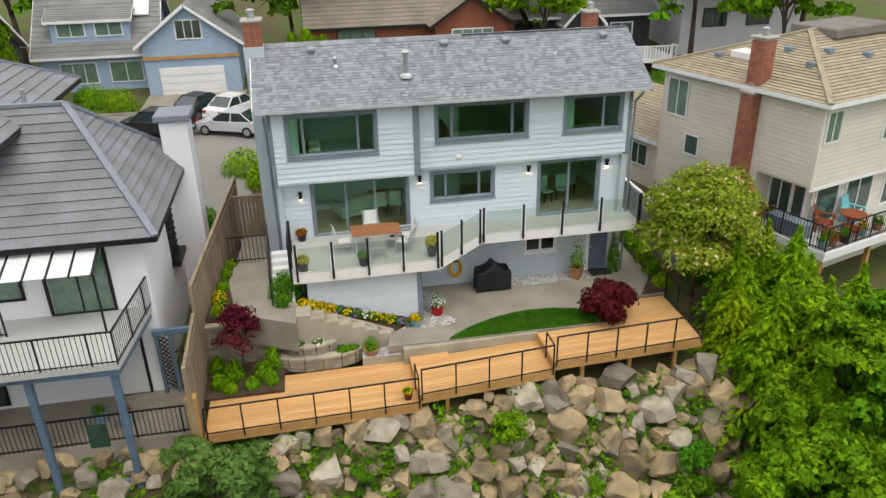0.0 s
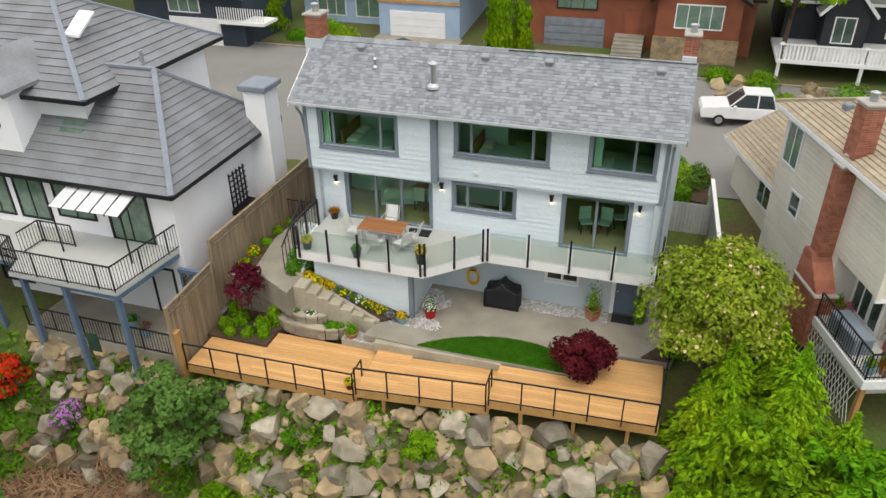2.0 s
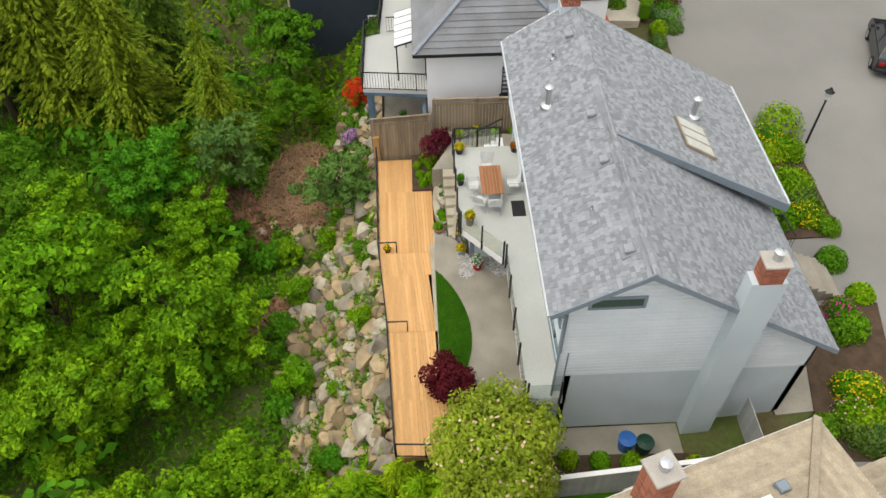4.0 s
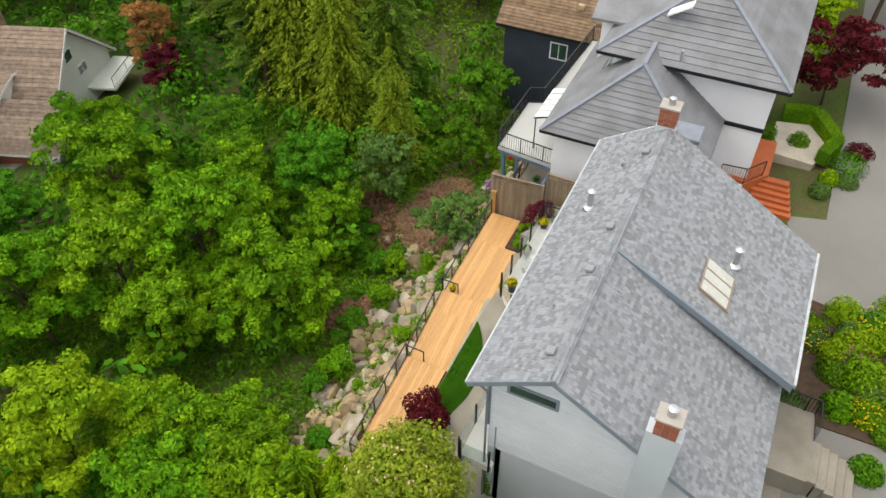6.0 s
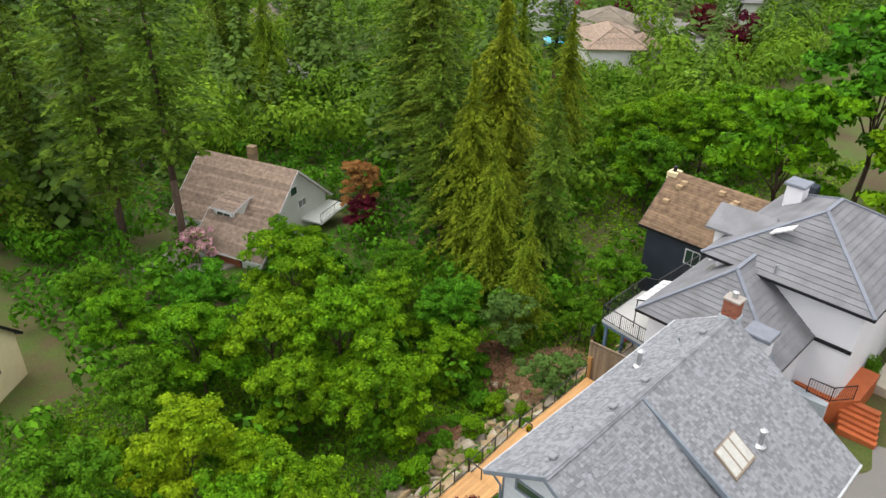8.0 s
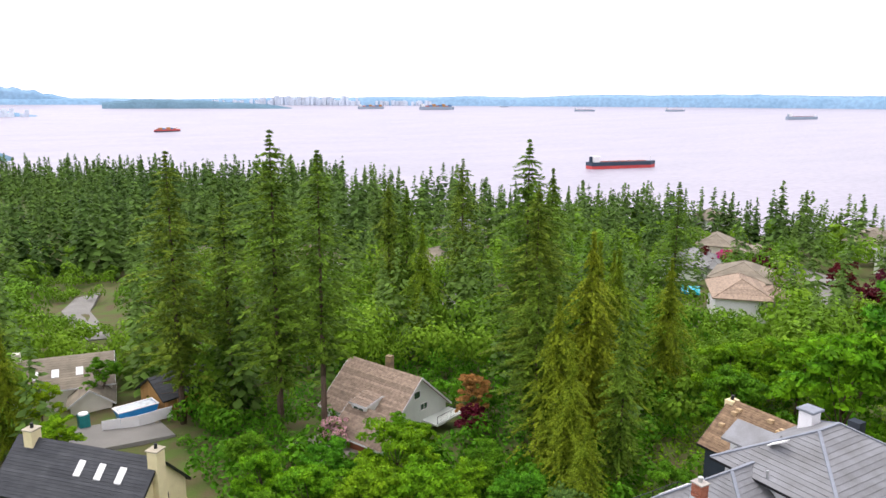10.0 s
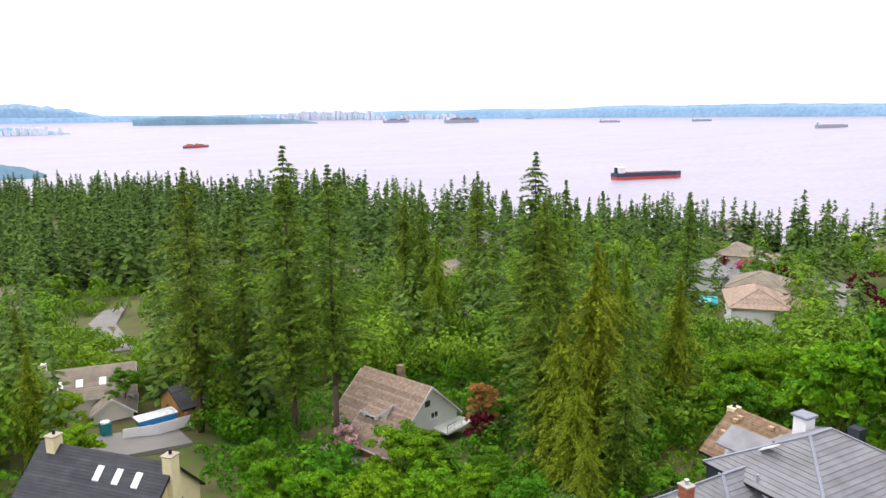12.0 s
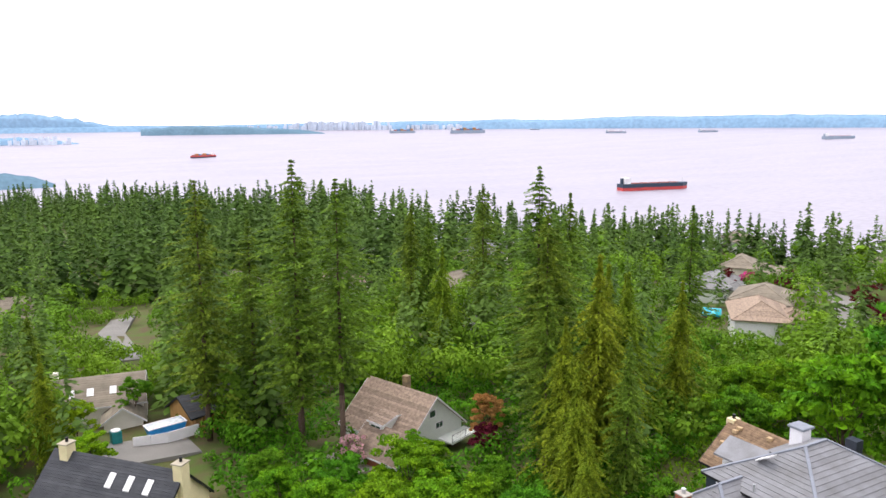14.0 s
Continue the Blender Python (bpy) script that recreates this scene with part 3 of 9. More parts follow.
for s, yy in ((-1, -0.92), (1, 8.3)):
    z = 9.16 - 0.62 * abs(yy - RIDGE)
    part("barge_board", Geo().hexa([(13.75, yy, z - 0.2), (13.79, yy, z - 0.2), (13.79, RIDGE, 8.96), (13.75, RIDGE, 8.96), (13.75, yy, z + 0.01), (13.79, yy, z + 0.01), (13.79, RIDGE, 9.17), (13.75, RIDGE, 9.17)]), TRIM, house)
part("barge_board", Geo().hexa([(-0.09, -0.92, 7.32), (-0.05, -0.92, 7.32), (-0.05, RIDGE, 8.96), (-0.09, RIDGE, 8.96), (-0.09, -0.92, 7.53), (-0.05, -0.92, 7.53), (-0.05, RIDGE, 9.17), (-0.09, RIDGE, 9.17)]), WHITE, house)
part("downpipe", Geo().tube((13.42, -0.97, 7.35), (13.42, -0.36, 6.9), 0.045).tube((13.42, -0.36, 6.9), (13.42, -0.36, 0.1), 0.045), TRIM, house)
part("downpipe", Geo().tube((0.25, -0.97, 7.35), (0.25, -0.6, 6.9), 0.045).tube((0.25, -0.6, 6.9), (0.25, -0.1, 4.6), 0.045).tube((0.25, -0.1, 4.6), (0.25, -0.1, 0.5), 0.045), TRIM, house)


def shingles(parent, fz, y_from, y_to, xl, xr, near, exposure=0.14, width=0.18):
    """Courses of thick tabs on a slope; those that near() picks are parts, the rest one joined mesh."""
    sgn = 1 if y_to > y_from else -1
    rest, count = Geo(), 0
    slope = abs(fz(0, 1.0 + y_from) - fz(0, y_from))
    dy = exposure / math.sqrt(1 + slope * slope)
    rnd = random.Random(5)
    k, y = 0, y_from
    while sgn * (y_to - y) > 0.03:
        yb = y + sgn * dy * 1.15
        x = xl(y) - rnd.random() * width
        while x < xr(y):
            w = width * rnd.choice((0.5, 0.75, 1.0, 1.0, 1.25))
            a, b = max(x, xl(y)), min(x + w - 0.006, xr(y))
            x += w
            if b - a < 0.04:
                continue
            t = rnd.choice((0.012, 0.016, 0.026))
            p = [(a, y, fz(a, y) + 0.003), (b, y, fz(b, y) + 0.003), (b, yb, fz(b, yb) - 0.004), (a, yb, fz(a, yb) - 0.004),
                 (a, y, fz(a, y) + t), (b, y, fz(b, y) + t), (b, yb, fz(b, yb) + 0.004), (a, yb, fz(a, yb) + 0.004)]
            if near(a, y) and count < 290:
                count += 1
                part("shingle", Geo().hexa(p), SHINGLE_P, parent)
            else:
                rest.add(p, [(4, 5, 6, 7), (0, 1, 5, 4), (1, 2, 6, 5), (3, 0, 4, 7)])
        y += sgn * dy
    ob = part("shingles", rest, SHINGLE, parent)
    ob["kind"] = "stuff"


shingles(rear_roof, roof_rear, -0.95, RIDGE, lambda y: -0.07, lambda y: 13.77, lambda x, y: x > 9.5 and y > 0.75)
shingles(front_roof, roof_front_low, 8.3, RIDGE, lambda y: 7.42, lambda y: 13.77, lambda x, y: y < 3.8 and x > 10)
shingles(dormer_roof, roof_dormer, 8.5, RIDGE, dormer_left, dormer_right, lambda x, y: x > 6.5 and y < 5)
g = Geo()
for i in range(46):
    x = -0.05 + i * 0.3
    g.add([(x, RIDGE - 0.16, 9.10), (x + 0.31, RIDGE - 0.16, 9.08), (x + 0.31, RIDGE, 9.19), (x, RIDGE, 9.215), (x + 0.31, RIDGE + 0.16, 9.13), (x, RIDGE + 0.16, 9.15)], [(0, 1, 2, 3), (3, 2, 4, 5)])
part("ridge_cap", g, SHINGLE, house)["kind"] = "stuff"

# roof fittings
def box_vent(x, y, fz):
    z = fz(x, y)
    v = part("roof_vent", Geo().bevel(-0.15, -0.15, 0.1, 0.15, 0.15, 0.2, 0.03).box(-0.11, -0.11, -0.1, 0.11, 0.11, 0.1), surf("grey_vent_plastic", (0.26, 0.27, 0.285), (0.22, 0.23, 0.245), 3, 40, 0.6, bump=0.03), house, m=pose(x, y, z, rx=14))
    part("flange", Geo().box(-0.2, -0.24, -0.01, 0.2, 0.24, 0.03), MATS["grey_vent_plastic"], v, m=pose(0, 0, 0, rx=17))


for x in (2.0, 6.69, 8.95, 12.66):
    box_vent(x, 1.3, roof_rear)


def stack(x, y, fz, r, h, cap=True, material=None):
    z = fz(x, y)
    p = part("vent_pipe", Geo().tube((x, y, z - 0.1), (x, y, z + h), r, n=12), material or METAL, house)
    part("flashing", Geo().lathe([(r * 2.6, -0.06), (r * 2.4, 0.02), (r * 1.2, 0.1)], 12, (x, y, z + 0.02)), METAL, p)
    if cap:
        part("cap", Geo().lathe([(r * 1.0, h), (r * 1.7, h + 0.02), (r * 1.7, h + 0.07), (r * 0.6, h + 0.14)], 12, (x, y, z)), METAL, p)


stack(5.13, 0.12, roof_rear, 0.10, 0.75)
stack(2.77, 0.62, roof_rear, 0.045, 0.26, True, TRIM)
stack(10.62, 0.66, roof_rear, 0.03, 0.2, False, TRIM)
stack(4.87, 5.6, roof_dormer, 0.10, 0.75)
sk = part("skylight", Geo().slab([(x, y, roof_dormer(x, y) + 0.13) for x, y in ((5.45, 4.65), (7.05, 4.68), (7.2, 5.8), (5.6, 5.77))], 0.2), surf("skylight_frame", (0.30, 0.24, 0.18), (0.24, 0.19, 0.14), 3, 30, 0.5, bump=0.05), house)
for i in range(3):
    a, b = i / 3 + 0.03, (i + 1) / 3 - 0.03
    q = lambda u, v: (5.45 + 1.6 * u + 0.15 * v, 4.65 + 0.03 * u + 1.12 * v, roof_dormer(0, 4.65 + 0.03 * u + 1.12 * v) + 0.15)
    part("pane", Geo().slab([q(a, 0.06), q(b, 0.06), q(b, 0.94), q(a, 0.94)], 0.02), surf("milky_acrylic", (0.50, 0.50, 0.46), (0.44, 0.44, 0.40), 2, 20, 0.25, bump=0.02), sk)


def brick_stack(parent, x0, y0, x1, y1, z0, z1, name="chimney", single_bricks=True):
    """A brick chimney: mortar core, single bricks round it in courses, concrete cap and flue."""
    core = part(name, Geo().box(x0 + 0.015, y0 + 0.015, z0, x1 - 0.015, y1 - 0.015, z1), MORTAR, parent)
    hb, lb, k, z = 0.065, 0.2, 0, z0
    meshes = {}
    joined = Geo()
    while z + hb <= z1 + 0.01:
        for (ax, ay), (bx, by) in (((x0, y0), (x1, y0)), ((x1, y0), (x1, y1)), ((x1, y1), (x0, y1)), ((x0, y1), (x0, y0))):
            L = math.hypot(bx - ax, by - ay)
            m = max(1, round(L / (lb + 0.012)))
            w = L / m
            dx, dy = (bx - ax) / L, (by - ay) / L
            for i in range(m):
                s = i * w + (0.0 if k % 2 else 0.0)
                if not single_bricks:
                    joined.box(0.006, 0, 0, w - 0.006, 0.05, hb, Matrix(((dx, -dy, 0, ax + dx * s), (dy, dx, 0, ay + dy * s), (0, 0, 1, z), (0, 0, 0, 1))))
                    continue
                key = round(w, 3)
                if key not in meshes:
                    bmesh_ = Geo().box(0.006, 0, 0, w - 0.006, 0.05, hb).mesh("brick")
                    bmesh_.materials.append(BRICK)
                    meshes[key] = bmesh_
                ob = new("brick", meshes[key])
                ob.parent = core
                ob.matrix_local = Matrix(((dx, -dy, 0, ax + dx * s), (dy, dx, 0, ay + dy * s), (0, 0, 1, z), (0, 0, 0, 1)))
        z += hb + 0.012
        k += 1
    if not single_bricks:
        part("bricks", joined, BRICK_I, core)["kind"] = "stuff"
    part("cap", Geo().bevel(x0 - 0.06, y0 - 0.06, z1, x1 + 0.06, y1 + 0.06, z1 + 0.1, 0.025), MORTAR, core)
    part("flue", Geo().lathe([(0.13, 0.1), (0.12, 0.3), (0.15, 0.32), (0.15, 0.38), (0.05, 0.42)], 12, ((x0 + x1) / 2, (y0 + y1) / 2, z1)), METAL, core)
    return core


# right gable chimney: pale shaft outside the wall, brick above the roof
part("chimney_shaft", Geo().prism([(13.3, 4.5), (13.8, 4.5), (13.8, 5.5), (13.3, 5.5)], 0, 8.6), STUCCO_GREY, house)
brick_stack(house, 13.3, 4.68, 13.82, 5.32, 8.6, 9.3)
part("chimney_shaft", Geo().box(-0.25, 1.2, 0, 0.42, 2.0, 9.2), STUCCO_GREY, house)
brick_stack(house, -0.2, 1.25, 0.4, 1.95, 9.2, 10.0)


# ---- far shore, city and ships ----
# distance haze is mixed into these base colours; there is no haze in the air
HAZE_NEAR = surf("wooded_shore_haze_tint", (0.13, 0.215, 0.28), (0.105, 0.18, 0.235), 0.01, 0.08, 1.0, bump=0, spec=0.0)
HAZE_FAR = surf("far_land_haze_tint", (0.21, 0.33, 0.46), (0.17, 0.285, 0.405), 0.006, 0.05, 1.0, bump=0, spec=0.0)
HAZE_CITY = surf("city_haze_tint", (0.60, 0.66, 0.74), (0.52, 0.59, 0.69), 0.02, 0.1, 1.0, bump=0, rand=0.12, island=True, spec=0.0)


def polar(r, deg, z):
    a = radians(deg)
    return (31 + r * math.cos(a), 29 + r * math.sin(a), z)


def shore(name, label, r, a0, a1, heights, material, depth=40, n=120):
    """A low strip of land along an arc, with an uneven skyline."""
    g = Geo()
    vs, fs = [], []
    for i in range(n + 1):
        t = i / n
        h = lerp_rows(heights, t) * (1 + 0.18 * noise.noise((t * 22, r * 0.01, 0)) + 0.08 * noise.noise((t * 90, 1, 0)))
        a = a0 + (a1 - a0) * t
        vs += [polar(r, a, sea_z(r) - 3), polar(r + depth * 0.4, a, sea_z(r) + h * 0.7), polar(r + depth, a, sea_z(r) + h), polar(r + depth, a, sea_z(r) - 3)]
    for i in range(n):
        for k in range(3):
            o = 4 * i + k
            fs.append((o, o + 1, o + 5, o + 4))
    g.add(vs, fs)
    return single(name, g, material, label, "land", kind="structure", smooth=True)


shore("backdrop", "haze-coloured blue far shore across the bay", 4750, 195, 300, [(0, 72), (0.2, 76), (0.3, 66), (0.45, 52), (0.6, 34), (0.75, 36), (1.0, 40)], HAZE_FAR, 90, 200)
shore("backdrop", "haze-coloured wooded park point in the bay", 4300, 250.5, 263.5, [(0, 3), (0.12, 22), (0.5, 42), (0.8, 48), (1.0, 30)], HAZE_NEAR, 60)
shore("backdrop", "haze-coloured round hill beyond the north shore", 4800, 264, 276, [(0, 10), (0.3, 75), (0.55, 110), (0.8, 80), (1, 60)], HAZE_FAR, 60)
shore("backdrop", "haze-coloured built-up shore of the bay", 3600, 267.5, 290, [(0, 2), (0.1, 26), (0.5, 40), (1, 50)], HAZE_FAR, 60)
shore("backdrop", "dark haze-coloured wooded point of the near shore", 1750, 269.2, 290, [(0, 2), (0.06, 20), (0.3, 42), (1, 60)], HAZE_NEAR, 80)
rnd = random.Random(12)
city = Geo()
for i in range(150):
    core = rnd.random() < 0.55
    a = rnd.gauss(249.8, 1.6) if core else rnd.uniform(240, 256)
    h = rnd.uniform(5, 34) * (1.0 if core else 0.3)
    r = 4740 + rnd.uniform(-8, 20)
    x, y, z = polar(r, a, sea_z(4740) + 22)
    w = rnd.uniform(5, 12)
    city.box(x - w, y - w, z - 30, x + w, y + w, z + h)
for i in range(110):
    x, y, z = polar(3590, rnd.uniform(268, 284), sea_z(3590) + 3)
    w = rnd.uniform(4, 9)
    city.box(x - w, y - w, z - 12, x + w, y + w, z + rnd.uniform(10, 32))
tagged(part("city_skyline", city, HAZE_CITY), "haze-coloured towers of a distant city across the water", "city", kind="stuff")


def cargo_ship(deg, el, length, heading, hull, deck_col, label, boxes=0, cranes=0):
    """A freighter on the water where the line of sight at that bearing and depression meets it."""
    r = 300.0
    while 31.4 + r * math.tan(radians(el)) > sea_z(math.hypot(polar(r, deg, 0)[0], polar(r, deg, 0)[1])) and r < 4600:
        r += 4
    x, y, _ = polar(r, deg, 0)
    t = thing("cargo_ship", label, "ship", "ships at anchor", m=pose(x, y, sea_z(math.hypot(x, y)), rz=heading))
    L, B, H = length, length * 0.15, length * 0.085
    plan = lambda e: [(-L / 2, -B / 2 + e), (L * 0.38, -B / 2 + e), (L / 2 - e, 0), (L * 0.38, B / 2 - e), (-L / 2, B / 2 - e)]
    part("hull", Geo().prism(plan(0), H * 0.45, H), deck_col, t)
    part("boot_top", Geo().prism(plan(B * 0.01), -1, H * 0.45), hull, t)
    part("bridge", Geo().box(-L * 0.46, -B * 0.4, H, -L * 0.38, B * 0.4, H + L * 0.075).box(-L * 0.45, -B * 0.5, H + L * 0.06, -L * 0.41, B * 0.5, H + L * 0.07), WHITE, t)
    part("funnel", Geo().box(-L * 0.49, -B * 0.12, H, -L * 0.465, B * 0.12, H + L * 0.07), deck_col, t)
    for i in range(5 if not boxes else 0):
        part("hatch", Geo().box(-L * 0.33 + i * L * 0.14, -B * 0.3, H, -L * 0.23 + i * L * 0.14, B * 0.3, H + L * 0.008), surf("hatch_red", (0.30, 0.10, 0.08), None, 0.1, 1, 0.7, bump=0), t)
    cols = [surf("container_red", (0.42, 0.16, 0.13), None, 0.1, 1, 0.7, bump=0), surf("container_blue", (0.10, 0.20, 0.35), None, 0.1, 1, 0.7, bump=0), surf("container_orange", (0.45, 0.22, 0.08), None, 0.1, 1, 0.7, bump=0)]
    for i in range(boxes):
        part("container_stack", Geo().box(-L * 0.33 + i * L * 0.75 / boxes, -B * 0.42, H, -L * 0.33 + (i + 0.85) * L * 0.75 / boxes, B * 0.42, H + L * (0.03 + 0.02 * ((i * 7) % 3))), cols[i % 3], t)
    for i in range(cranes):
        xx = -L * 0.28 + i * L * 0.18
        part("crane", Geo().box(xx, -1.2, H, xx + 2.4, 1.2, H + L * 0.06).bar((xx + 1, 0, H + L * 0.055), (xx + L * 0.1, 0, H + L * 0.07), 1.4), WHITE, t)
    part("mast", Geo().tube((L * 0.42, 0, H), (L * 0.42, 0, H + L * 0.06), 0.6), WHITE, t)


RED = surf("red_antifouling", (0.55, 0.08, 0.07), (0.45, 0.06, 0.06), 0.05, 1, 0.6, bump=0)
NAVY = surf("dark_ship_paint", (0.03, 0.05, 0.075), (0.04, 0.06, 0.09), 0.05, 1, 0.6, bump=0)
SHIPRED = surf("red_ship_paint", (0.55, 0.09, 0.08), (0.46, 0.07, 0.07), 0.05, 1, 0.6, bump=0)
# hull colour of the far ships, with the haze of distance put into it
HAZESHIP = surf("ship_haze_tint", (0.30, 0.36, 0.43), (0.26, 0.32, 0.39), 0.05, 1, 0.8, bump=0)
cargo_ship(225.6, -5.1, 150, 170, RED, NAVY, "large bulk carrier with dark hull and red waterline")
cargo_ship(259.4, -2.5, 92, 20, NAVY, SHIPRED, "red container ship at anchor in the bay", boxes=7)
cargo_ship(244.6, -0.85, 150, 165, HAZESHIP, HAZESHIP, "haze-coloured container ship at anchor far off", boxes=6)
cargo_ship(239.6, -0.9, 200, 165, HAZESHIP, HAZESHIP, "long haze-coloured container ship at anchor far off", boxes=8)
cargo_ship(228.5, -0.95, 110, 150, HAZESHIP, HAZESHIP, "haze-coloured freighter with cranes at anchor far off", cranes=3)
cargo_ship(222.0, -0.9, 110, 160, HAZESHIP, HAZESHIP, "low haze-coloured tanker at anchor far off")
cargo_ship(213.6, -1.35, 150, 160, HAZESHIP, HAZESHIP, "long low haze-coloured tanker at anchor")
cargo_ship(234.5, -0.65, 60, 160, HAZESHIP, HAZESHIP, "small haze-coloured freighter far off")


# ---- foliage ----
def leaf_mesh(name, c, d, n, ln, wd, material, extra=None):
    """Many small folded leaves at once: centres c, long axes d, normals n, lengths and widths."""
    d = d / np.linalg.norm(d, axis=1, keepdims=True)
    s = np.cross(n, d)
    s /= np.linalg.norm(s, axis=1, keepdims=True) + 1e-9
    up = np.cross(d, s)
    ln, wd = ln[:, None], wd[:, None]
    v = np.stack([c - d * ln / 2, c + s * wd / 2 - up * wd * 0.12, c + d * ln / 2, c - s * wd / 2 - up * wd * 0.12], 1).reshape(-1, 3)
    k = len(c)
    me = bpy.data.meshes.new(name)
    me.vertices.add(4 * k)
    me.vertices.foreach_set("co", v.ravel().astype(np.float32))
    me.loops.add(4 * k)
    me.loops.foreach_set("vertex_index", np.arange(4 * k, dtype=np.int32))
    me.polygons.add(k)
    me.polygons.foreach_set("loop_start", np.arange(0, 4 * k, 4, dtype=np.int32))
    me.polygons.foreach_set("loop_total", np.full(k, 4, dtype=np.int32))
    me.update(calc_edges=True)
    me.materials.append(material)
    return me


def unit(rng, k):
    v = rng.normal(size=(k, 3))
    return v / np.linalg.norm(v, axis=1, keepdims=True)


def crown_points(rng, k, lobes):
    """Points and outward directions on the shells of overlapping lobes (x, y, z, rx, rz)."""
    lob = np.array(lobes)
    area = lob[:, 3] * (lob[:, 3] + lob[:, 4])
    pick = rng.choice(len(lob), size=k, p=area / area.sum())
    u = unit(rng, k)
    u[:, 2] = np.where(u[:, 2] < -0.35, -u[:, 2], u[:, 2])
    L = lob[pick]
    shell = (rng.uniform(0.45, 1.08, k) ** 0.5)[:, None]
    lump = 1 + 0.16 * np.sin(u[:, :1] * 7 + pick[:, None]) * np.sin(u[:, 1:2] * 6 + 2 * pick[:, None])
    p = L[:, :3] + u * np.stack([L[:, 3], L[:, 3], L[:, 4]], 1) * shell * lump
    return p, u


def broad_lobes(rng, h, r, base=0.25, count=16):
    out = []
    for i in range(count):
        z = rng.uniform(base + 0.12, 0.86)
        reach = r * (1 - abs(z - 0.5) * 1.1) * rng.uniform(0.45, 0.8)
        a = i * 2.4 + rng.uniform(-0.4, 0.4)
        s = r * rng.uniform(0.30, 0.48)
        out.append((reach * math.cos(a), reach * math.sin(a), z * h, s, s * rng.uniform(0.6, 0.85)))
    out.append((0, 0, h * 0.8, r * 0.42, h * 0.17))
    return out


def clumps(rng, lobes, per=7):
    """Breaks the large lobes of a crown into many flat leafy sprays."""
    out = []
    for x, y, z, r, rz in lobes:
        u = unit(rng, per)
        u[:, 2] = np.where(u[:, 2] < -0.3, -u[:, 2], u[:, 2])
        for k in range(per):
            q = rng.uniform(0.55, 1.12)
            s = r * rng.uniform(0.26, 0.5)
            out.append((x + u[k, 0] * r * q, y + u[k, 1] * r * q, z + u[k, 2] * rz * q, s, s * rng.uniform(0.35, 0.6)))
    return out


def limb_geo(rng, h, r, lobes, tr):
    g = Geo()
    bend = [Vector((rng.uniform(-.1, .1) * r * k, rng.uniform(-.1, .1) * r * k, h * z)) for k, z in ((0, -0.04), (0.5, 0.25), (1, 0.5), (1.4, 0.75))]
    for i in range(3):
        g.tube(bend[i], bend[i + 1], tr * (1 - 0.28 * i), tr * (0.72 - 0.28 * i), 7)
    for x, y, z, s, _ in lobes[:10]:
        a = bend[1].lerp(bend[2], rng.uniform(0, 1))
        mid = a.lerp(Vector((x, y, z)), 0.5) + Vector((0, 0, 0.05 * h))
        g.tube(a, mid, tr * 0.34, tr * 0.22, 5)
        g.tube(mid, (x, y, z), tr * 0.22, tr * 0.06, 5)
    return g


def broadleaf(label, h, r, seed, leaves, size, material, m, bloom=None, base=0.2, group="", category="tree", count=16, name="tree", loose=True):
    rng = np.random.default_rng(seed)
    lobes = broad_lobes(rng, h, r, base, count)
    t = thing(name, label, category, group, m)
    part("trunk", limb_geo(rng, h, r, lobes, max(0.03, h * 0.016)), BARK, t, smooth=True)
    if loose and r > 1.2:
        lobes = clumps(rng, lobes)
    p, u = crown_points(rng, leaves, lobes)
    n = u + 0.7 * unit(rng, leaves) + np.array([0, 0, 0.5])
    d = np.cross(n, unit(rng, leaves)) + np.array([0, 0, -0.25])
    part("crown", leaf_mesh("crown", p, d, n, size * rng.uniform(0.7, 1.5, leaves), size * rng.uniform(0.4, 0.8, leaves), material), material, t)
    if bloom:
        bm_, k, bs = bloom
        p, u = crown_points(rng, k, lobes)
        p += u * 0.04
        part("blossom", leaf_mesh("blossom", p, np.cross(u, unit(rng, k)), u + 0.5 * unit(rng, k), bs * rng.uniform(.7, 1.3, k), bs * rng.uniform(.7, 1.2, k), bm_), bm_, t)
    return t


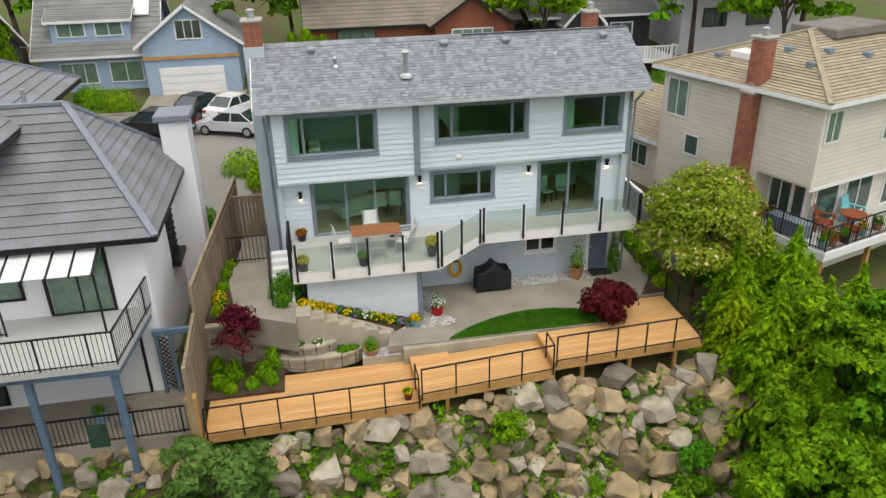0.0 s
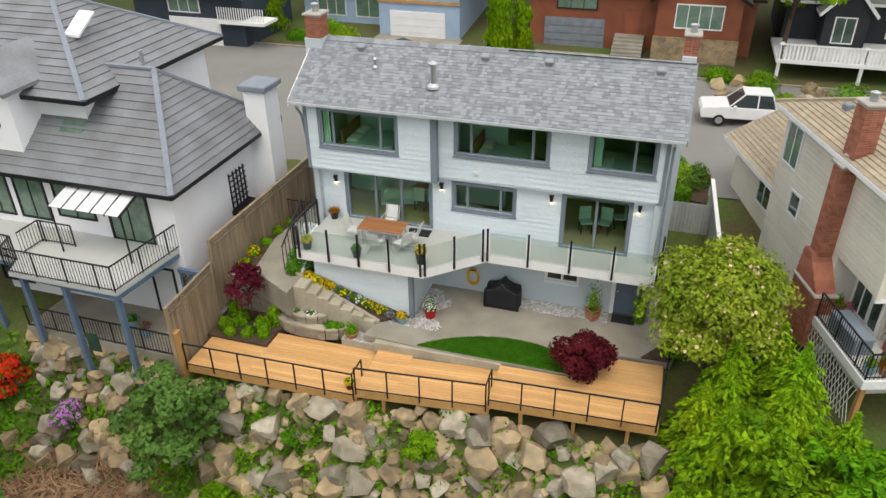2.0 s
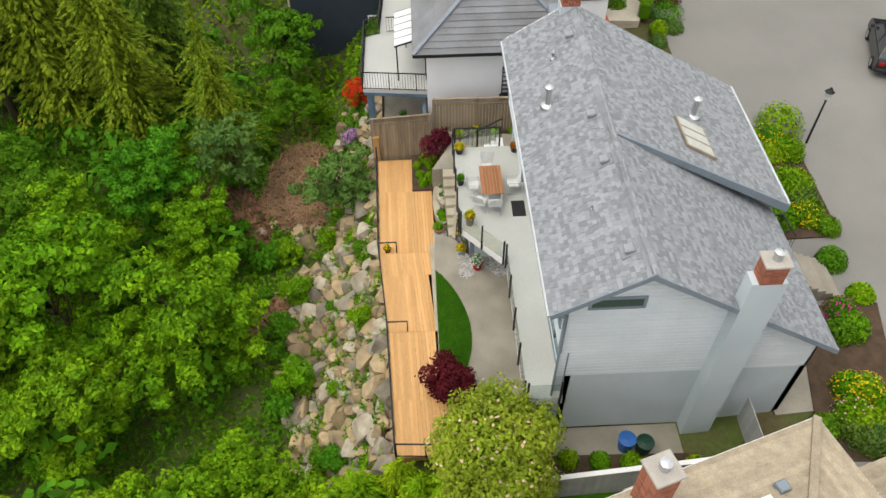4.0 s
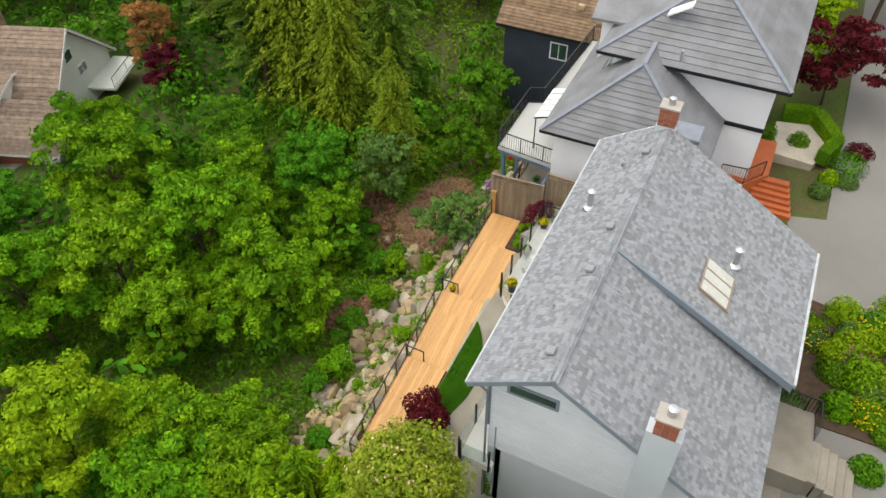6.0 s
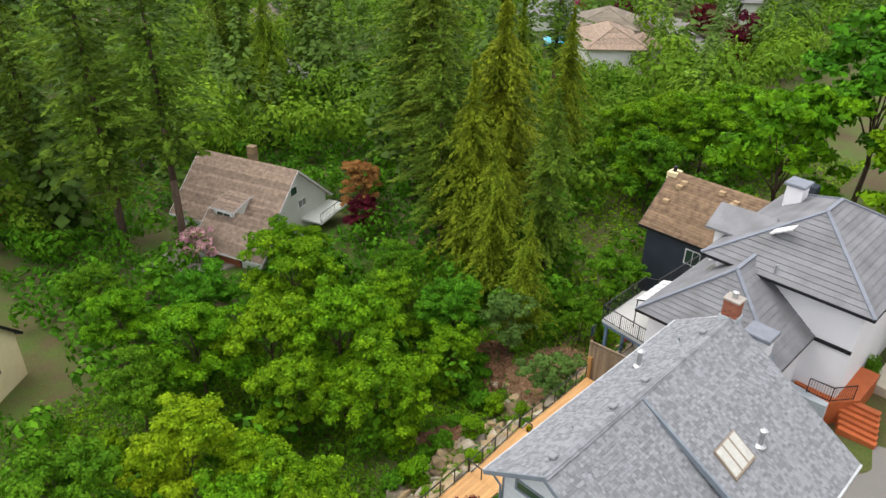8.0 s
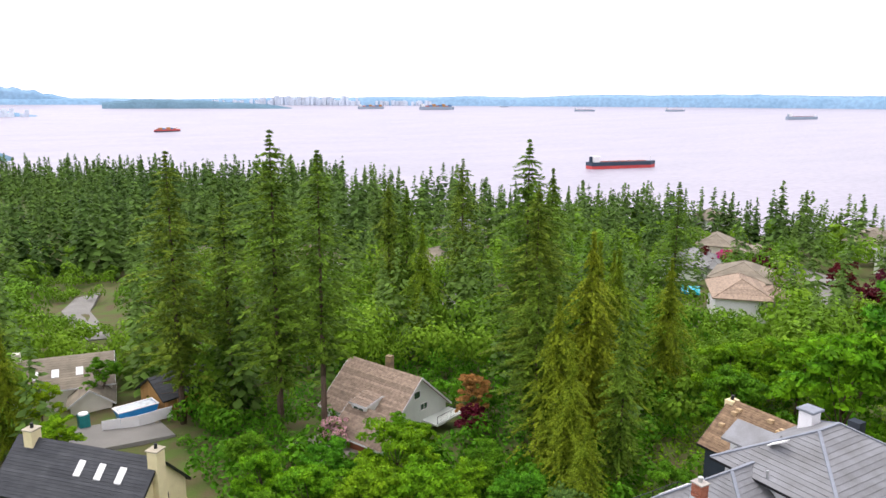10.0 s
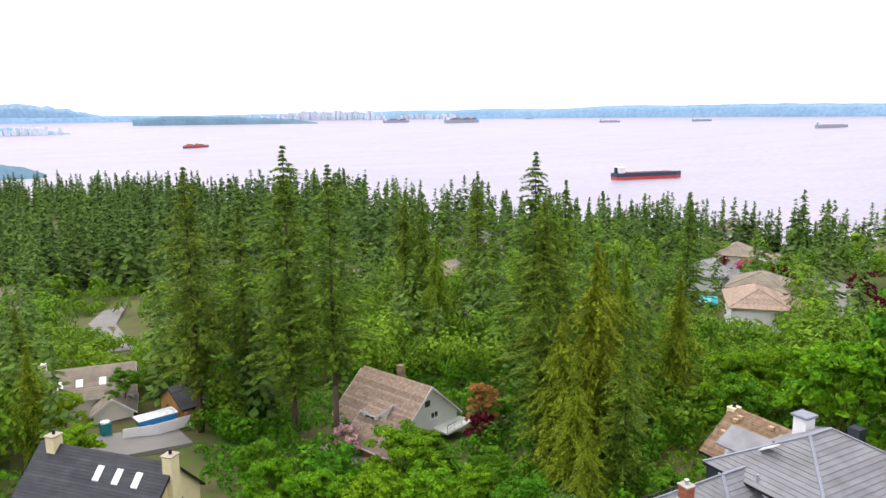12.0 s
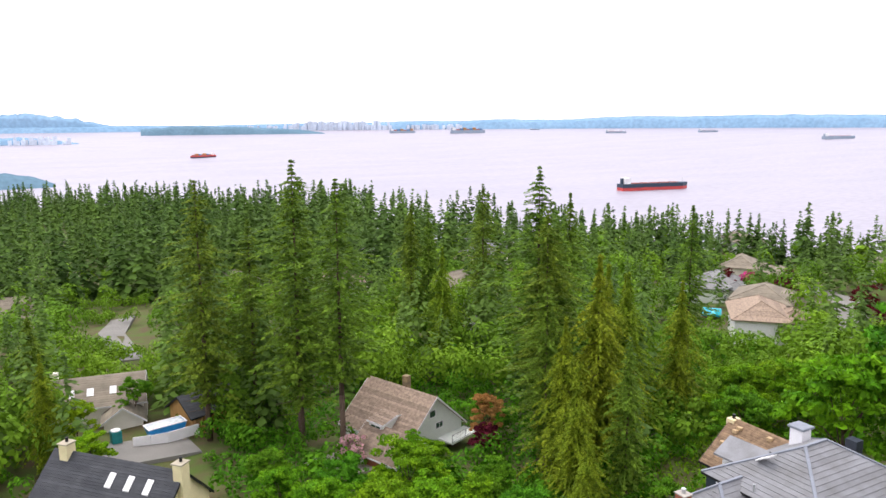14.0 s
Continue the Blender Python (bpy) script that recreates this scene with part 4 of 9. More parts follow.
def conifer_mesh(rng, h, r, material, whorl=0.55, spray=0.62, base=0.12, droop=0.35, thin=1.0, name="crown", cards=9, power=0.85):
    """Whorls of drooping boughs, each a fan of flat needle sprays; bough lengths are uneven."""
    C, D, N, L, W = [], [], [], [], []
    z = h * base
    while z < h * 0.99:
        f = z / h
        reach = r * max(0.03, (1 - f) ** power * min(1.0, 0.1 + (1 - f) * 4.0)) * min(1.0, 0.5 + (f - base) * 2.2) * (0.9 + 0.42 * math.sin(z * 1.7) * math.sin(z * 0.63 + 1))
        nb_ = int(rng.integers(5, 8))
        a0 = rng.uniform(0, 6.28)
        for b in range(nb_):
            if rng.random() > thin:
                continue
            a = a0 + 6.283 * b / nb_ + rng.uniform(-.3, .3)
            R = reach * rng.uniform(0.4, 1.4)
            k = max(3, int(cards * (0.4 + R / r)))
            s = np.linspace(0.12, 1.0, k) + rng.uniform(-.05, .05, k)
            out = np.array([math.cos(a), math.sin(a), 0])
            side = np.array([-math.sin(a), math.cos(a), 0])
            for sgn in (-1, 0, 1):
                w = (1 - s) * 0.5 * R * 0.55 * sgn
                c = out * (s * R)[:, None] + side * w[:, None]
                c[:, 2] += z + 0.12 * R * s - droop * R * s ** 2 + rng.uniform(-.12, .12, k)
                C.append(c)
                d = out + side * 0.7 * sgn + rng.normal(0, 0.25, (k, 3)) + np.array([0, 0, -droop * 0.9])
                D.append(d)
                N.append(np.array([0, 0, 1]) + rng.normal(0, 0.35, (k, 3)))
                L.append(spray * rng.uniform(0.6, 1.35, k) * (0.55 + 0.45 * (1 - f)))
                W.append(spray * rng.uniform(0.28, 0.5, k) * (0.55 + 0.45 * (1 - f)))
        z += whorl * rng.uniform(0.7, 1.3) * (0.6 + 0.4 * (1 - f))
    return leaf_mesh(name, np.concatenate(C), np.concatenate(D), np.concatenate(N), np.concatenate(L), np.concatenate(W), material)


def conifer_tree(label, h, r, seed, material, m, base=0.12, droop=0.35, thin=1.0, spray=0.62, whorl=0.55, cards=9, power=0.85, group="tall conifers"):
    rng = np.random.default_rng(seed)
    t = thing("conifer", label, "tree", group, m)
    g = Geo()
    tr = h * 0.0125
    for i in range(4):
        g.tube((0, 0, h * (i * 0.25 - 0.02)), (0, 0, h * (i + 1) * 0.245), tr * (1 - 0.24 * i), tr * (0.76 - 0.24 * i), 8)
    for i in range(26):
        z = h * rng.uniform(0.06, 0.8)
        a, R = rng.uniform(0, 6.28), r * 0.55 * (1 - z / h)
        g.tube((0, 0, z), (R * math.cos(a), R * math.sin(a), z - 0.15 * R), 0.05, 0.015, 4)
    part("trunk", g, BARK, t, smooth=True)
    part("crown", conifer_mesh(rng, h, r, material, whorl, spray, base, droop, thin, cards=cards, power=power), material, t)
    return t


def at_ground(x, y, rz=0.0, s=1.0, dz=0.0, sz=None):
    return Matrix.Translation((x, y, ground_z(x, y) + dz)) @ Matrix.Rotation(rz, 4, "Z") @ Matrix.Diagonal((s, s, sz or s, 1))




# ---- upper deck ----
upper_deck = thing("balcony", "raised balcony deck with pale grey vinyl floor and white edge", "balcony")
UD = [(0.7, 0.0), (0.7, -2.95), (5.6, -2.95), (7.47, -1.25), (13.55, -1.25), (13.55, 0.0)]
part("floor", Geo().prism(UD, 2.42, 2.56), VINYL, upper_deck)
part("joists", Geo().prism([(0.8, -0.02), (0.8, -2.85), (5.55, -2.85), (7.42, -1.15), (13.45, -1.15), (13.45, -0.02)], 2.2, 2.42), SIDING, upper_deck)
for a, b in zip(UD[:-1], UD[1:]):
    d = Vector((b[0] - a[0], b[1] - a[1], 0)).normalized()
    o = Vector((d.y, -d.x, 0)) * -0.02
    part("fascia", Geo().bar((a[0] + o.x, a[1] + o.y, 2.36), (b[0] + o.x, b[1] + o.y, 2.36), 0.05, 0.36), WHITE, upper_deck)
g = Geo()
wall_boxes(g, 1.1, 5.0, -0.3, 2.2, -2.45, -2.3, [])
g.box(4.85, -2.3, -0.3, 5.0, 0, 2.2).box(1.1, -2.3, -0.3, 1.25, 0, 2.2)
room = part("store_wall", g, SIDING, house)
boards(room, 1.1, 4.9, 0.0, 2.2, -2.45, [], SIDING)
part("corner_trim", Geo().box(4.88, -2.5, -0.1, 5.05, -2.3, 2.2), TRIM, house)


def railing_run(parent, a, b, n, h=1.05, glass=True, zf=2.56):
    a, b = Vector((*a, zf)), Vector((*b, zf))
    for i in range(n + 1):
        p = a.lerp(b, i / n)
        post = part("post", Geo().box(-0.035, -0.035, -0.28, 0.035, 0.035, h), BLACK, parent, m=Matrix.Translation(p))
    if glass:
        for i in range(n):
            p, q = a.lerp(b, (i + 0.06) / n), a.lerp(b, (i + 0.94) / n)
            pn = part("glass_panel", Geo().bar(p + Vector((0, 0, 0.5)), q + Vector((0, 0, 0.5)), 0.012, 0.86), RAILGLASS, parent)
            pn.visible_shadow = False


rail = thing("glass_railing", "frameless glass balcony railing with black posts", "railing")
railing_run(rail, (0.85, -3.0), (5.55, -3.0), 4)
railing_run(rail, (5.7, -2.93), (7.4, -1.38), 2)
railing_run(rail, (7.55, -1.3), (13.5, -1.3), 4)
railing_run(rail, (13.6, -1.2), (13.6, -0.1), 1)
railing_run(rail, (0.65, -2.9), (0.65, -0.9), 2)

# ---- lower wooden deck ----
deck = thing("wooden_deck", "new cedar deck in three stepped sections above the rock wall", "deck")
SECT = [(-2.2, 4.3, -0.65), (4.3, 8.8, -0.35), (8.8, 14.15, -0.05)]


def deck_front(x):
    return lerp_rows([(-2.2, -6.6), (4.3, -6.42), (8.8, -5.98), (14.15, -5.68)], x)


def deck_back(x):
    if x < 0.1:
        return -4.9
    if x < 4.05:
        return -3.95
    if x < 5.6:
        return -3.7
    return -4.05 if x < 11.9 else -2.6


for x0, x1, zt in SECT:
    cuts = sorted({x0, x1, *[c for c in (0.1, 4.05, 5.6, 11.9) if x0 < c < x1]})
    yb = max(deck_back((a + b) / 2) for a, b in zip(cuts, cuts[1:]))
    yf0, yf1, w = deck_front(x0), deck_front(x1), 0.142
    k = 0
    while True:
        ya, yb0 = yf0 + k * w, yf1 + k * w
        if min(ya, yb0) > yb:
            break
        for a, b in zip(cuts, cuts[1:]):
            lim = deck_back((a + b) / 2)
            u, v = (a - x0) / (x1 - x0), (b - x0) / (x1 - x0)
            y0, y1 = ya + (yb0 - ya) * u, ya + (yb0 - ya) * v
            e = 0.004
            y0b, y1b = min(y0 + w - e, lim), min(y1 + w - e, lim)
            if y0b - y0 < 0.02 or y1b - y1 < 0.02:
                continue
            part("board", Geo().hexa([(a, y0 + e, zt - 0.035), (b, y1 + e, zt - 0.035), (b, y1b, zt - 0.035), (a, y0b, zt - 0.035),
                                      (a, y0 + e, zt), (b, y1 + e, zt), (b, y1b, zt), (a, y0b, zt)]), DECKWOOD, deck)
        k += 1
    part("fascia", Geo().hexa([(x0, yf0 - 0.04, zt - 0.3), (x1, yf1 - 0.04, zt - 0.3), (x1, yf1, zt - 0.3), (x0, yf0, zt - 0.3), (x0, yf0 - 0.04, zt), (x1, yf1 - 0.04, zt), (x1, yf1, zt), (x0, yf0, zt)]), WOOD, deck)
    part("end_fascia", Geo().box(x0 - 0.03, yf0, zt - 0.3, x0, yb, zt - 0.004), WOOD, deck)
    part("end_fascia", Geo().box(x1, yf1, zt - 0.3, x1 + 0.03, yb, zt - 0.004), WOOD, deck)
    part("joists", Geo().hexa([(x0 + .05, yf0 + 0.1, zt - 0.26), (x1 - .05, yf1 + 0.1, zt - 0.26), (x1 - .05, -4.95, zt - 0.26), (x0 + .05, -4.95, zt - 0.26), (x0 + .05, yf0 + 0.1, zt - 0.05), (x1 - .05, yf1 + 0.1, zt - 0.05), (x1 - .05, -4.95, zt - 0.05), (x0 + .05, -4.95, zt - 0.05)]), WOOD, deck)
    for i in range(3):
        x = x0 + (x1 - x0) * (0.2 + 0.32 * i)
        part("support_post", Geo().box(x - 0.06, deck_front(x) + 0.15, zt - 2.6, x + 0.06, deck_front(x) + 0.27, zt - 0.05), WOOD, deck)
part("end_post", Geo().box(-2.55, -6.75, -1.6, -2.28, -6.5, 0.75).bevel(-2.58, -6.78, 0.75, -2.25, -6.47, 0.82, 0.02), WOOD, deck)
drail = thing("deck_railing", "thin black metal deck railing with wire mesh infill panels", "railing")
for (x0, x1, zt), n in zip(SECT, (6, 4, 5)):
    a, b = Vector((x0 + 0.05, deck_front(x0) - 0.05, zt)), Vector((x1 - 0.05, deck_front(x1) - 0.05, zt))
    for i in range(n + 1):
        p = a.lerp(b, i / n)
        part("post", Geo().box(p.x - 0.022, p.y - 0.022, zt - 0.16, p.x + 0.022, p.y + 0.022, zt + 0.98), BLACK, drail)
    part("top_rail", Geo().bar(a + Vector((0, 0, 0.98)), b + Vector((0, 0, 0.98)), 0.05, 0.035), BLACK, drail)
    part("bottom_rail", Geo().bar(a + Vector((0, 0, 0.08)), b + Vector((0, 0, 0.08)), 0.035, 0.03), BLACK, drail)
    if x1 < 14:
        c = Vector((x1 - 0.05, deck_front(x1) + 0.75, zt + 0.98))
        part("top_rail", Geo().bar((b.x, b.y, zt + 0.98), c, 0.05, 0.035), BLACK, drail)
        part("post", Geo().box(c.x - 0.022, c.y - 0.022, zt, c.x + 0.022, c.y + 0.022, zt + 0.98), BLACK, drail)
ra, rb = Vector((14.12, -5.7, -0.05)), Vector((14.3, -2.55, -0.05))
for i in range(4):
    p = ra.lerp(rb, i / 3)
    part("post", Geo().box(p.x - 0.022, p.y - 0.022, -0.2, p.x + 0.022, p.y + 0.022, 0.93), BLACK, drail)
part("top_rail", Geo().bar(ra + Vector((0, 0, 0.93)), rb + Vector((0, 0, 0.93)), 0.05, 0.035), BLACK, drail)
part("bottom_rail", Geo().bar(ra + Vector((0, 0, 0.03)), rb + Vector((0, 0, 0.03)), 0.035, 0.03), BLACK, drail)


# ---- garden ----
def paver_area(name, label, poly, zt, material, cat="patio"):
    return single(name, Geo().prism(poly, zt - 0.25, zt), material, label, cat, kind="structure")


single("retaining_edge", Geo().prism([(4.1, -4.2), (8.8, -4.12), (8.8, -3.99), (4.1, -3.64)], -1.0, -0.06), STEPSTONE, "low concrete edge between lawn and deck", "edge", kind="structure")
patio = paver_area("patio", "worn pale concrete patio below the balcony", [(5.0, 0.0), (5.0, -2.3), (3.9, -2.6), (3.6, -3.95), (5.6, -4.03), (11.88, -4.03), (11.88, -2.58), (14.4, -2.45), (15.1, 0.0), (15.1, 7.0), (13.35, 7.0), (13.35, 0.0)], 0.0, CONCRETE)
g = Geo()
arc = [(5.7, -4.0), (11.6, -4.0)] + [(11.6 - 5.9 * t, -4.0 + 1.32 * math.sin(math.pi * (0.12 + 0.88 * t)) ** 0.8) for t in [i / 14 for i in range(15)]]
lawn = single("lawn", Geo().prism(arc, -0.1, 0.035), LAWN, "small crescent of mown green lawn", "lawn", kind="structure")
rng = np.random.default_rng(77)
k = 14000
px, py = rng.uniform(5.7, 11.6, k), rng.uniform(-4.0, -2.68, k)
lim = -4.0 + 1.32 * np.sin(np.pi * (0.12 + 0.88 * (11.6 - px) / 5.9)) ** 0.8
ok = py < lim
cc = np.stack([px[ok], py[ok], np.full(ok.sum(), 0.055)], 1)
G_GRASS = leafy("grass_blades", (0.07, 0.19, 0.010), (0.04, 0.125, 0.008), 0.2, 0.35, 1.5)
kk = len(cc)
nn = np.array([0, 0, 0.4]) + unit(rng, kk)
tagged(new("grass", leaf_mesh("grass", cc, np.array([0, 0, 0.7]) + 0.8 * unit(rng, kk), nn, rng.uniform(0.04, 0.09, kk), rng.uniform(0.012, 0.025, kk), G_GRASS)), "short mown grass blades of the lawn", "grass", kind="stuff")


def pot(label, x, y, z, r, h, material, plant=None, ph=0.3, bloom=None, square=False, n=260):
    t = thing("flower_pot", label, "pot", "potted plants", m=Matrix.Translation((x, y, z)))
    prof = [(r * 0.72, 0), (r * 0.98, h * 0.9), (r * 1.06, h * 0.9), (r * 1.06, h), (r * 0.9, h), (r * 0.88, h * 0.9)]
    part("pot", Geo().lathe(prof, 4 if square else 16), material, t, smooth=False)
    part("soil", Geo().lathe([(r * 0.9, h * 0.88), (r * 0.3, h * 0.93)], 10), SOIL, t)
    if plant:
        rg = np.random.default_rng(int(abs(x * 31 + y * 17)))
        u = unit(rg, n)
        u[:, 2] = np.abs(u[:, 2])
        p = u * np.array([r * 1.25, r * 1.25, ph]) * rg.uniform(0.4, 1, (n, 1)) + np.array([0, 0, h * 0.95])
        part("leaves", leaf_mesh("leaves", p, np.cross(u, unit(rg, n)), u + 0.4 * unit(rg, n), np.full(n, 0.1), np.full(n, 0.055), plant), plant, t)
        if bloom:
            q = p[: n // 2] + u[: n // 2] * 0.05
            part("blossom", leaf_mesh("blossom", q, np.cross(u[: n // 2], unit(rg, n // 2)), u[: n // 2], np.full(n // 2, 0.075), np.full(n // 2, 0.07), bloom), bloom, t)
    return t


# steps, walls and beds
CLAY = surf("black_pot_glaze", (0.03, 0.03, 0.032), None, 3, 30, 0.35, bump=0.05)
REDPOT = surf("red_pot_glaze", (0.42, 0.015, 0.02), None, 3, 30, 0.25, bump=0.02)
BLUEPOT = surf("blue_grey_pot_glaze", (0.22, 0.36, 0.42), None, 3, 30, 0.35, bump=0.02)
TERRA = surf("terracotta", (0.42, 0.20, 0.10), None, 3, 30, 0.85, bump=0.1)
steps = thing("garden_steps", "broad pale concrete garden steps with low side kerb", "stairs")
NST = 7
for i in range(NST):
    x = 0.65 + i * 0.44
    part("step", Geo().bevel(x, -3.46 + 0.02 * i, -0.4, x + 0.5, -2.75 - 0.06 * i, 1.26 - 0.18 * i, 0.02), STEPSTONE, steps)
part("kerb", Geo().hexa([(0.4, -2.76, 0.9), (3.9, -3.2, -0.2), (3.9, -3.05, -0.2), (0.4, -2.6, 0.9), (0.4, -2.76, 1.42), (3.9, -3.2, 0.12), (3.9, -3.05, 0.12), (0.4, -2.6, 1.42)]), STEPSTONE, steps)
single("pavement", Geo().prism([(-1.3, -2.9), (0.66, -3.95), (0.66, -2.7), (0.05, -1.9), (-0.2, 3.5), (-1.35, 3.5), (-1.7, -0.5)], 0.2, 1.27), CONCRETE, "concrete garden path leading to a gate", "path", kind="structure")
bed = single("planting_bed", Geo().hexa([(0.4, -2.72, 0.5), (3.9, -3.1, -0.3), (4.95, -2.48, -0.3), (0.6, -2.3, 0.5), (0.4, -2.7, 1.28), (3.9, -3.06, 0.06), (4.95, -2.48, 0.06), (0.6, -2.3, 1.3)]), SOIL, "sloping flower bed beside the steps", "flower bed")
single("planting_bed", Geo().prism([(-2.4, -4.92), (0.08, -4.92), (0.08, -3.98), (0.6, -3.0), (-2.4, -2.8)], -1.0, -0.55), SOIL, "dark soil planting bed with young shrubs", "flower bed")
single("planting_bed", Geo().prism([(-2.35, -2.85), (-1.3, -2.85), (-1.7, -0.5), (-1.5, 3.4), (-2.1, 3.4)], 0.3, 1.2), SOIL, "narrow planted border along the fence", "flower bed")
single("planting_bed", Geo().prism([(13.4, -2.45), (14.35, -2.42), (15.2, 0), (15.3, 6.5), (14.6, 6.5), (14.4, -1)], -0.3, 0.07), SOIL, "narrow bed with shrubs beside the patio", "flower bed")


def block_wall(label, pts, z0, ztop):
    """Courses of split-faced blocks along a line, each block an object."""
    w = thing("retaining_wall", label, "wall", "block walls")
    k = 0
    z = z0
    while z < ztop - 0.05:
        odd = round((z - z0) / 0.15) % 2
        for a, b in zip(pts, pts[1:]):
            a2, b2 = Vector((*a, z)), Vector((*b, z))
            n_ = max(1, round((b2 - a2).length / 0.36))
            for i in range(n_ + odd):
                p, q = a2.lerp(b2, max(0, (i + 0.02 - 0.5 * odd) / n_)), a2.lerp(b2, min(1, (i + 0.98 - 0.5 * odd) / n_))
                d = (q - p).normalized()
                s_ = Vector((d.y, -d.x, 0)) * (0.10 + 0.012 * ((k * 7) % 3))
                t_ = Vector((-d.y, d.x, 0)) * 0.12
                part("block", Geo().hexa([p + s_, q + s_, q + t_, p + t_, *[v + Vector((0, 0, 0.14)) for v in (p + s_, q + s_, q + t_, p + t_)]]), BLOCK, w)
                k += 1
        z += 0.15
    for a, b in zip(pts, pts[1:]):
        part("capstone", Geo().bar((*a, z + 0.02), (*b, z + 0.02), 0.3, 0.07), STEPSTONE, w)


block_wall("grey block retaining wall behind the planting bed", [(-2.35, -2.95), (-0.6, -2.95), (0.55, -3.35)], -0.7, 1.0)
arcp = lambda cx, cy, r, a0, a1, n: [(cx + r * math.cos(radians(a0 + (a1 - a0) * i / n)), cy + r * math.sin(radians(a0 + (a1 - a0) * i / n))) for i in range(n + 1)]
TIER1 = [(0.2, -3.2), (0.45, -3.5), (0.8, -3.64), (1.2, -3.66), (1.6, -3.56), (1.85, -3.38)]
TIER2 = [(-0.05, -3.5), (0.3, -3.7), (0.8, -3.8), (1.4, -3.82), (2.0, -3.78), (2.45, -3.64), (2.7, -3.42)]
block_wall("curved grey block planter wall, upper tier", TIER1, -0.6, 0.15)
block_wall("curved grey block planter wall, lower tier", TIER2, -0.65, -0.2)
single("planting_bed", Geo().prism(TIER1 + [(1.6, -3.3), (0.6, -3.1)], -0.5, 0.14), SOIL, "raised planter bed with low flowers", "flower bed")
single("planting_bed", Geo().prism(TIER2 + [(2.3, -3.35), (0.5, -3.35)], -0.6, -0.2), SOIL, "lower raised planter bed", "flower bed")


def pebbles(label, poly_x, poly_y, n_, zf, seed, keep):
    rg = np.random.default_rng(seed)
    g = Geo()
    c = 0
    while c < n_:
        x, y = rg.uniform(*poly_x), rg.uniform(*poly_y)
        c += 1
        if not keep(x, y):
            continue
        s, z, a = rg.uniform(0.025, 0.06), zf, rg.uniform(0, 3)
        ca, sa = math.cos(a) * s, math.sin(a) * s * 0.7
        g.add([(x + ca, y + sa, z), (x - sa, y + ca, z), (x - ca, y - sa, z), (x + sa, y - ca, z), (x, y, z + s * 0.8), ], [(0, 1, 4), (1, 2, 4), (2, 3, 4), (3, 0, 4)])
    ob = single("pebbles", g, PEBBLE, label, "pebbles", kind="stuff")


pebbles("strip of pale river pebbles along the wall", (8.6, 12.0), (-0.75, -0.02), 1500, 0.0, 1, lambda x, y: y > -0.75 + 0.1 * math.sin(x * 3))
pebbles("patch of pale river pebbles round the store corner", (4.2, 6.4), (-3.0, -0.3), 2200, 0.0, 2, lambda x, y: (x > 5.02 or y < -2.5) and x < 5.9 + 0.3 * math.sin(y * 4) and y < 1 and (y - -2.7) > (x - 6.6) * 0.9 - 1.2)
pebbles("patch of pale pebbles at the foot of the steps", (2.75, 4.05), (-3.98, -3.42), 900, -0.34, 3, lambda x, y: True)
single("ground_pad", Geo().prism([(2.72, -3.98), (4.1, -3.98), (4.1, -3.4), (2.72, -3.4)], -0.7, -0.345), STEPSTONE, "pale gravel base below the pebbles at the steps", "ground", kind="structure")

# border plants
def tuft(label, x, y, z, r, h, n, material, bloom=None, nb_=0, size=0.11, name="plant", cat="plant", seed=0):
    rg = np.random.default_rng(int(abs(x * 91 + y * 57) * 10) + seed)
    t = thing(name, label, cat, "border plants", m=Matrix.Translation((x, y, z)))
    u = unit(rg, n)
    u[:, 2] = np.abs(u[:, 2])
    p = u * np.array([r, r, h]) * (rg.uniform(0.3, 1, (n, 1)) ** 0.5)
    part("leaves", leaf_mesh("leaves", p, np.cross(u, unit(rg, n)) + np.array([0, 0, 0.3]), u + 0.5 * unit(rg, n), size * rg.uniform(.7, 1.4, n), size * rg.uniform(.4, .7, n), material), material, t)
    if bloom:
        v = unit(rg, nb_)
        v[:, 2] = np.abs(v[:, 2])
        part("blossom", leaf_mesh("blossom", v * np.array([r, r, h]) * 1.03, np.cross(v, unit(rg, nb_)), v, np.full(nb_, 0.085), np.full(nb_, 0.08), bloom), bloom, t)


for i in range(13):
    t_ = i / 12
    x, y, z = 0.9 + 3.6 * t_, -2.62 - 0.16 * t_, 1.22 - 1.12 * t_
    bl = (F_YEL, F_YEL, F_YEL, F_VIO, F_VIO, F_YEL, F_VIO, F_WHITE)[i % 8] if i > 3 else F_YEL
    tuft("low border flowers in bloom beside the steps", x, y, z, 0.24, 0.22, 220, G_MID, bl, 70 if i < 4 else 26, 0.08)
tuft("dense green shrub at the balcony corner", 0.35, -1.9, 1.25, 0.65, 0.95, 1800, G_MID, name="shrub", cat="shrub")
tuft("dense green shrub at the balcony corner", 0.25, -2.5, 1.2, 0.4, 0.6, 700, G_MID, name="shrub", cat="shrub", seed=2)
for x, y, r, h in ((-1.95, -4.3, .32, .5), (-1.5, -3.9, .36, .75), (-0.55, -4.0, .34, .6), (-0.25, -3.55, .34, .9), (-0.9, -4.5, .28, .35), (-0.3, -4.4, .26, .4), (-2.1, -3.4, .3, .6), (-1.6, -4.65, .25, .3)):
    tuft("young bright green shrub in dark soil", x, y, -0.56, r, h, 420, G_DECID, name="shrub", cat="shrub", size=0.13)
